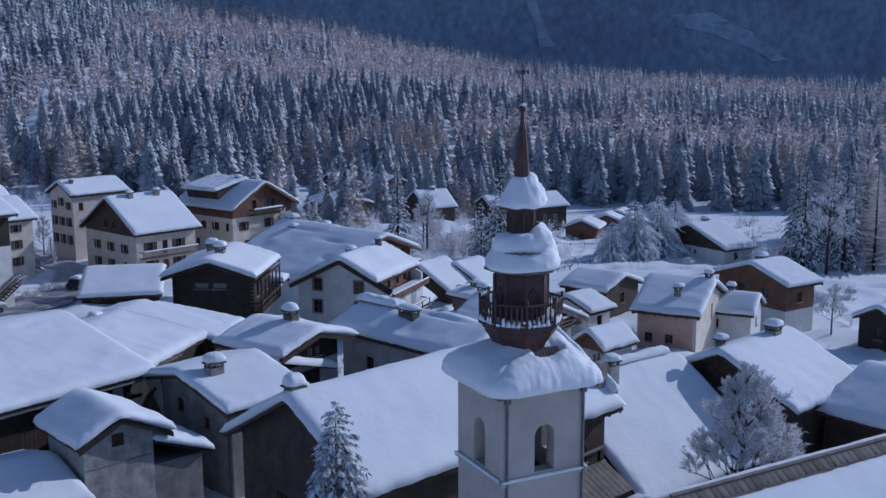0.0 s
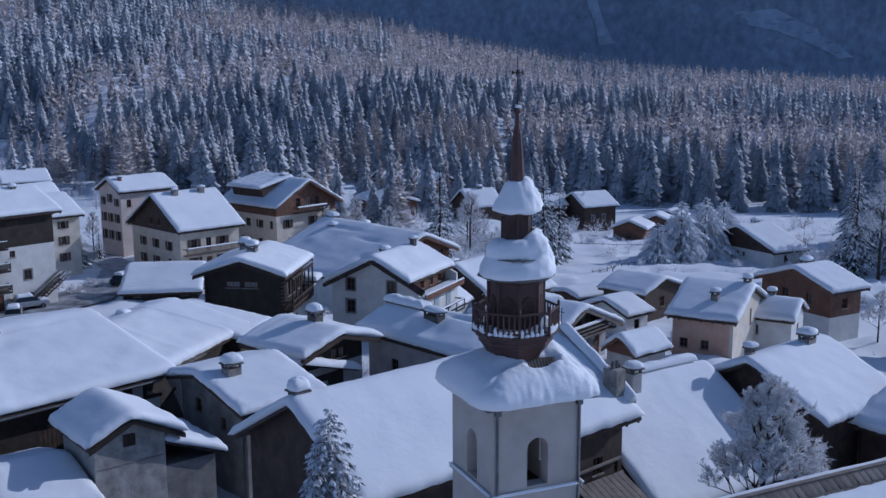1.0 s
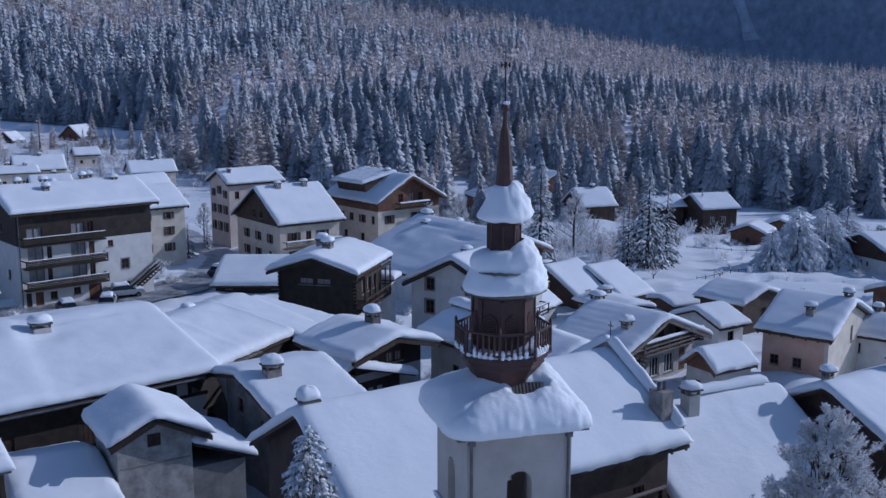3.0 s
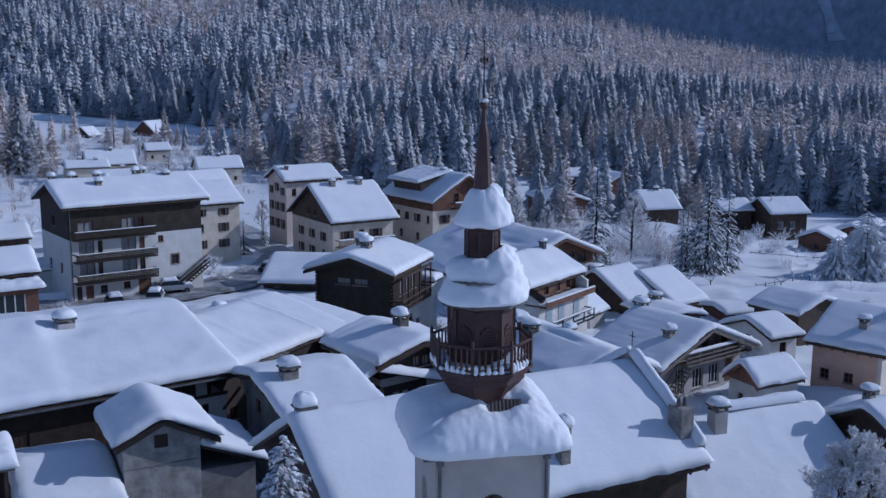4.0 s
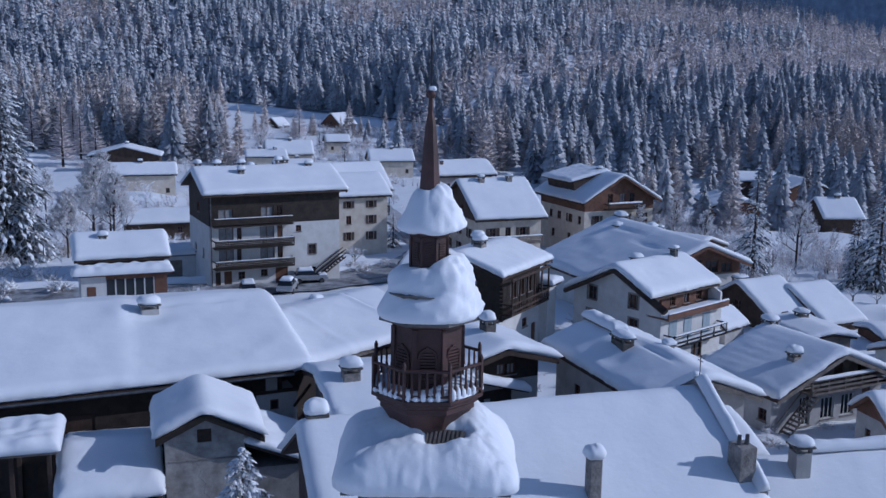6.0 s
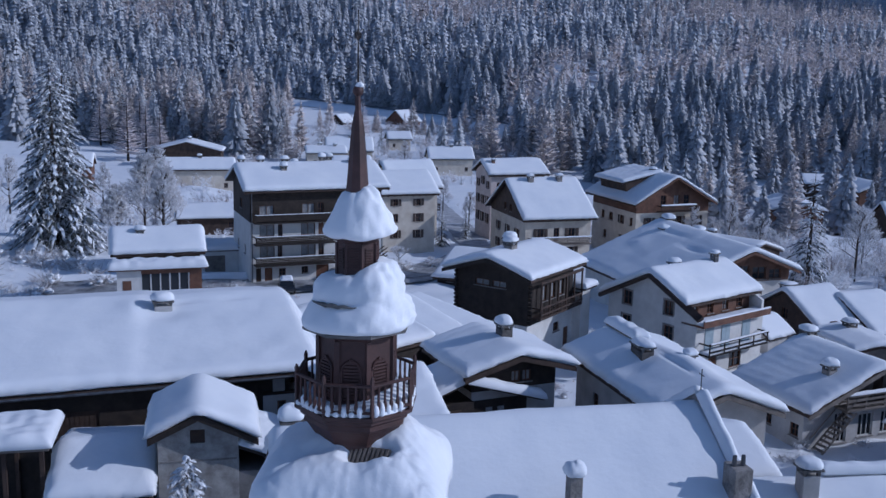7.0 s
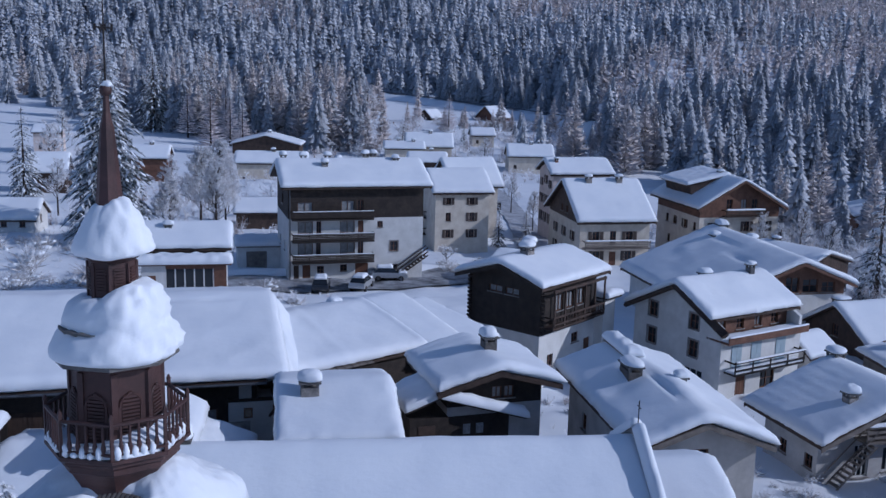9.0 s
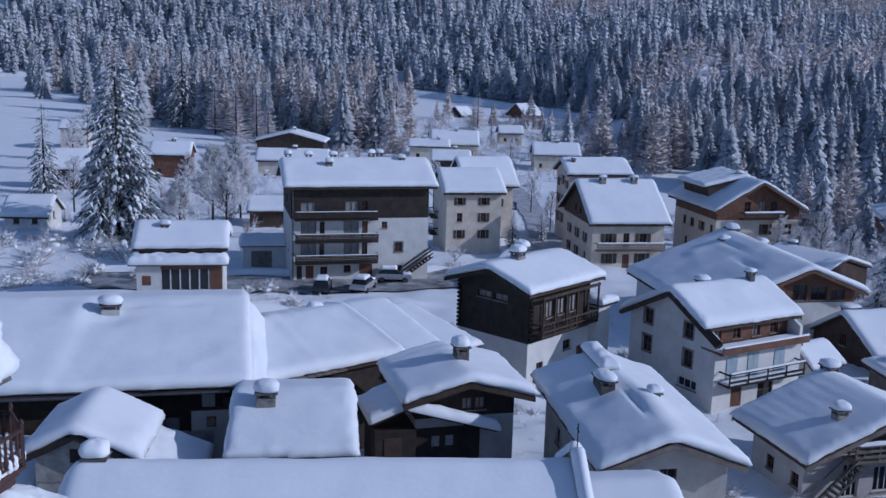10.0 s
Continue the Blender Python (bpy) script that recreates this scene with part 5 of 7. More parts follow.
part("porch_wall", box((0, 0, -1), (2.2, 0.2, 5.09), m), PLASTER, sc.root)
part("porch_window", box((0.5, -0.02, 3.2), (1.3, 0.002, 4.1), m), WOOD_BROWN, sc.root)
part("porch_sill_wall", box((2.2, 0, -1), (pw, 0.2, 2.8), m), WOOD_BROWN, sc.root)
part("porch_glass", box((2.2, 0.06, 2.8), (pw - 1.2, 0.1, 4.7), m), GLASS, sc.root)
part("porch_corner", box((pw - 1.2, 0, 2.8), (pw, 0.2, 5.09), m), WOOD_BROWN, sc.root)
for i in range(6):
    x = 2.2 + (pw - 3.4) * i / 5
    part("glazing_bar", box((x - 0.06, 0, 2.802), (x + 0.06, 0.16, 4.7), m), FRAME_WHITE, sc.root)
part("porch_head", box((2.2, 0, 4.7), (pw - 1.2, 0.2, 5.09), m), WOOD_BROWN, sc.root)
lb1 = House('long_barn', 'long black barn under one huge smooth blanket of snow', -32.04, 30.37, 35.7, 10.28, 14.0, 10.31, 12.71, round(ground_z(-32.04, 30.37), 2), 'barn', snow=0.6, eave=0.9, verge=0.5, run=1.2, marks=(('step', 5.3, -5.0, 0.55, 0, 0.22), ('heap', 5.2, -2.0, 1.0, 1.2, 0.22), ('heap', 7.0, -2.9, 1.3, 0.9, -0.30), ('heap', 8.4, -1.15, 1.2, 0.16, -0.3), ('heap', 11.6, -1.15, 0.9, 0.14, -0.3), ('heap', 12.4, -7.2, 1.0, 0.8, -0.14), ('heap', 11.2, -5.2, 2.0, 1.0, 0.10), ('heap', -3.0, -4.5, 3.0, 2.0, 0.12)))
lb1.shell(WOOD_BLACK, None, None, {"R": [(24.0, 3.0, 1.6, 1.4, "c"), (21.0, 2.2, 2.2, 2.6, "D"), (15.0, 2.2, 2.6, 2.6, "D")]})
lb1.rafters(WOOD_BLACK)
part("gutter", rod((-14, -10.36, lb1.ze - 0.14), (14, -10.36, lb1.ze - 0.14), 0.09), METAL, lb1.root)
part("gable_room", box((8.7, -lb1.ar - 0.25, -1), (13.1, -lb1.ar - 0.003, 3.6)), PLASTER_OLD, lb1.root, "old plastered corner of the barn")
# a plastered corner room with a small window under the eave
b0 = lb1.base
room = part("corner_wall", box((11.9, -lb1.ar - 0.06, -1.5), (14.4, -lb1.ar + 2.5, 8.85 - b0)), PLASTER, lb1.root, "pale plastered corner under the eave")
part("window_frame", box((12.75, -lb1.ar - 0.10, 7.85 - b0), (13.25, -lb1.ar - 0.063, 8.45 - b0)), WOOD_BROWN, room)
part("pane", box((12.82, -lb1.ar - 0.115, 7.92 - b0), (13.18, -lb1.ar - 0.103, 8.38 - b0)), GLASS, room)
part("corner_post", box((11.72, -lb1.ar - 0.12, -1.5), (11.897, -lb1.ar + 0.1, lb1.top(lb1.ar) - 0.2)), WOOD_BLACK, lb1.root)
part("loft_beam", box((11.9, -lb1.ar - 0.15, 8.85 - b0), (14.5, -lb1.ar + 0.05, 9.02 - b0)), WOOD_DARK, lb1.root)
part("loft_wall", box((12.5, -lb1.ar - 0.05, 9.02 - b0), (13.2, -lb1.ar + 0.1, lb1.top(lb1.ar) - 0.25)), PLASTER_GREY, lb1.root)
part("brace", rod((14.2, -lb1.ar - 0.1, 7.9 - b0), (15.0, -lb1.ar - 0.9, 9.4 - b0), 0.09, None, 4), WOOD_DARK, lb1.root)
lb1.chimney(7.0, -1.9, 1.1, 0.8, 0.75, PLASTER_GREY, 0.6)
lb1.chimney(-6.0, -0.6, 0.9, 0.8, 0.6, STONE, 0.6)
lb2 = House('barn', 'barn adjoining the long one, old planks showing at its eave', -19.25, 40.84, 62.0, 6.9, 6.15, 9.3, 11.05, round(ground_z(-17.39, 40.88), 2), 'barn', snow=0.55, eave=0.4, verge=0.1, cut=(4.4, 0.0), marks=(('groove', 0.1, -3.0, 0.35, -0.10, 0.08), ('groove', 5.95, -3.0, 0.40, 0.0, 0.22), ('heap', -0.5, -6.2, 2.6, 0.9, 0.12)))
lb2.shell(WOOD_BLACK, None, None, {"R": [(2.5, 2.2, 0.7, 0.9)]})
for i in range(9):
    part("eave_plank", box((-3.4 + 0.56 * i, -7.25, lb2.ze - 0.05), (-2.92 + 0.56 * i, -6.6, lb2.ze + 0.03)), WOOD_GREY, lb2.root)
lb2.chimney(4.4, 1.4, 0.8, 0.8, 0.2, STONE, 0.7, False, "chimney buried in a cone of snow")
# a drift under the overhanging end of the long roof's snow
dv, df, NX, NY = [], [], 10, 40
into = lb2.root.matrix_world.inverted()
for i in range(NX + 1):
    for j in range(NY + 1):
        x, y = 14.8 + 1.7 * i / NX, -9.9 + 10.4 * j / NY
        q = into @ (lb1.root.matrix_world @ Vector((x, y, 0)))
        za = lb1.zr - lb1.slope * abs(y) + 0.04
        zb = lb2.zr - lb2.slope * abs(q.y) + 0.36 + lb2.base - lb1.base - 1.2 * max(0.0, -6.8 - q.y)
        k = smooth(0.3, 1.0, i / NX + 0.1 * wob(x, y, 3, 0.5))
        dv.append((x, y, min(za, za + (zb - za) * k)))
for i in range(NX):
    for j in range(NY):
        q = i * (NY + 1) + j
        df.append((q, q + NY + 1, q + NY + 2, q + 1))
link_mesh("roof_drift", dv, df, SNOW, lb1.root, "snow sagging off the end of the long roof", True)
lb3 = House('barn', 'low barn beside the lane under one smooth snow roof', -15.66, 47.6, 62.0, 8.0, 1.7, 8.9, 11.12, round(ground_z(-15.13, 49.40), 2), 'barn', snow=0.55, eave=0.5, verge=0.1, cut=(5.5, 0.0))
lb3.shell(WOOD_DARK)
rg = House('farmhouse', 'broad low farmhouse with a glazed brown timber gable', 6.31, 89.17, -55.31, 10.5, 9.11, 5.9, 10.35, round(ground_z(6.31, 89.17), 2), 'farmhouse', snow=0.55, eave=0.8, verge=0.9, cut=(4.8, 0.0), marks=(('heap', -3.0, -2.0, 3.4, 0.25, -0.3), ('heap', 3.0, -3.2, 2.6, 0.3, -0.28), ('step', 0.5, -3.0, 0.6, 0, 0.2), ('heap', -5.0, -5.0, 1.2, 1.0, 0.25), ('heap', 5.5, -6.5, 0.8, 0.5, -0.3)))
rg.shell(PLASTER, WOOD_BROWN, 4.6, {"B": [(11.0, 4.8, 1.6, 1.3, "w"), (12.9, 4.8, 1.4, 1.0, "w"), (9.1, 4.8, 1.4, 1.5, "w"), (12, 1.5, 1.0, 1.2), (9, 1.5, 1.0, 1.2)], "F": []})
rg.verge_boards(WOOD_BROWN)
rg.chimney(-8.0, 0.4, 1.6, 0.9, 0.5, STONE, 0.6)
rg.chimney(-5.5, -1.6, 0.9, 0.8, 0.3, STONE, 0.5)
rg.chimney(-2.5, 1.0, 1.0, 0.8, 0.3, STONE, 0.5)
rg2 = House('shed', 'low shed behind the farmhouse under a broad slab of snow', 9.2, 112.5, -30.0, 5.0, 4.8, 4.6, 6.3, round(ground_z(9.2, 112.5), 2), 'shed', snow=0.5, eave=0.4, verge=0.3)
rg2.shell(WOOD_DARK)
rg2.chimney(-3.0, 0.5, 0.9, 0.7, 0.5, STONE_DARK, 0.3)
pink = House('village_house', 'small salmon-pink house with a grey gable wall', 31.29, 47.16, -42.53, 5.23, 2.97, 8.55, 10.9, round(ground_z(31.29, 47.16), 2), 'house', snow=0.5, eave=0.5, verge=0.4)
PINK_H = {"R": [(1.0, 2.6, 0.7, 0.8, "w"), (2.8, 2.6, 0.7, 0.8, "w")], "B": [(5.4, 4.0, 0.55, 1.3, "w"), (8.2, 3.4, 0.7, 0.8, "w")]}
for f in "FBRL":
    hs = PINK_H.get(f, ())
    pink.facade(f, PLASTER_BEIGE if f in "BL" else PLASTER_SALMON, -1.5, None, [q[:4] for q in hs])
    pink.fill(f, [q[:4] for q in hs], [q[4] for q in hs])
pink.rafters(WOOD_BROWN)
pink_wing = House("house_wing", "low white wing of the salmon-pink house", 36.6, 48.9, -42.5, 2.7, 3.2, 7.4, 9.0, round(ground_z(36.4, 48.9), 2), "house wing", snow=0.45, eave=0.4, verge=0.3)
pink_wing.shell(PLASTER, None, None, {"B": [(2.4, 2.6, 0.7, 0.8, "w")], "R": [(2.6, 2.6, 0.7, 0.8, "w")]})
pink_wing.chimney(0.5, 0.3, 0.6, 0.6, 0.5, STONE, 0.4)
pink.chimney(0.5, -3.1, 0.6, 0.6, 0.9, STONE, 0.35)
pink.chimney(2.3, 0.2, 0.6, 0.6, 0.5, STONE, 0.4)
red = House('chalet', 'brown timber chalet over a plastered ground floor', 45.6, 56.5, 18.23, 4.88, 2.6, 8.17, 10.04, round(ground_z(45.60, 56.50), 2), 'chalet', snow=0.5, eave=0.6, verge=0.5)
red.shell(PLASTER, WOOD_BROWN, 2.5, {"F": [(3, 3.4, 0.8, 1.1), (6, 3.4, 0.8, 1.1), (2.5, 0.6, 0.8, 1.1)], "R": [(2, 3.2, 0.8, 1.0)]})
red.verge_boards(WOOD_BROWN)
red.chimney(0, 0.6, 0.9, 0.8, 0.4, STONE, 0.5)
rc = House('chalet', 'dark timber chalet over a white ground floor near the forest', 66.4, 107.1, 16.66, 7.9, 3.4, 2.75, 5.9, round(ground_z(67.00, 107.10), 2), 'chalet', snow=0.5, eave=0.7, verge=0.5)
rc.shell(PLASTER, WOOD_DARK, 1.7, {"F": [(2.5, 0.3, 1.0, 1.1, "s"), (6, 0.6, 0.45, 0.6), (7.2, 0.6, 0.45, 0.6), (8.4, 0.6, 0.45, 0.6)], "R": [(2.5, 0.3, 0.9, 1.1)]})
rc.verge_boards(WOOD_DARK)
rc.chimney(0.5, 0.2, 0.8, 0.8, 0.4, STONE, 0.5)
cab = House('cabin', 'dark log cabin at the forest edge with white-framed windows', 62.62, 170.72, 14.13, 5.01, 4.31, 0.73, 3.51, round(ground_z(62.62, 170.72), 2), 'cabin', snow=0.5, eave=0.5, verge=0.5)
cab.shell(WOOD_DARK, None, None, {"R": [(2.0, 2.3, 1.2, 1.4, "p"), (4.6, 2.3, 1.2, 1.4, "p")]})
cab.verge_boards(WOOD_DARK)
br1 = House('barn', 'low stone barn beside the church under a steep smooth snow roof', 13.68, 21.67, 22.0, 7.4, 5.5, 6.2, 11.2, round(ground_z(14.59, 19.89), 2), 'barn', snow=0.5, eave=0.3, verge=0.2, cut=(6.2, 0.0))
br1.shell(PLASTER_GREY)
br1.chimney(-1.6, -0.9, 0.75, 0.75, 1.45, PLASTER_GREY, 0.4, True, 'rendered chimney with a slate cover')
snow_cap('ridge_roll', (-0.6, -0.1, br1.zr + 0.4), (4.7, 0.75), 0.4, br1.root, 'roll of snow behind the ridge', seed=33)
br2 = House('barn', 'large dark timber barn under a wide snow roof', 24.3, 23.7, 28.75, 5.4, 4.45, 8.84, 11.75, round(ground_z(22.91, 22.94), 2), 'barn', snow=0.5, eave=0.5, verge=0.5, cut=(0.67, 0.0))
br2.shell(WOOD_DARK, None, None, {"R": [(3, 1, 2.4, 2.4, "D"), (8, 2.5, 0.8, 0.9)]})
br2.chimney(-3.6, 0.4, 0.5, 0.5, 0.7, STONE, 0.35)
br2.chimney(1.9, -0.2, 0.9, 0.8, 0.6, STONE, 0.45)
sacristy = House('sacristy', 'small sacristy against the nave under a thick snow slab', 7.6, 26.3, 28.2, 3.4, 2.9, 9.5, 10.95, round(ground_z(7.6, 26.3), 2), 'sacristy', snow=0.6, eave=0.3, verge=0.3)
sacristy.shell(PLASTER_GREY)
dm = House('granary', 'small old granary with cracked plaster and a loft hatch', -16.62, 21.71, 118.33, 2.38, 2.76, 10.24, 11.66, round(ground_z(-16.62, 21.71), 2), 'granary', snow=0.55, eave=0.45, verge=0.5, cut=(0.0, -0.5), marks=(('heap', -1.6, -2.5, 1.0, 0.7, 0.18), ('heap', 0.3, 0.0, 1.6, 0.7, 0.12)))
dm.ar -= 0.5
dm.shell(PLASTER_OLD, None, None, {"F": [(1.9, 5.55, 0.7, 0.7, "D")]})
dm.verge_boards(WOOD_BLACK)
dm.rafters(WOOD_BLACK)
# the lean-to on its right flank
part("lean_to_wall", box((-dm.bw + 0.02, -dm.ar - 2.9, -1), (dm.bw, -dm.ar - 0.003, 3.95)), PLASTER_SHADED, dm.root)
LT = Matrix.Translation((0, -dm.ar, 5.35)) @ Matrix.Rotation(radians(22), 4, "X")
lt = part("lean_to_roof", box((-dm.bw - 0.3, -3.6, -0.08), (dm.bw + 0.6, -0.02, 0.06), LT), WOOD_BLACK, dm.root)
o = snow_cap("lean_to_snow", (-dm.bw - 0.4, -3.75, 0), (dm.bw + 0.7, 0.1), 0.42, lt, "smooth snow on the lean-to", seed=41, edge=0.35)
o.matrix_local = LT @ Matrix.Translation((0, 0, 0.06))
# rails of old boards and cracks across the plaster
part("band", box((0.1, -0.03, 4.62), (dm.al + dm.ar - 0.1, 0.0, 4.70), dm.spot("F", 0, 0)), STONE, dm.root, "worn string course")
crack_path = [(1.5, 4.5), (1.7, 4.1), (1.55, 3.8), (1.9, 3.4), (1.8, 2.9), (2.2, 2.5), (2.1, 2.0)]
bm = bmesh.new()
for (s0, z0), (s1, z1) in zip(crack_path, crack_path[1:]):
    add_rod(bm, dm.spot("F", s0, z0) @ Vector((0, 0.005, 0)), dm.spot("F", s1, z1) @ Vector((0, 0.005, 0)), 0.014, 0.010, 4)
part("crack", bm, SLATE, dm.root, "dark crack running down the plaster")
dl = House('shed', 'low shed beside the granary under a wide drift of snow', -21.0, 20.2, 28.74, 4.28, 2.4, 7.6, 8.9, round(ground_z(-20.90, 19.50), 2), 'shed', snow=0.7, eave=0.4, verge=0.3)
dl.shell(WOOD_BLACK)
pks = House('outbuilding', 'small grey plastered outbuilding with an orange-brown timber gable', 21.52, 41.82, 27.46, 1.77, 2.19, 6.87, 8.52, round(ground_z(21.52, 41.82), 2), 'outbuilding', snow=0.5, eave=0.3, verge=0.35)
pks.shell(PLASTER_GREY, WOOD_BROWN, 3.05, {"F": [(1.2, 1.6, 0.5, 0.6), (2.2, 0.5, 0.6, 0.9)]})
pks.verge_boards(WOOD_BROWN)
fm = House('cabin', 'low cabin among frosted trees', 37.06, 164.66, 15.37, 4.73, 3.69, 2.24, 5.56, round(ground_z(37.06, 164.66), 2), 'cabin', snow=0.5, eave=0.5, verge=0.4)
fm.shell(WOOD_DARK, None, None, {"R": [(1.6, 1.0, 0.8, 1.0), (fm.bw * 2 - 1.6, 1.0, 0.8, 1.0)], "F": [(fm.al, 1.2, 0.8, 1.1)], "B": [(fm.al, 1.2, 0.8, 1.1)]})
fm3 = House('chalet', 'brown chalet half hidden by frosted trees', 19.06, 165.7, -77.15, 4.63, 6.03, 3.66, 5.23, round(ground_z(19.06, 165.70), 2), 'chalet', snow=0.5, eave=0.5, verge=0.4)
fm3.shell(WOOD_BROWN, None, None, {"R": [(1.6, 1.0, 0.8, 1.0), (fm3.bw * 2 - 1.6, 1.0, 0.8, 1.0)], "F": [(fm3.al, 1.2, 0.8, 1.1)], "B": [(fm3.al, 1.2, 0.8, 1.1)]})
fm2 = House('cabin', 'small brown cabin at the foot of the forest', 36.16, 210.1, -63.28, 4.62, 5.43, 2.11, 4.3, round(ground_z(36.16, 210.10), 2), 'cabin', snow=0.5, eave=0.5, verge=0.4)
fm2.shell(WOOD_BROWN, None, None, {"R": [(1.6, 1.0, 0.8, 1.0), (fm2.bw * 2 - 1.6, 1.0, 0.8, 1.0)], "F": [(fm2.al, 1.2, 0.8, 1.1)], "B": [(fm2.al, 1.2, 0.8, 1.1)]})
fm4 = House('cabin', 'long low cabin at the foot of the forest', 28.99, 215.73, 11.91, 3.93, 5.61, 2.58, 4.46, round(ground_z(28.99, 215.73), 2), 'cabin', snow=0.5, eave=0.5, verge=0.4)
fm4.shell(WOOD_DARK, None, None, {"R": [(1.6, 1.0, 0.8, 1.0), (fm4.bw * 2 - 1.6, 1.0, 0.8, 1.0)], "F": [(fm4.al, 1.2, 0.8, 1.1)], "B": [(fm4.al, 1.2, 0.8, 1.1)]})
cab2 = House('cabin', 'small dark cabin beside the log cabin', 54.03, 173.57, 10.79, 3.82, 3.56, 0.66, 2.83, round(ground_z(54.03, 173.57), 2), 'cabin', snow=0.5, eave=0.5, verge=0.4)
cab2.shell(WOOD_DARK, None, None, {"R": [(1.6, 1.0, 0.8, 1.0), (cab2.bw * 2 - 1.6, 1.0, 0.8, 1.0)], "F": [(cab2.al, 1.2, 0.8, 1.1)], "B": [(cab2.al, 1.2, 0.8, 1.1)]})
f1 = House('chalet', 'distant chalet with a dark gable', -119.81, 203.0, 113.3, 8.6, 4.6, 4.3, 6.75, round(ground_z(-119.81, 201.38), 2), 'chalet', snow=0.5, eave=0.5, verge=0.4)
f1.shell(PLASTER, WOOD_DARK, 2.0, {"R": [(1.6, 1.0, 0.8, 1.0), (f1.bw * 2 - 1.6, 1.0, 0.8, 1.0)], "F": [(f1.al, 1.2, 0.8, 1.1)], "B": [(f1.al, 1.2, 0.8, 1.1)]})
f2 = House('house', 'distant cream house with a flat snow roof', -99.62, 171.31, 29.19, 3.51, 7.6, 3.85, 6.24, round(ground_z(-99.62, 171.31), 2), 'house', snow=0.5, eave=0.5, verge=0.4)
f2.shell(PLASTER_BEIGE, None, None, {"R": [(1.6, 1.0, 0.8, 1.0), (f2.bw * 2 - 1.6, 1.0, 0.8, 1.0)], "F": [(f2.al, 1.2, 0.8, 1.1)], "B": [(f2.al, 1.2, 0.8, 1.1)]})
f3 = House('house', 'distant brick-red house above the village', -167.47, 180.11, 31.03, 3.48, 3.55, 6.04, 7.98, round(ground_z(-167.47, 180.11), 2), 'house', snow=0.5, eave=0.5, verge=0.4)
f3.shell(PLASTER_PINK, None, None, {"R": [(1.6, 1.0, 0.8, 1.0), (f3.bw * 2 - 1.6, 1.0, 0.8, 1.0)], "F": [(f3.al, 1.2, 0.8, 1.1)], "B": [(f3.al, 1.2, 0.8, 1.1)]})
f4 = House('chalet', 'distant timber chalet under deep snow', -123.48, 132.27, 32.92, 4.02, 3.6, 4.31, 7.96, round(ground_z(-123.48, 132.27), 2), 'chalet', snow=0.5, eave=0.5, verge=0.4)
f4.shell(WOOD_DARK, None, None, {"R": [(1.6, 1.0, 0.8, 1.0), (f4.bw * 2 - 1.6, 1.0, 0.8, 1.0)], "F": [(f4.al, 1.2, 0.8, 1.1)], "B": [(f4.al, 1.2, 0.8, 1.1)]})
f5 = House('house', 'distant red-walled house beside the spruce', -121.37, 158.95, 27.9, 3.97, 4.23, 4.69, 7.41, round(ground_z(-121.37, 158.95), 2), 'house', snow=0.5, eave=0.5, verge=0.4)
f5.shell(WOOD_BROWN, None, None, {"R": [(1.6, 1.0, 0.8, 1.0), (f5.bw * 2 - 1.6, 1.0, 0.8, 1.0)], "F": [(f5.al, 1.2, 0.8, 1.1)], "B": [(f5.al, 1.2, 0.8, 1.1)]})
f6 = House('house', 'low cream house at the village edge', -92.24, 92.11, 28.28, 3.93, 3.22, 4.17, 6.81, round(ground_z(-92.24, 92.11), 2), 'house', snow=0.5, eave=0.5, verge=0.4)
f6.shell(PLASTER, None, None, {"R": [(1.6, 1.0, 0.8, 1.0), (f6.bw * 2 - 1.6, 1.0, 0.8, 1.0)], "F": [(f6.al, 1.2, 0.8, 1.1)], "B": [(f6.al, 1.2, 0.8, 1.1)]})
f8 = House('house', 'distant cream house below the road bank', -89.82, 234.31, 26.4, 4.05, 6.27, 2.87, 6.57, round(ground_z(-89.82, 234.31), 2), 'house', snow=0.5, eave=0.5, verge=0.4)
f8.shell(PLASTER_BEIGE, None, None, {"R": [(1.6, 1.0, 0.8, 1.0), (f8.bw * 2 - 1.6, 1.0, 0.8, 1.0)], "F": [(f8.al, 1.2, 0.8, 1.1)], "B": [(f8.al, 1.2, 0.8, 1.1)]})
f9 = House('cabin', 'distant small cabin below the road bank', -88.66, 272.81, 29.53, 3.0, 3.7, 3.17, 5.55, round(ground_z(-88.66, 272.81), 2), 'cabin', snow=0.5, eave=0.5, verge=0.4)
f9.shell(PLASTER_BEIGE, None, None, {"R": [(1.6, 1.0, 0.8, 1.0), (f9.bw * 2 - 1.6, 1.0, 0.8, 1.0)], "F": [(f9.al, 1.2, 0.8, 1.1)], "B": [(f9.al, 1.2, 0.8, 1.1)]})
f10 = House('house', 'distant cream house by the lane', -61.62, 233.02, 25.66, 3.99, 5.9, 2.23, 5.26, round(ground_z(-61.62, 233.02), 2), 'house', snow=0.5, eave=0.5, verge=0.4)
f10.shell(PLASTER_BEIGE, None, None, {"R": [(1.6, 1.0, 0.8, 1.0), (f10.bw * 2 - 1.6, 1.0, 0.8, 1.0)], "F": [(f10.al, 1.2, 0.8, 1.1)], "B": [(f10.al, 1.2, 0.8, 1.1)]})
f12 = House('house', 'flat-roofed cream house crowded behind the apartment block', -91.5, 222.0, 26.4, 4.4, 5.2, 3.4, 5.0, round(ground_z(-91.5, 222.0), 2), 'house', snow=0.5, eave=0.5, verge=0.4)
f12.shell(PLASTER_BEIGE, None, None, {"R": [(2.0, 1.2, 0.9, 1.0), (6.5, 1.2, 0.9, 1.0)]})
f12.chimney(-1.4, 0.4, 0.8, 0.7, 0.6, STONE, 0.45)
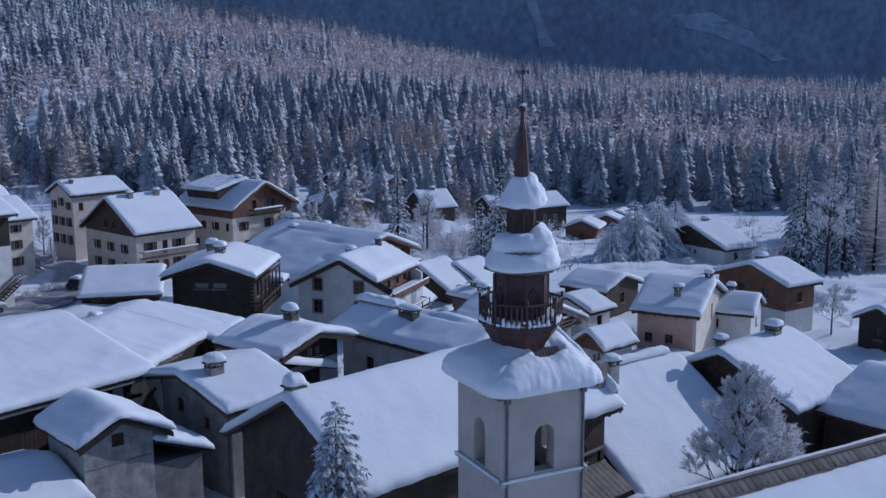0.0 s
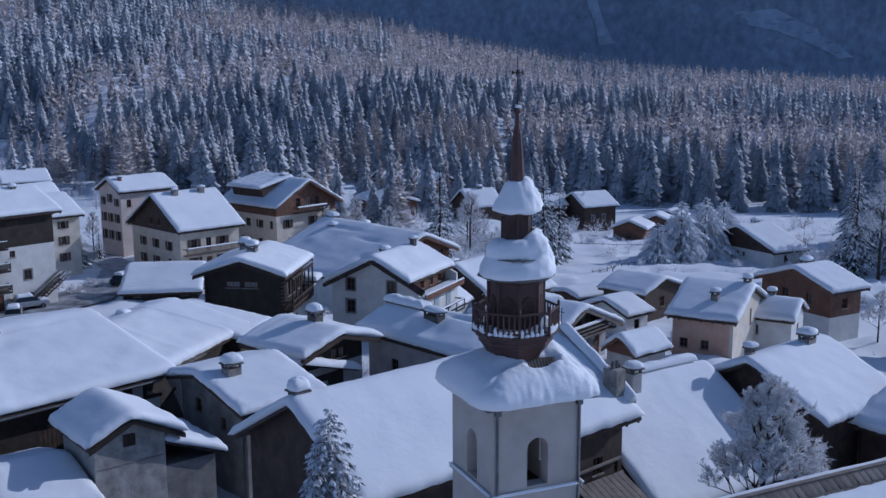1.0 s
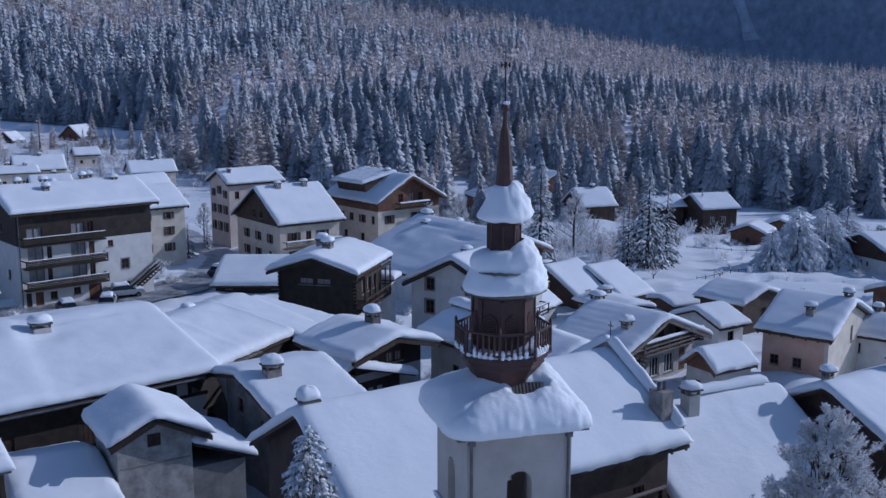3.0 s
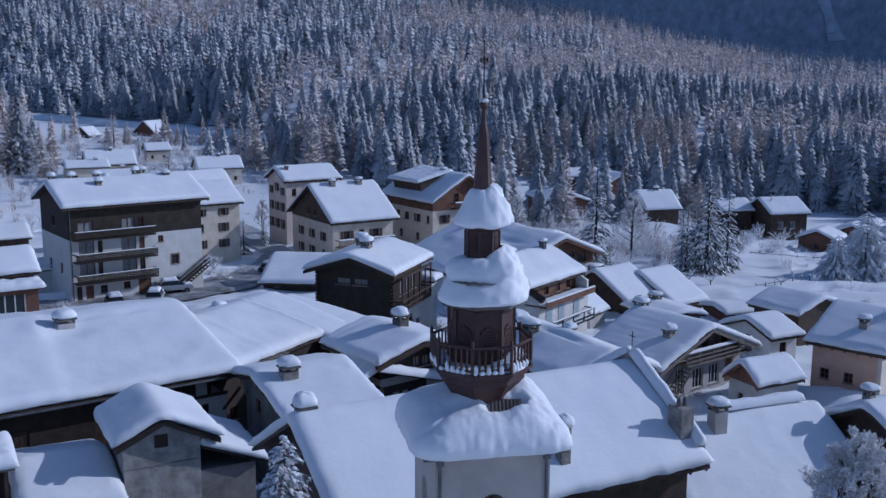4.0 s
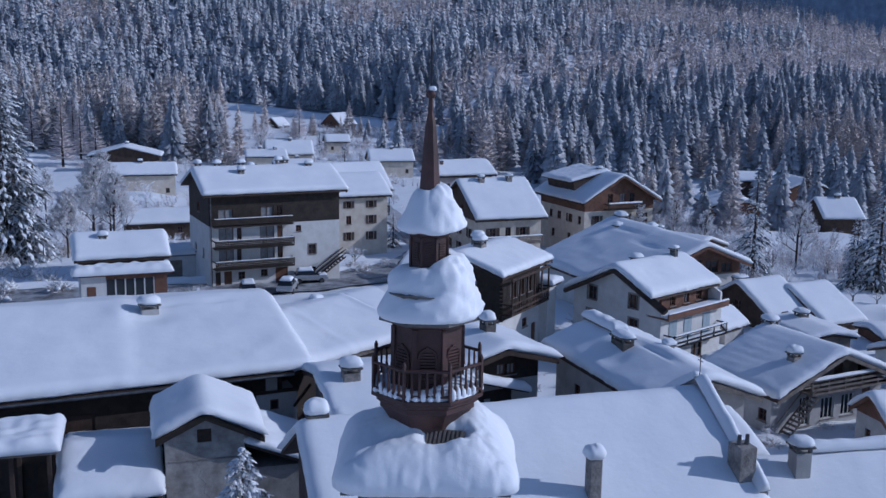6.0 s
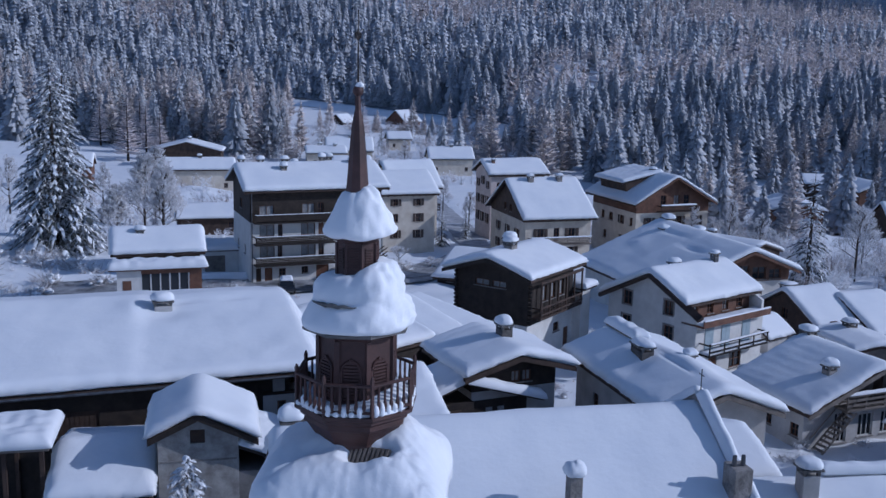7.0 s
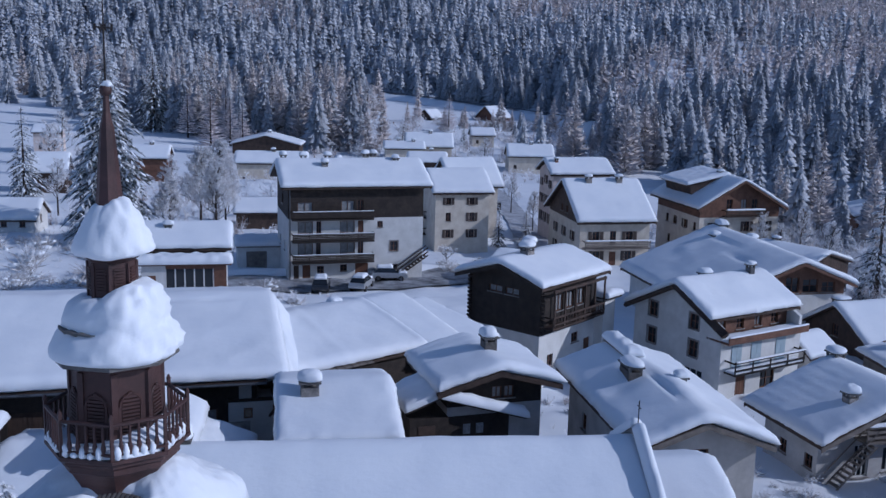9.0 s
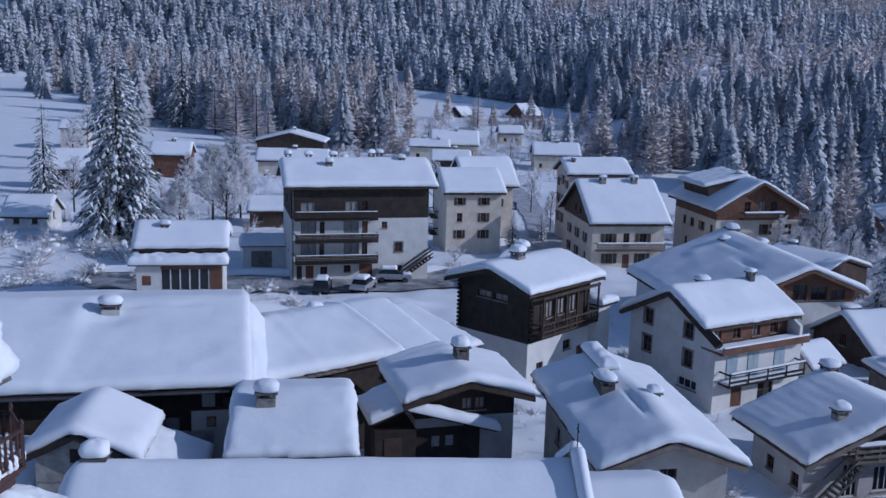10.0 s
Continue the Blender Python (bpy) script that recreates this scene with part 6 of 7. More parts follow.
f12.chimney(2.4, -0.6, 0.8, 0.7, 0.6, STONE, 0.45)
f13 = House('house', 'low house with a snowy roof beside the lane', -78.0, 205.0, 26.0, 4.2, 4.6, 2.4, 4.6, round(ground_z(-78.0, 205.0), 2), 'house', snow=0.5, eave=0.5, verge=0.4)
f13.shell(PLASTER, WOOD_DARK, 2.2, {"R": [(2.0, 0.8, 0.9, 1.0), (6.0, 0.8, 0.9, 1.0)]})
f13.chimney(1.0, 0.3, 0.8, 0.7, 0.6, STONE, 0.45)
hut1 = House('hut', 'tiny hut on the snowy slope', -131.84, 336.71, 73.31, 3.6, 3.6, 2.85, 6.2, round(ground_z(-131.84, 336.71), 2), 'hut', snow=0.5, eave=0.5, verge=0.4)
hut1.shell(WOOD_DARK, None, None, {"R": [(1.6, 1.0, 0.8, 1.0), (hut1.bw * 2 - 1.6, 1.0, 0.8, 1.0)], "F": [(hut1.al, 1.2, 0.8, 1.1)], "B": [(hut1.al, 1.2, 0.8, 1.1)]})
hut2 = House('hut', 'brown timber hut below the road bank', -114.26, 357.19, 66.79, 5.2, 5.0, 2.6, 7.3, round(ground_z(-114.26, 357.19), 2), 'hut', snow=0.5, eave=0.5, verge=0.4)
hut2.shell(WOOD_BROWN, None, None, {"R": [(1.6, 1.0, 0.8, 1.0), (hut2.bw * 2 - 1.6, 1.0, 0.8, 1.0)], "F": [(hut2.al, 1.2, 0.8, 1.1)], "B": [(hut2.al, 1.2, 0.8, 1.1)]})
f11 = House('house', 'low house behind the apartment block', -70.0, 121.0, 31.82, 4.0, 5.2, 3.0, 4.9, round(ground_z(-68.77, 117.98), 2), 'house', snow=0.5, eave=0.5, verge=0.4)
f11.shell(WOOD_DARK, None, None, {"R": [(1.6, 1.0, 0.8, 1.0), (f11.bw * 2 - 1.6, 1.0, 0.8, 1.0)], "F": [(f11.al, 1.2, 0.8, 1.1)], "B": [(f11.al, 1.2, 0.8, 1.1)]})
r1 = House('shed', 'low snow-buried shed with a stone chimney', 16.6, 81.6, 40.0, 5.4, 3.0, 3.7, 7.1, round(ground_z(19.53, 78.99), 2), 'shed', snow=0.5, eave=0.5, verge=0.4)
r1.shell(WOOD_DARK, None, None, {"R": [(1.6, 1.0, 0.8, 1.0), (r1.bw * 2 - 1.6, 1.0, 0.8, 1.0)], "F": [(r1.al, 1.2, 0.8, 1.1)], "B": [(r1.al, 1.2, 0.8, 1.1)]})
r3 = House('barn', 'weathered barn with bluish shaded snow', 32.9, 68.61, -56.96, 3.73, 3.04, 5.76, 7.32, round(ground_z(32.90, 68.61), 2), 'barn', snow=0.5, eave=0.5, verge=0.4, marks=(('ripple', 0, 0, 0.8, 0, 0.04),))
r3.shell(WOOD_DARK, None, None, {"R": [(1.6, 1.0, 0.8, 1.0), (r3.bw * 2 - 1.6, 1.0, 0.8, 1.0)], "F": [(r3.al, 1.2, 0.8, 1.1)], "B": [(r3.al, 1.2, 0.8, 1.1)]})
r4 = House('shed', 'small cream shed under a snow roof', 26.92, 60.52, 28.8, 3.18, 2.0, 5.49, 6.94, round(ground_z(26.92, 60.52), 2), 'shed', snow=0.5, eave=0.5, verge=0.4)
r4.shell(PLASTER, None, None, {"R": [(1.6, 1.0, 0.8, 1.0), (r4.bw * 2 - 1.6, 1.0, 0.8, 1.0)], "F": [(r4.al, 1.2, 0.8, 1.1)], "B": [(r4.al, 1.2, 0.8, 1.1)]})
low1 = House('shed', 'low shed almost buried under lumpy snow', 20.4, 71.6, -62.0, 2.6, 3.4, 4.5, 5.2, round(ground_z(20.4, 71.6), 2), 'shed', snow=0.5, eave=0.4, verge=0.4)
low1.shell(WOOD_GREY)
low1.chimney(-1.6, 0.2, 1.1, 0.9, 0.6, STONE, 0.4)
low2 = House('shed', 'small brown-walled shed under a flat slab of snow', 28.2, 75.0, 20.0, 2.5, 2.3, 3.9, 4.6, round(ground_z(28.2, 75.0), 2), 'shed', snow=0.5, eave=0.3, verge=0.3)
low2.shell(WOOD_BROWN)
low3 = House('shed', 'low shed with snow sliding off its roof', 21.6, 83.2, 38.0, 5.4, 2.8, 3.5, 6.6, round(ground_z(23.6, 82.5), 2), 'shed', snow=0.5, eave=0.4, verge=0.3)
low3.shell(WOOD_DARK)
er = House('barn', 'open timber barn on posts under heavy snow', 32.06, 15.7, -66.92, 4.92, 5.0, 8.29, 10.65, round(ground_z(32.06, 15.70), 2), 'barn', snow=0.5, eave=0.5, verge=0.4)
er.shell(WOOD_DARK, None, None, {"R": [(1.6, 1.0, 0.8, 1.0), (er.bw * 2 - 1.6, 1.0, 0.8, 1.0)], "F": [(er.al, 1.2, 0.8, 1.1)], "B": [(er.al, 1.2, 0.8, 1.1)]})
er2 = House('barn', 'dark barn at the edge of the village', 53.2, 45.2, 16.16, 2.62, 3.99, 6.15, 7.77, round(ground_z(48.38, 45.92), 2), 'barn', snow=0.5, eave=0.5, verge=0.4)
er2.shell(WOOD_BLACK, None, None, {"R": [(1.6, 1.0, 0.8, 1.0), (er2.bw * 2 - 1.6, 1.0, 0.8, 1.0)], "F": [(er2.al, 1.2, 0.8, 1.1)], "B": [(er2.al, 1.2, 0.8, 1.1)]})
lr = House('shed', 'low wide shed behind the black barn, its snow rippled', -18.6, 95.6, -3.0, 7.4, 4.7, 3.3, 5.6, round(ground_z(-18.6, 95.6), 2), 'shed', snow=0.5, eave=0.5, verge=0.4, cut=(5.6, 0.0), marks=(('ripple', 0, 0, 0.9, 0, 0.06),))
lr.shell(WOOD_BLACK, None, None, {"R": [(1.6, 1.0, 0.8, 1.0), (lr.bw * 2 - 1.6, 1.0, 0.8, 1.0)], "F": [(lr.al, 1.2, 0.8, 1.1)], "B": [(lr.al, 1.2, 0.8, 1.1)]})
fm.chimney(0.4, -0.3, 0.8, 0.7, 0.5, STONE, 0.45)
fm3.chimney(0.4, -0.3, 0.8, 0.7, 0.5, STONE, 0.45)
f1.chimney(0.4, -0.3, 0.8, 0.7, 0.5, STONE, 0.45)
f2.chimney(0.4, -0.3, 0.8, 0.7, 0.5, STONE, 0.45)
f5.chimney(0.4, -0.3, 0.8, 0.7, 0.5, STONE, 0.45)
f8.chimney(0.4, -0.3, 0.8, 0.7, 0.5, STONE, 0.45)
f10.chimney(0.4, -0.3, 0.8, 0.7, 0.5, STONE, 0.45)
r1.chimney(-0.9, 1.6, 1.4, 0.9, 0.75, STONE_DARK, 0.25)
cab2.chimney(0.4, -0.3, 0.8, 0.7, 0.5, STONE, 0.45)

for hx, hy, hyaw, hz in ((75.0, 163.0, 60, 0.3), (62.0, 144.0, 55, -0.4), (82.0, 172.0, 50, 0.0)):
    ht = House("hut", "small brown hut half buried in snow", hx, hy, hyaw, 3.4, 3.2, ground_z(hx, hy) + 2.3, ground_z(hx, hy) + 4.0, round(ground_z(hx, hy), 2), "hut", snow=0.5, eave=0.4, verge=0.4, group="huts by the forest")
    ht.shell(WOOD_BROWN, None, None, {"F": [(ht.al, 0.6, 0.8, 1.0)]})
# tiled roof close to the tower, bare along its ridge
tr = House("tiled_house", "house with a shingled roof bare of snow along its ridge", 17.0, 5.9, 14.9, 4.2, 9.3, 8.4, 11.25, round(ground_z(17, 6), 2), "house", snow=0.05, eave=0.5, verge=0.4, boards=SLATE)
tr.shell(PLASTER_GREY)
bpy.data.objects.remove(tr.snow)
tr.snow = tr.blanket(-9.3, 9.3, -4.2, -0.95, 0.4)
tr.blanket(-9.3, 9.3, 1.6, 4.2, 0.4)
part("ridge_board", box((-9.35, -0.12, tr.zr - 0.02), (9.35, 0.12, tr.zr + 0.12)), WOOD_GREY, tr.root)
tile = bmesh.new()
add_box(tile, (-0.19, -0.62, -0.02), (0.19, 0.0, 0.05))
tile_mesh = bpy.data.meshes.new("shingle")
tile.to_mesh(tile_mesh)
tile.free()
tile_mesh.materials.append(surface("shingle_wood", (0.07, 0.062, 0.055), (0.19, 0.17, 0.15), 2.0, 14, 0.85, vary=0.35))
for row in range(2):
    for i in range(46):
        o = new("shingle", tile_mesh)
        o.parent = tr.root
        y = -0.14 - 0.5 * row
        o.matrix_local = Matrix.Translation((-9.1 + 0.4 * i + 0.2 * row, y, tr.top(y) + 0.06 + 0.03 * (1 - row))) @ Matrix.Rotation(math.atan(tr.slope) + radians(4 * random.random()), 4, "X") @ Matrix.Rotation(radians(random.uniform(-3, 3)), 4, "Z")
# the narrow roof running from the lane barn towards the black barn
ls = House("lean_to", "long narrow lean-to roof sliding down from the lane barn", -14.5, 49.4, 69, 7.2, 1.75, 9.0, 10.5, round(ground_z(-10, 53), 2), "lean-to", snow=0.5, eave=0.3, verge=0.15, cut=(6.8, 0.0))
ls.shell(WOOD_DARK)

# ---- trees ----


def conifer(rng, height, tiers, arms, width, droop=0.35, gap=0.12, fold=0.35, slim=1.0, plain=False):
    """Vertices and triangles of one spruce: drooping boughs in uneven whorls up a tapered trunk."""
    v, f = [], []
    for k in range(5):
        a = k * 2 * math.pi / 5
        v.append((math.cos(a) * height * 0.014, math.sin(a) * height * 0.014, 0))
    v.append((0, 0, height * 0.97))
    f += [(k, (k + 1) % 5, 5) for k in range(5)]
    for t in range(tiers):
        q = t / max(1, tiers - 1)
        z = height * (gap + (0.97 - gap) * q ** 0.92)
        reach = width * (1 - q) ** 0.85 * (0.9 + 0.2 * rng.random()) + 0.03 * height * (1 - q) + 0.012 * height
        n = max(4, int(arms * (1 - 0.45 * q)))
        turn = rng.random() * 6.28
        for k in range(n):
            a = turn + (k + 0.5 * (rng.random() - 0.5)) * 2 * math.pi / n
            r = reach * (0.7 + 0.5 * rng.random())
            zz = min(z + height * 0.9 / tiers * (rng.random() - 0.5), height * 0.98)
            w = r * slim * (0.36 + 0.14 * rng.random())
            dr = droop * r * (0.75 + 0.5 * rng.random())
            c, s = math.cos(a), math.sin(a)
            b = len(v)
            v.append((0, 0, zz + 0.06 * r))
            v.append((c * r * 0.6 - s * w * 0.5, s * r * 0.6 + c * w * 0.5, zz - dr * 0.75 - fold * w))
            v.append((c * r, s * r, zz - dr))
            v.append((c * r * 0.6 + s * w * 0.5, s * r * 0.6 - c * w * 0.5, zz - dr * 0.75 - fold * w))
            if plain:
                f += [(b, b + 1, b + 2), (b, b + 2, b + 3)]
                continue
            v.append((c * r * 0.62, s * r * 0.62, zz - dr * 0.35))
            f += [(b, b + 1, b + 4), (b + 1, b + 2, b + 4), (b + 2, b + 3, b + 4), (b + 3, b, b + 4)]
    return np.array(v, np.float32), np.array(f, np.int32)


def scatter(name, spots, templates, material, label, category):
    """All trees of one far wood in one mesh. spots: x, y, z, scale, turn, template."""
    vs, fs, base = [], [], 0
    for x, y, z, s, turn, k in spots:
        tv, tf = templates[k]
        c, n = math.cos(turn), math.sin(turn)
        out = np.empty_like(tv)
        out[:, 0] = x + s * (c * tv[:, 0] - n * tv[:, 1])
        out[:, 1] = y + s * (n * tv[:, 0] + c * tv[:, 1])
        out[:, 2] = z + s * tv[:, 2]
        vs.append(out)
        fs.append(tf + base)
        base += len(tv)
    V, F = np.concatenate(vs), np.concatenate(fs)
    me = bpy.data.meshes.new(name)
    me.vertices.add(len(V))
    me.vertices.foreach_set("co", V.ravel())
    me.loops.add(F.size)
    me.loops.foreach_set("vertex_index", F.ravel())
    me.polygons.add(len(F))
    me.polygons.foreach_set("loop_start", np.arange(0, F.size, 3, dtype=np.int32))
    me.update(calc_edges=True)
    me.materials.append(material)
    return tagged(new(name, me), label, category, "", "stuff")



# ---- trees in and round the village ----


def spruce(x, y, h, width=0.2, label="tall spruce laden with snow", seed=0, fine=1.0, z=None, needles=NEEDLES):
    """A spruce: whorls of drooping boughs, each a spine with hanging side twigs and fingers of snow along it."""
    r = random.Random(seed + int(x * 10))
    root = thing("spruce_tree", pose(x, y, (ground_z(x, y) if z is None else z) - 0.2), label, "spruce")
    part("trunk", rod((0, 0, 0), (0, 0, h * 0.95), 0.018 * h + 0.05, 0.02, 8), BARK, root)
    v, f, pv, pf = [], [], [], []
    tiers, twigs = int(13 + h * 0.62 * fine), int(5 + 3 * fine)
    for t in range(tiers):
        q = t / (tiers - 1)
        reach = width * h * (0.94 * (1 - q) ** 0.70 + 0.04) * r.uniform(0.88, 1.1)
        arms = max(4, int((7 + 4 * fine) * (1 - 0.5 * q)))
        turn = r.random() * 6.28
        for k in range(arms):
            a = turn + (k + r.uniform(-0.3, 0.3)) * 2 * math.pi / arms
            L = reach * r.uniform(0.72, 1.18)
            zz = min(h * (0.06 + 0.93 * q ** 0.93) + h / tiers * r.uniform(-0.5, 0.5), h * 0.99)
            out, side = Vector((math.cos(a), math.sin(a), 0)), Vector((-math.sin(a), math.cos(a), 0))
            dr = L * r.uniform(0.30, 0.55) * (1.25 - 0.9 * q)

            def spine(u):
                return Vector((0, 0, zz)) + out * L * u + Vector((0, 0, 0.06 * L * math.sin(3.0 * u) - dr * u * u))
            w = 0.05 * L + 0.02
            i = len(v)
            p0, p1, p2 = spine(0.05), spine(0.6), spine(1.0)
            v += [p0, p1 + side * w - Vector((0, 0, w)), p2, p1 - side * w - Vector((0, 0, w)), p1 + Vector((0, 0, 0.4 * w))]
            f += [(i, i + 1, i + 4), (i + 1, i + 2, i + 4), (i + 2, i + 3, i + 4), (i + 3, i, i + 4)]
            for m in range(twigs):
                u = 0.22 + 0.74 * (m + r.random()) / twigs
                p = spine(u)
                sg = 1 if m % 2 else -1
                tl = L * (0.40 - 0.26 * u) * r.uniform(0.8, 1.4) + 0.05
                e = p + (side * sg * r.uniform(0.5, 1.0) + out * r.uniform(0.3, 0.8)).normalized() * tl - Vector((0, 0, tl * r.uniform(0.25, 0.85)))
                ww = out * (0.035 * L + 0.025) * r.uniform(0.8, 1.3)
                i = len(v)
                v += [p - ww, p + ww + Vector((0, 0, 0.02 * L)), e]
                f.append((i, i + 1, i + 2))
            for m in range(2 if L < 1.3 else 4):
                if r.random() < 0.18:
                    continue
                u = r.uniform(0.35, 0.95)
                p, ax = spine(u), (spine(min(u + 0.1, 1.05)) - spine(u - 0.1)).normalized()
                ln, W, T = 0.07 + 0.10 * L * r.uniform(0.6, 1.5), 0.04 + 0.04 * L * r.uniform(0.7, 1.4), 0.03 + 0.03 * L
                sd = side * r.uniform(-0.16, 0.16) * L * (1.1 - u)
                p = p + sd - Vector((0, 0, 0.5 * sd.length))
                ax = (ax + sd.normalized() * 0.4 * r.random()).normalized()
                i = len(pv)
                up = Vector((0, 0, T))
                pv += [p - ax * ln, p + side * W, p + ax * ln - up * 0.6, p - side * W, p - ax * ln * 0.4 + up, p + ax * ln * 0.5 + up * 0.8]
                pf += [(i, i + 4, i + 1), (i + 1, i + 4, i + 5), (i + 1, i + 5, i + 2), (i + 2, i + 5, i + 3), (i + 3, i + 5, i + 4), (i + 3, i + 4, i)]
    link_mesh("crown", v, f, needles, root, "drooping boughs with snow on their upper sides")
    tagged(link_mesh("bough_snow", pv, pf, SNOW, root, "fingers of fresh snow along the boughs", True), kind="stuff")
    return root


def twig_tree(x, y, h, spread=0.55, label="bare tree furred with white frost", seed=0, depth=5, flakes=10, z=None, category="tree", leader=0):
    """A bare broadleaf: forking limbs and a crown of fine frosted twigs."""
    r = random.Random(seed + int(x * 7))
    root = thing("frosted_tree", pose(x, y, (ground_z(x, y) if z is None else z) - 0.15), label, category)
    wv, wf, tv, tf = [], [], [], []

    def tube(V, F, p, q, r0, r1, n):
        d = (q - p).normalized()
        a = d.orthogonal().normalized()
        b = d.cross(a)
        k = len(V)
        for c, rr in ((p, r0), (q, r1)):
            for i in range(n):
                t = 2 * math.pi * i / n
                V.append(c + (a * math.cos(t) + b * math.sin(t)) * rr)
        for i in range(n):
            j = (i + 1) % n
            F.append((k + i, k + j, k + n + j, k + n + i))

    def grow(p, d, length, rad, lev):
        bend = Vector((r.uniform(-1, 1), r.uniform(-1, 1), r.uniform(-0.2, 0.6))) * 0.25
        m = p + d * length * 0.5
        q = m + (d + bend).normalized() * length * 0.5
        V, F = (wv, wf) if lev > 1 else (tv, tf)
        n = 6 if lev >= depth - 1 else 3
        tube(V, F, p, m, rad, rad * 0.85, n)
        tube(V, F, m, q, rad * 0.85, rad * 0.68, n)
        if lev <= 1:
            for k in range(flakes):
                s = p.lerp(q, r.random())
                e = s + Vector((r.uniform(-1, 1), r.uniform(-1, 1), r.uniform(-0.3, 0.9))).normalized() * length * r.uniform(0.3, 0.7)
                w = Vector((r.uniform(-1, 1), r.uniform(-1, 1), r.uniform(-1, 1))).normalized() * (0.005 * h ** 0.5 + 0.008)
                i = len(tv)
                tv.extend([s - w, s + w, e])
                tf.append((i, i + 1, i + 2))
        if lev == 0:
            return
        for k in range(3 if lev > 1 else 4):
            a = Vector((r.uniform(-1, 1), r.uniform(-1, 1), r.uniform(-0.25, 0.75))).normalized()
            grow(p.lerp(q, r.uniform(0.55, 1.0)), (d * (1 - spread) + a * spread + Vector((0, 0, 0.12))).normalized(), length * r.uniform(0.6, 0.82), rad * 0.6, lev - 1)

    if leader:
        # a straight stem with limbs shortening towards the top
        tube(wv, wf, Vector((0, 0, 0)), Vector((0, 0, h * 0.5)), 0.016 * h, 0.011 * h, 8)
        tube(wv, wf, Vector((0, 0, h * 0.5)), Vector((0.03 * h, 0, h * 0.84)), 0.011 * h, 0.004 * h, 6)
        for k in range(leader):
            q = k / (leader - 1)
            a = k * 2.4 + r.random()
            up = 0.55 + 0.9 * q
            grow(Vector((0.03 * h * q, 0, h * (0.26 + 0.56 * q))), Vector((math.cos(a), math.sin(a), up)).normalized(), h * (0.175 - 0.10 * q), 0.006 * h, depth - 2)
        link_mesh("trunk", wv, wf, BARK, root)
        link_mesh("crown", tv, tf, TWIGS, root, "fine frosted twigs")
        return root
    trunk = h * 0.27
    tube(wv, wf, Vector((0, 0, 0)), Vector((0, 0, trunk)), 0.022 * h + 0.03, 0.017 * h + 0.02, 8)
    for k in range(4):
        a = k * 1.57 + r.random()
        grow(Vector((0, 0, trunk * r.uniform(0.7, 1.0))), Vector((math.cos(a) * spread * 1.3, math.sin(a) * spread * 1.3, 0.9)).normalized(), h * 0.27, 0.013 * h + 0.01, depth - 1)
    link_mesh("trunk", wv, wf, BARK, root)
    link_mesh("crown", tv, tf, TWIGS, root, "fine frosted twigs")
    return root


def shrub(x, y, s, seed=0, label="low shrub bowed under clots of snow"):
    r = random.Random(seed + int(x * 13 + y))
    root = thing("snowy_shrub", pose(x, y, ground_z(x, y) - 0.1), label, "shrub")
    v, f = [], []
    for k in range(70):
        a, e = r.random() * 6.28, r.uniform(0.25, 1.4)
        d = Vector((math.cos(a) * math.cos(e), math.sin(a) * math.cos(e), math.sin(e))) * s * r.uniform(0.6, 1.25)
        w = Vector((-math.sin(a), math.cos(a), 0.3)) * (0.012 * s + 0.012)
        o = Vector((r.uniform(-0.3, 0.3) * s, r.uniform(-0.3, 0.3) * s, 0))
        i = len(v)
        v += [o - w, o + w, o + d, o + d * 0.5 + Vector((0, 0, 0.05 * s))]
        f += [(i, i + 1, i + 2), (i, i + 3, i + 2)]
        for q in (0.5, 0.7, 0.85):
            p = o + d * q
            t = p + Vector((r.uniform(-1, 1), r.uniform(-1, 1), r.uniform(-0.2, 0.9))) * 0.28 * s
            i = len(v)
            v += [p - w * 0.8, p + w * 0.8, t]
            f.append((i, i + 1, i + 2))
    tagged(link_mesh("crown", v, f, TWIGS, root), kind="stuff")
    bm = bmesh.new()
    for k in range(9):
        a, q = r.random() * 6.28, r.random() ** 0.6
        ret = bmesh.ops.create_icosphere(bm, subdivisions=1, radius=1)
        c = Vector((math.cos(a) * q * s * 0.7, math.sin(a) * q * s * 0.7, s * (0.7 - 0.4 * q) * r.uniform(0.5, 1.1)))
        m = Matrix.Translation(c) @ Matrix.Rotation(r.random() * 3, 4, "Z") @ Matrix.Diagonal((s * r.uniform(0.12, 0.30), s * r.uniform(0.08, 0.18), s * r.uniform(0.05, 0.12), 1))
        bmesh.ops.transform(bm, matrix=m, verts=ret["verts"])
    for vv in bm.verts:
        vv.co += Vector((wob(vv.co.x, vv.co.y, vv.co.z, 3), wob(vv.co.y, vv.co.z, vv.co.x, 3), 0)) * 0.12 * s
    tagged(part("snow_clot", bm, SNOW, root, "", True), kind="stuff")
    return root


for i, (x, y, h) in enumerate(((54.5, 106.5, 9.0), (59.5, 109, 9.5), (64.0, 112, 8.5), (50, 104.5, 6.0))):
    spruce(x, y, h, 0.6, "wide low conifer bowed under snow", 300 + i, 1.5, needles=NEEDLES_LADEN)
twig_tree(-32.4, 102.6, 3.6, 0.6, "small round tree heavy with snow by the stair", 8, 4, 10)
# near the church
spruce(-6.5, 3.0, 12.7, 0.23, "young spruce with frost-whitened boughs beside the church", 3, 3.2)
twig_tree(15.6, 10.5, 10.4, 0.45, "broad bare tree thick with white frost beside the church", 5, 6, 15, leader=26)
# beside and behind the chalets
spruce(-75.0, 90.0, 26.5, 0.25, "tall dark spruce hung with heavy snow", 7, 1.5)
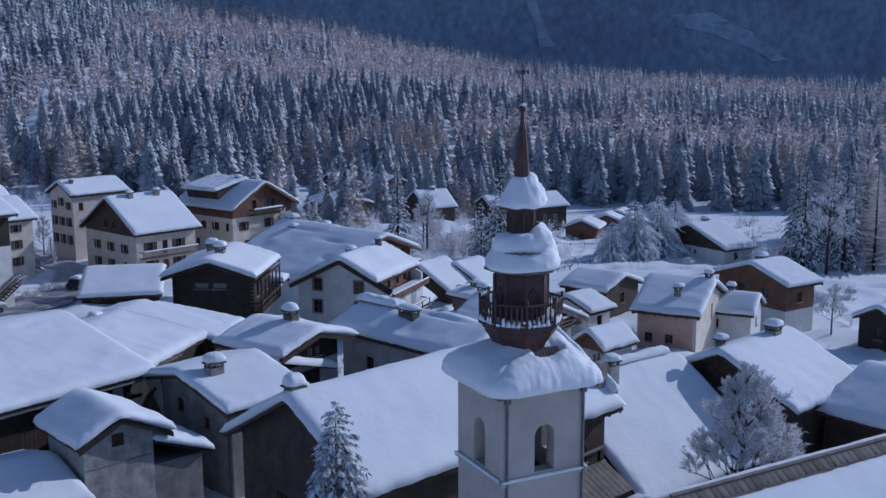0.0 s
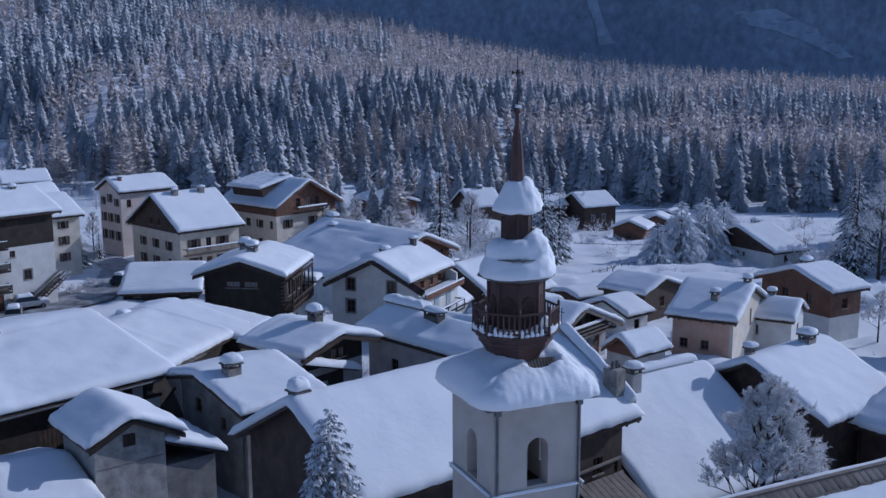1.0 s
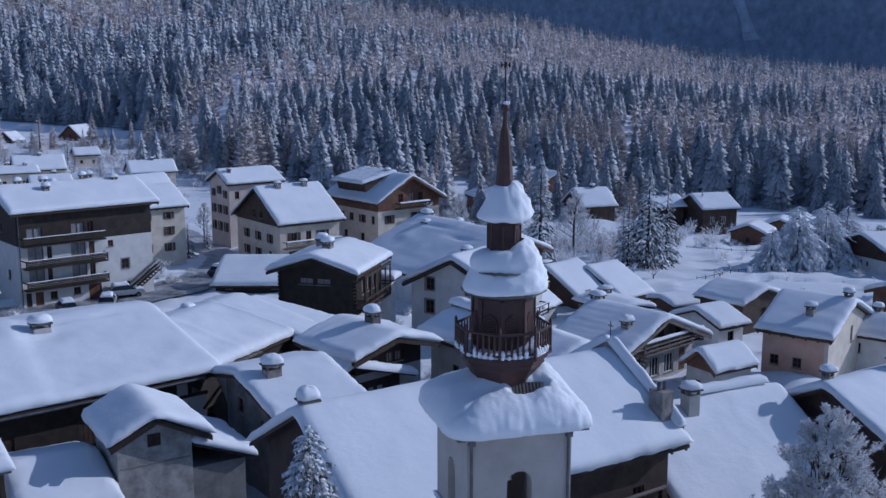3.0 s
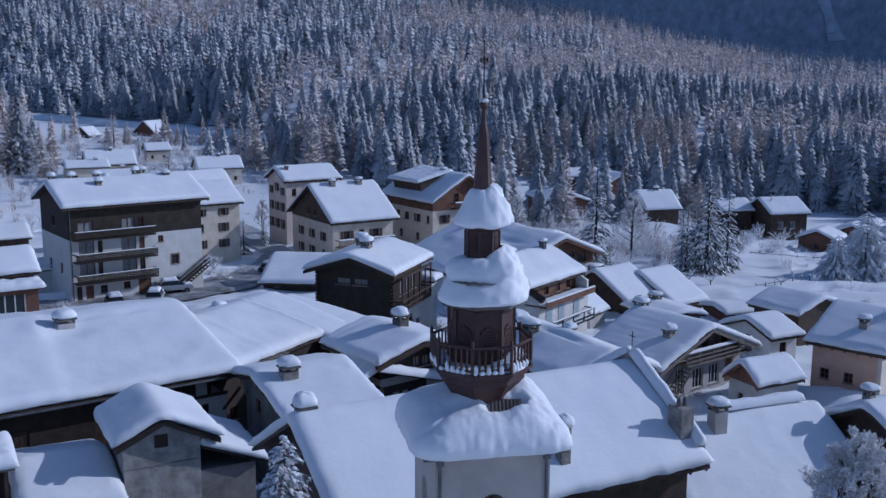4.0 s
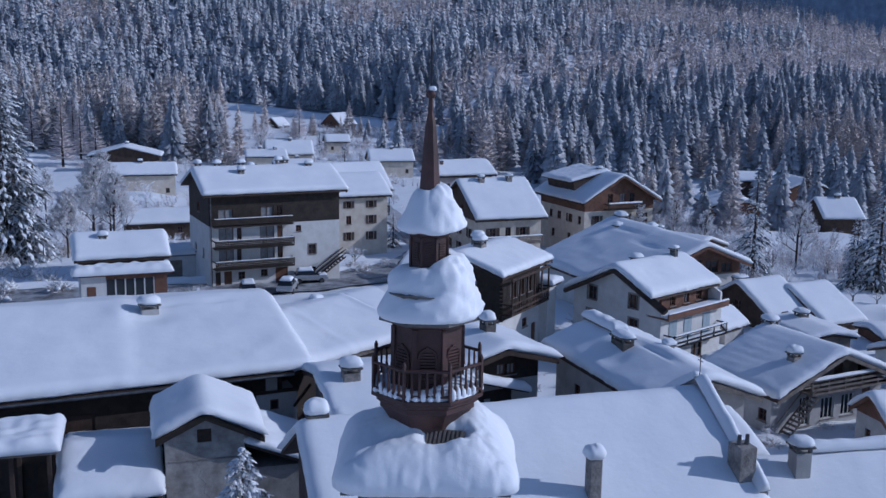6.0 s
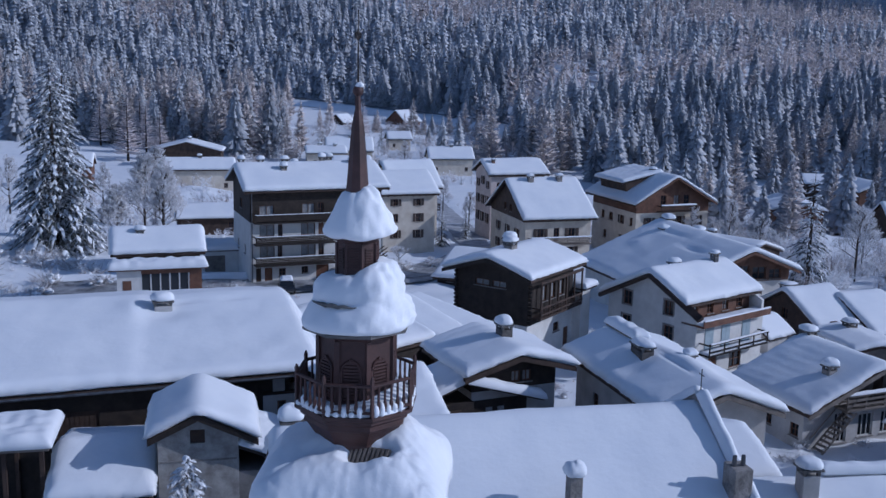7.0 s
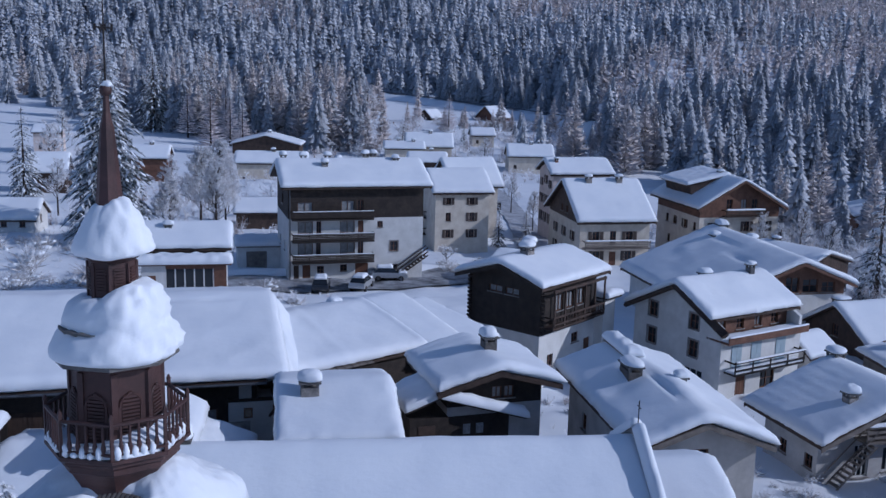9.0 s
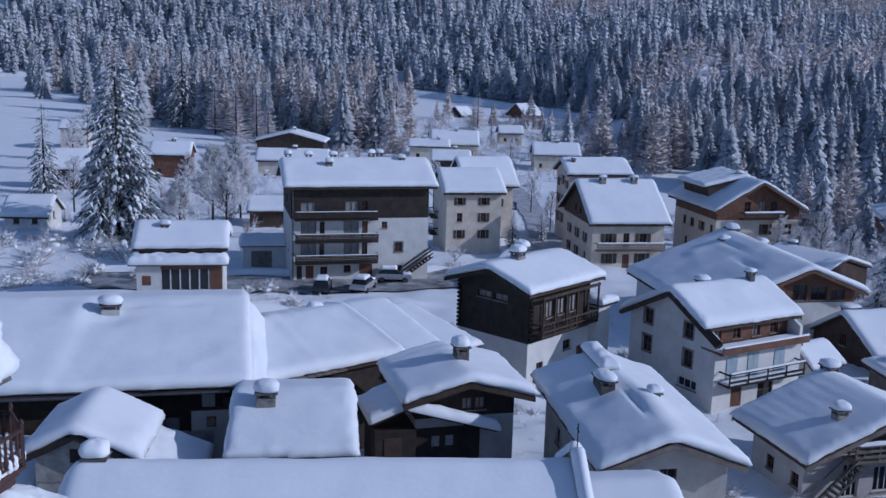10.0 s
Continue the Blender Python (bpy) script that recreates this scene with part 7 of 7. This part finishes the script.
# the six from (92, 98) to (94, 124) are added to shade the field
for i, (x, y, h) in enumerate(((18.6, 109, 15.5), (30.9, 108.2, 9.5), (33.2, 106.4, 14.5), (37.1, 110.9, 12), (60.8, 168.9, 9), (68.7, 84.4, 14.5), (73.6, 82.5, 15), (-32.9, 124.9, 6), (-60.6, 273.7, 18), (-120, 122, 17), (-31.5, 134, 5), (-149, 302, 10), (-91, 264, 8), (92, 98, 16), (97, 104, 18), (90, 110, 15), (100, 118, 17), (87, 104, 15), (94, 124, 15), (-146, 250, 23), (-176, 232, 25), (-231, 265, 18), (-155, 244, 19), (-168, 246, 22), (31.5, 113.6, 8.5), (79, 88, 13))):
    spruce(x, y, h, 0.2 + 0.03 * (i % 3), "snow-laden spruce of the village, some added to shade the field", 20 + i, 0.9)
for i, (x, y, h) in enumerate(((-70.0, 96, 8), (-66, 101, 10), (-72, 106, 11.5), (25.1, 118, 9), (27.2, 129.2, 8), (36.7, 120.1, 7), (69, 79.6, 11), (87, 95.9, 12), (49.3, 50.5, 4.7), (3.6, 128.9, 7), (6.5, 126, 6), (-140, 300, 12), (13, 122, 7), (-82.3, 125.7, 11.5), (9, 132, 8), (-94.3, 129, 8), (-78.5, 122, 9), (-58, 152, 8), (-34, 146, 6), (-44, 165, 6), (-31, 152, 5), (-48, 150, 6), (-100, 108, 8), (-106, 120, 9), (-88, 104, 7), (-140, 150, 10), (-150, 165, 11), (-109, 233, 8), (-100, 240, 7), (-76, 240, 6), (-52, 175, 6), (-62, 190, 6))):
    twig_tree(x, y, h * 1.2, 0.5, "frosted bare tree between the houses", 40 + i, 5, 15 if i in (0, 1, 2, 13, 16) else 8, leader=34 if i in (0, 1, 2, 13, 16) else 18)
for i, (x, y, h) in enumerate(((29, 98, 3.2), (31, 95, 2.6), (40, 96, 2.4))):
    twig_tree(x, y, h, 0.7, "low bare bush in the snow", 70 + i, 3, 3, category="bush")
for i, (x, y, s) in enumerate(((-29.8, 97, 1.5), (-30.5, 100, 1.2), (-42, 75, 1.6), (-43.8, 73.5, 1.3), (-57, 73, 1.8), (-61, 77, 2.2), (-63, 72, 2.0), (-66, 80, 2.4), (-60, 66, 2.0), (-64, 62, 2.2), (-70, 70, 2.4), (-74, 75, 2.6), (-79, 82, 2.6), (-71, 80, 2.2), (-67, 67, 2.0), (-76, 69, 2.2), (-83, 78, 2.6), (8, 41.5, 0.9), (10.5, 44.5, 1.0), (14, 42.0, 0.9), (11.7, 41.0, 0.8), (-18, 12.5, 0.9), (-13.0, 11.0, 0.8), (-1.0, 76, 1.3), (1.5, 78, 1.4), (-2.5, 70.5, 1.1))):
    shrub(x, y, s, 90 + i)

for i, (x, y, h) in enumerate(((80.5, 85.5, 14), (84, 90, 15), (77.4, 81.3, 12), (-138.7, 257.4, 16), (-138, 205, 18), (-133, 212, 14), (-150, 230, 17), (-142, 220, 15), (-110, 300, 14), (-131, 262, 16), (-160, 226, 15))):
    r = random.Random(500 + i)
    root = thing("larch_tree", pose(x, y, ground_z(x, y) - 0.2), "bare larch with frosted pinkish-tan twigs", "larch")
    v, f = conifer(r, h, 28, 13, 0.19 * h, -0.2, 0.10, 0.12, 0.5)
    link_mesh("crown", v[6:].tolist(), (f[5:] - 6).tolist(), LARCH, root)
    part("trunk", rod((0, 0, 0), (0, 0, h * 0.95), 0.02 * h, 0.02, 8), BARK, root)
# fences of slim posts and rails in the snowy fields
for pts in (((46, 130), (58, 122), (72, 120)), ((36, 93), (46, 103))):
    fence = thing("field_fence", pose(0, 0, 0), "low timber fence half buried in snow", "fence")
    for (x0, y0), (x1, y1) in zip(pts, pts[1:]):
        n = max(2, int(math.hypot(x1 - x0, y1 - y0) / 2.2))
        prev = None
        for k in range(n + 1):
            x, y = x0 + (x1 - x0) * k / n, y0 + (y1 - y0) * k / n
            z = ground_z(x, y)
            part("post", rod((x, y, z - 0.4), (x, y, z + 0.6), 0.06, 0.05, 5), WOOD_DARK, fence)
            snow_ball("post_snow", x, y, z + 0.6, 0.12, 0.12, 0.15, fence, "", x)
            if prev is not None:
                part("rail", rod((prev[0], prev[1], prev[2] + 0.42), (x, y, z + 0.42), 0.04, None, 4), WOOD_DARK, fence)
            prev = (x, y, z)
rr = random.Random(77)
for cx, cy, sx, sy, n, s0 in ((24, 58, 5, 3, 7, 0.8), (47, 62, 6, 5, 8, 0.9), (60, 95, 9, 8, 9, 1.0), (40, 80, 7, 5, 7, 0.8), (52, 140, 14, 9, 10, 1.3), (62, 62, 6, 8, 8, 1.0), (-62, 62, 6, 5, 8, 1.6), (-36, 70, 4, 2, 5, 0.9), (-78, 92, 8, 8, 8, 1.8), (-4, 52, 3, 2, 5, 0.7), (26, 124, 10, 6, 9, 1.4), (12, 112, 8, 4, 6, 1.2), (-70, 250, 14, 12, 10, 2.0), (-62, 196, 6, 12, 8, 1.5), (-112, 330, 14, 12, 9, 2.2), (-30, 104, 3, 4, 4, 1.0), (0, 51, 3, 3, 5, 0.7), (12, 60, 3, 3, 6, 0.8), (-13, 70, 5, 4, 6, 0.9), (20, 47, 3, 3, 5, 0.7), (14, 44, 2, 2, 4, 0.6), (34, 56, 3, 3, 5, 0.8), (-22, 70, 5, 3, 5, 0.9), (-90, 340, 20, 14, 12, 2.4), (-80, 300, 14, 12, 10, 2.2), (-110, 310, 12, 12, 8, 2.0), (-75, 85, 10, 10, 8, 1.5)):
    for k in range(n):
        shrub(cx + sx * rr.uniform(-1, 1), cy + sy * rr.uniform(-1, 1), s0 * rr.uniform(0.6, 1.3), 200 + k)

# ---- road, lane and bank ----


def ribbon(name, pts, width, material, label, category, lift=0.06, crown=0.0):
    P = [Vector((x, y, 0)) for x, y in pts]
    rows = []
    for a, b in zip(P, P[1:]):
        n = max(2, int((b - a).length / 1.5))
        rows += [(a.lerp(b, i / n), (b - a).normalized()) for i in range(n)]
    rows.append((P[-1], (P[-1] - P[-2]).normalized()))
    verts, faces, K = [], [], 6
    for p, d in rows:
        s = Vector((d.y, -d.x, 0))
        for k in range(K + 1):
            q = p + s * width * (k / K - 0.5) * (1 + 0.2 * wob(p.x, p.y, 2, 0.3))
            verts.append((q.x, q.y, ground_z(q.x, q.y) + lift + crown * math.sin(math.pi * k / K)))
    for i in range(len(rows) - 1):
        for k in range(K):
            a = i * (K + 1) + k
            faces.append((a, a + 1, a + K + 2, a + K + 1))
    return tagged(link_mesh(name, verts, faces, material, None, "", True), label, category, "", "structure")


PACKED = surface("packed_snow", (0.28, 0.28, 0.30), (0.60, 0.61, 0.63), 0.6, 8, 0.8, strength=0.4, dist=0.05)
ribbon("road", ROAD, 8.0, ROADWAY, "slushy village road with dark wheel tracks", "road")
ribbon("lane", LANE, 5.0, PACKED, "lane of packed grey snow between the houses", "lane", 0.07)
bank = ribbon("road_bank", [(-330, 470), (-223, 432), (-162, 409), (-95, 371), (-66, 332), (-30, 300)], 11, SNOW, "smooth snowy road embankment below the forest", "embankment", 0.1, 2.4)
ribbon("road_bank", [(x - 2.6, y + 4.6) for x, y in ROAD[:-1]], 1.8, SNOW, "lumpy bank of ploughed snow along the road", "snow bank", 0.03, 0.6)
rail = thing("guard_rail", pose(0, 0, 0), "long metal guard rail along the embankment", "guard rail")
bm = bmesh.new()
line = [(-223, 432), (-162, 409), (-95, 371), (-66, 332)]
for (x0, y0), (x1, y1) in zip(line, line[1:]):
    add_rod(bm, (x0, y0, ground_z(x0, y0) + 3.1), (x1, y1, ground_z(x1, y1) + 3.1), 0.2, None, 4)
part("beam", bm, METAL, rail)

# ---- parked cars ----


def car(x, y, yaw, label, paint):
    root = thing("car", pose(x, y, ground_z(x, y) + 0.02, 0, 0, yaw), label, "car")
    prof = [(-2.05, 0.45), (-2.1, 0.75), (-1.95, 0.98), (-1.3, 1.02), (1.0, 0.98), (1.95, 0.85), (2.1, 0.6), (2.05, 0.4)]
    bm = bmesh.new()
    L = [[bm.verts.new((px, sy * (0.84 if pz > 0.9 else 0.88), pz)) for px, pz in prof] for sy in (-1, 1)]
    n = len(prof)
    for i in range(n):
        j = (i + 1) % n
        bm.faces.new((L[0][i], L[0][j], L[1][j], L[1][i]))
    bm.faces.new(L[0])
    bm.faces.new(L[1])
    bmesh.ops.recalc_face_normals(bm, faces=bm.faces)
    part("body", bm, paint, root)
    bm = bmesh.new()
    cab = [(-1.75, 1.0), (-1.35, 1.48), (0.3, 1.5), (1.05, 1.0)]
    L = [[bm.verts.new((px, sy * (0.82 if pz < 1.2 else 0.66), pz)) for px, pz in cab] for sy in (-1, 1)]
    for i in range(4):
        j = (i + 1) % 4
        bm.faces.new((L[0][i], L[0][j], L[1][j], L[1][i]))
    bm.faces.new(L[0])
    bm.faces.new(L[1])
    bmesh.ops.recalc_face_normals(bm, faces=bm.faces)
    part("cabin_glass", bm, GLASS, root)
    for px in (-1.3, 1.3):
        for sy in (-1, 1):
            wh_ = part("wheel", rod((px, sy * 0.72, 0.32), (px, sy * 0.92, 0.32), 0.32, None, 16), IRON, root)
            part("rim", rod((px, sy * 0.921, 0.32), (px, sy * 0.935, 0.32), 0.19, None, 12), METAL, wh_)
    snow_cap("car_snow", (-1.5, -0.68, 1.49), (0.4, 0.68), 0.3, root, "snow on the car roof", seed=x)
    snow_cap("car_snow", (1.0, -0.78, 0.95), (2.0, 0.78), 0.14, root, "snow on the bonnet", seed=y)
    for sy in (-0.6, 0.6):
        part("headlight", box((2.06, sy - 0.16, 0.6), (2.1, sy + 0.16, 0.72)), FRAME_WHITE, root)
    return root


PAINT_DARK = surface("dark_car_paint", (0.015, 0.018, 0.025), (0.03, 0.035, 0.045), 3, 40, 0.3, strength=0.02)
PAINT_SILVER = surface("silver_car_paint", (0.40, 0.41, 0.42), (0.52, 0.53, 0.54), 3, 40, 0.35, metal=0.4, strength=0.02)
car(-37.5, 78.6, 115, "dark parked car with snow on its roof", PAINT_DARK)
car(-33.8, 81.0, 100, "parked car buried in fresh snow", PAINT_SILVER)
car(-33.4, 87.4, 25, "silver car standing at the roadside below the apartment block", PAINT_SILVER)
car(-24.5, 103.0, 60, "dark car parked by the lane under snow", PAINT_DARK)

# ---- small buildings and walls ----
garage = thing("garage", pose(-50.5, 88.5, ground_z(-50.5, 88.5), 0, 0, 35), "flat-roofed white garage beside the apartment block", "garage")
part("wall", box((-3.4, -2.5, -1), (3.4, 2.5, 2.6)), PLASTER, garage)
part("roof", box((-3.6, -2.8, 2.6), (3.6, 2.7, 2.78)), STONE, garage)
part("door", box((-2.4, -2.56, 0.1), (0.0, -2.503, 2.1)), WOOD_GREY, garage)
part("side_door", box((1.6, -2.55, 0.1), (2.6, -2.503, 2.1)), WOOD_BROWN, garage)
snow_cap("roof_snow", (-3.8, -3.0, 2.78), (3.8, 2.9), 0.6, garage, "", step=0.25, seed=51)

shed = thing("open_shed", pose(-24.4, 17.2, ground_z(-24.4, 17.2), 0, 0, 28), "open timber shed on posts, heaped with snow", "shed")
for px in (-2.0, 0.0, 1.7):
    part("post", box((px - 0.1, -1.6, -0.5), (px + 0.1, -1.4, 5.5)), WOOD_DARK, shed)
    part("post", box((px - 0.1, 1.4, -0.5), (px + 0.1, 1.6, 5.5)), WOOD_DARK, shed)
part("back_wall", box((-2.2, 1.6, -0.5), (1.9, 1.7, 5.5)), WOOD_BLACK, shed)
part("rail", box((-2.2, -1.65, 1.9), (1.9, -1.55, 2.1)), WOOD_DARK, shed)
part("roof", box((-2.5, -2.0, 5.5), (2.1, 2.0, 5.65)), WOOD_GREY, shed)
snow_cap("roof_snow", (-2.7, -2.2, 5.65), (2.3, 2.2), 0.65, shed, "", seed=61)

# ---- bushes and saplings in the gardens ----


def bush_form(r, limbs, twigs, lean, slim=0.022):
    """A leafless bush of height one: limbs fanning from the ground, each feathered with thin twigs."""
    v, f = [], []

    def blade(p, q, w):
        d = q - p
        s = Vector((-d.y, d.x, 0.2 * r.uniform(-1, 1) + 0.001)).normalized() * w
        i = len(v)
        v.extend([p - s, p + s, q])
        f.append((i, i + 1, i + 2))

    for k in range(limbs):
        a, e = r.random() * 6.28, r.uniform(lean, 1.5)
        d = Vector((math.cos(a) * math.cos(e), math.sin(a) * math.cos(e), math.sin(e))) * r.uniform(0.6, 1.0)
        o = Vector((r.uniform(-0.1, 0.1), r.uniform(-0.1, 0.1), 0))
        blade(o, o + d, slim)
        for m in range(twigs):
            p = o + d * r.uniform(0.3, 0.98)
            w = Vector((r.uniform(-1, 1), r.uniform(-1, 1), r.uniform(-0.3, 1.0))).normalized()
            blade(p, p + w * r.uniform(0.10, 0.26), slim * 0.75)
    return np.array([tuple(p) for p in v], np.float32), np.array(f, np.int32)


brng = random.Random(41)
BUSHES = [bush_form(brng, 14, 12, 0.35) for _ in range(5)]
SAPLINGS = [bush_form(brng, 9, 24, 1.0, 0.014) for _ in range(5)]
white_spots, brown_spots = [], []
for cx, cy, sx, sy, n, tan, h0, h1 in (
        (-78, 190, 26, 45, 150, 0.45, 1.2, 4.0), (-72, 268, 26, 34, 110, 0.45, 1.5, 5.0), (-105, 300, 30, 34, 90, 0.5, 1.5, 5.5), (-118, 232, 18, 26, 80, 0.65, 2.0, 7.0),
        (-88, 135, 16, 22, 60, 0.35, 1.5, 5.0), (-70, 104, 14, 12, 34, 0.25, 1.2, 4.0), (-100, 112, 16, 16, 34, 0.3, 1.2, 4.0), (-70, 72, 12, 12, 34, 0.1, 0.8, 2.2),
        (-48, 158, 8, 22, 50, 0.3, 1.0, 3.5), (-26, 108, 4, 8, 16, 0.2, 0.7, 1.8), (-8, 158, 16, 14, 50, 0.3, 1.5, 5.0), (18, 135, 16, 16, 90, 0.25, 1.5, 5.5), (14, 112, 10, 8, 40, 0.2, 1.2, 3.5),
        (38, 150, 22, 22, 60, 0.25, 1.2, 4.0), (62, 140, 22, 26, 60, 0.25, 1.0, 3.0), (58, 100, 16, 14, 40, 0.15, 0.7, 2.0), (46, 62, 10, 10, 40, 0.15, 0.6, 1.8), (84, 95, 14, 18, 60, 0.3, 1.5, 5.0),
        (30, 200, 40, 16, 70, 0.35, 2.0, 6.0), (80, 160, 24, 20, 50, 0.3, 1.5, 4.5), (28, 60, 8, 10, 26, 0.15, 0.6, 1.5), (-14, 74, 8, 8, 18, 0.15, 0.6, 1.6), (-42, 74, 8, 5, 20, 0.1, 0.6, 1.5), (20, 45, 5, 5, 18, 0.1, 0.5, 1.2), (14, 140, 9, 18, 150, 0.12, 1.5, 5.0), (26, 122, 10, 12, 80, 0.12, 1.2, 4.0),
        (10, 54, 8, 8, 40, 0.15, 0.4, 1.2), (-1, 50, 5, 6, 24, 0.1, 0.4, 1.2), (40, 52, 8, 8, 36, 0.15, 0.5, 1.6), (-26, 62, 8, 6, 24, 0.1, 0.4, 1.2), (-14, 14, 6, 5, 26, 0.1, 0.3, 0.9), (14, 30, 6, 4, 16, 0.1, 0.3, 0.9), (-95, 340, 40, 26, 130, 0.4, 1.2, 4.5), (-140, 270, 26, 26, 70, 0.5, 1.5, 6.0), (-50, 240, 14, 30, 60, 0.35, 1.2, 4.0)):
    for k in range(n):
        x, y = cx + sx * brng.uniform(-1, 1), cy + sy * brng.uniform(-1, 1)
        if not free_ground(x, y):
            continue
        if min(off_line(x, y, ROAD), off_line(x, y, LANE)) < 4.0:
            continue
        h = h0 + (h1 - h0) * brng.random() ** 2
        (brown_spots if brng.random() < tan else white_spots).append((x, y, lie(x, y) - 0.1, h, brng.random() * 6.28, brng.randrange(10)))
BROWN_TWIGS = frosted("brown_twigs", (0.13, 0.085, 0.065), (0.27, 0.19, 0.15), (0.62, 0.58, 0.57), -0.02, 2.0)
scatter("garden_bushes", white_spots, BUSHES + SAPLINGS, TWIGS, "bare bushes and saplings white with frost in the gardens", "bushes")
scatter("brown_bushes", brown_spots, BUSHES + SAPLINGS, BROWN_TWIGS, "leafless brown bushes and saplings dusted with frost", "bushes")

# ---- the forest ----


def spire_tree(rng, tiers, arms, width, rise, droop, slim=1.0, stray=0.45):
    """A far conifer of height one: ragged skirts of folded boughs, all joined on its axis."""
    v = [(0, 0, 0.0)]
    f, last = [], 0
    for t in range(tiers):
        q = t / (tiers - 1)
        z = 0.06 + 0.90 * q ** 0.95
        reach = width * ((1 - q) ** 0.78 + 0.06) * rng.uniform(0.92, 1.08)
        n = max(4, int(arms * (1 - 0.4 * q)))
        turn = rng.random() * 6.28
        c = len(v)
        v.append((0.004 * rng.uniform(-1, 1), 0.004 * rng.uniform(-1, 1), min(1.0, z + rise * reach + 0.02)))
        for k in range(n):
            a = turn + (k + rng.uniform(-0.25, 0.25)) * 2 * math.pi / n
            r = reach * rng.uniform(0.68, 1.22)
            h = math.pi / n * slim
            b = len(v)
            zt = z - droop * r + stray / tiers * rng.uniform(-1, 1)
            zn = zt + droop * r * 0.25 - 0.16 * r
            for da, rr, zz in ((-h, 0.60 * r, zn), (0, r, zt), (h, 0.60 * r, zn)):
                v.append((rr * math.cos(a + da), rr * math.sin(a + da), zz))
            f += [(c, b, b + 1), (c, b + 1, b + 2)]
        f.append((last, c, c + 1))
        last = c
    return np.array(v, np.float32), np.array(f, np.int32)


rng = random.Random(11)
NEAR_T = [spire_tree(rng, 19, 12, 0.19 + 0.06 * rng.random(), 0.34, 0.46, 0.9, 0.35) for _ in range(7)]
FAR_T = [spire_tree(rng, 10, 7, 0.19 + 0.06 * rng.random(), 0.42, 0.55, 0.95, 0.35) for _ in range(7)]
LARCH_T = [spire_tree(rng, 24, 15, 0.165 + 0.05 * rng.random(), -0.1, -0.3, 0.5, 1.6) for _ in range(7)]
FAR_L = [spire_tree(rng, 8, 6, 0.175 + 0.05 * rng.random(), 0.0, -0.3, 0.8, 0.9) for _ in range(7)]
spruce_near, spruce_far, larches, larches_far = [], [], [], []
for i in range(50000):
    az = -53 + 97 * rng.random()
    dt = table(TREELINE, az)
    d = math.sqrt(dt * dt + (965 ** 2 - dt * dt) * rng.random())
    if rng.random() > 0.25 + 0.22 * max(0.0, 1 - (d - dt) / 140) + 0.06 * min(1.0, max(0.0, (d - 420) / 150)):
        continue
    x, y = d * math.sin(radians(az)), d * math.cos(radians(az)) - 25
    z = ground_z(x, y) - 0.3
    wood = wob(x, y, 7, 0.008) + 0.25 * wob(x, y, 1, 0.04)
    up = (d - dt) / 300
    h = 10 + 11 * rng.random() ** 1.3
    if wood + 0.28 * min(1.2, up) + (0.20 if az > 0 else 0.03) > 0.16 + 0.30 * rng.random():
        (larches if d < 360 else larches_far).append((x, y, z, h * 0.9, rng.random() * 6.28, rng.randrange(7)))
    elif d < 470:
        spruce_near.append((x, y, z, h * 1.05, rng.random() * 6.28, rng.randrange(7)))
    else:
        spruce_far.append((x, y, z, h, rng.random() * 6.28, rng.randrange(7)))
# looser woods in front of the embankment and behind the upper houses
for cx, cy, sx, sy, n, tan in ((-160, 240, 30, 14, 60, 0.55), (-195, 265, 30, 20, 56, 0.4), (-215, 300, 40, 25, 50, 0.4), (-142, 275, 10, 14, 14, 0.75), (-155, 258, 10, 10, 12, 0.4), (-225, 310, 55, 30, 70, 0.45), (-125, 228, 10, 6, 8, 0.7), (-112, 240, 6, 6, 7, 0.5), (-95, 322, 26, 16, 16, 0.7), (-55, 290, 14, 16, 14, 0.5), (-175, 330, 30, 20, 22, 0.5), (-48, 160, 5, 8, 4, 0.7), (8, 150, 14, 7, 10, 0.3), (20, 180, 22, 12, 16, 0.35), (-40, 260, 20, 16, 22, 0.45), (-10, 235, 18, 14, 16, 0.3), (45, 195, 18, 8, 12, 0.4), (105, 120, 10, 14, 14, 0.5), (92, 90, 8, 6, 8, 0.5)):
    for k in range(n):
        x, y = cx + sx * rng.gauss(0, 0.6), cy + sy * rng.gauss(0, 0.6)
        h = ((10 if cy < 222 else 13) if cy not in (322, 290, 160) else 5) + 9 * rng.random()
        (larches if rng.random() < tan else spruce_near).append((x, y, ground_z(x, y) - 0.3, h, rng.random() * 6.28, rng.randrange(7)))
scatter("spruce_forest_edge", spruce_near, NEAR_T, NEEDLES_HAZED, "snow-dusted spruces along the edge of the forest", "spruce forest")
scatter("spruce_forest", spruce_far, FAR_T, NEEDLES_HAZED, "dense snow-dusted spruce forest climbing the hillside", "spruce forest")
scatter("larch_forest", larches, LARCH_T, LARCH, "frosted tan larches between the hillside spruces", "larch forest")
scatter("larch_forest", larches_far, FAR_L, LARCH, "pale tan larch wood high on the hillside", "larch forest")
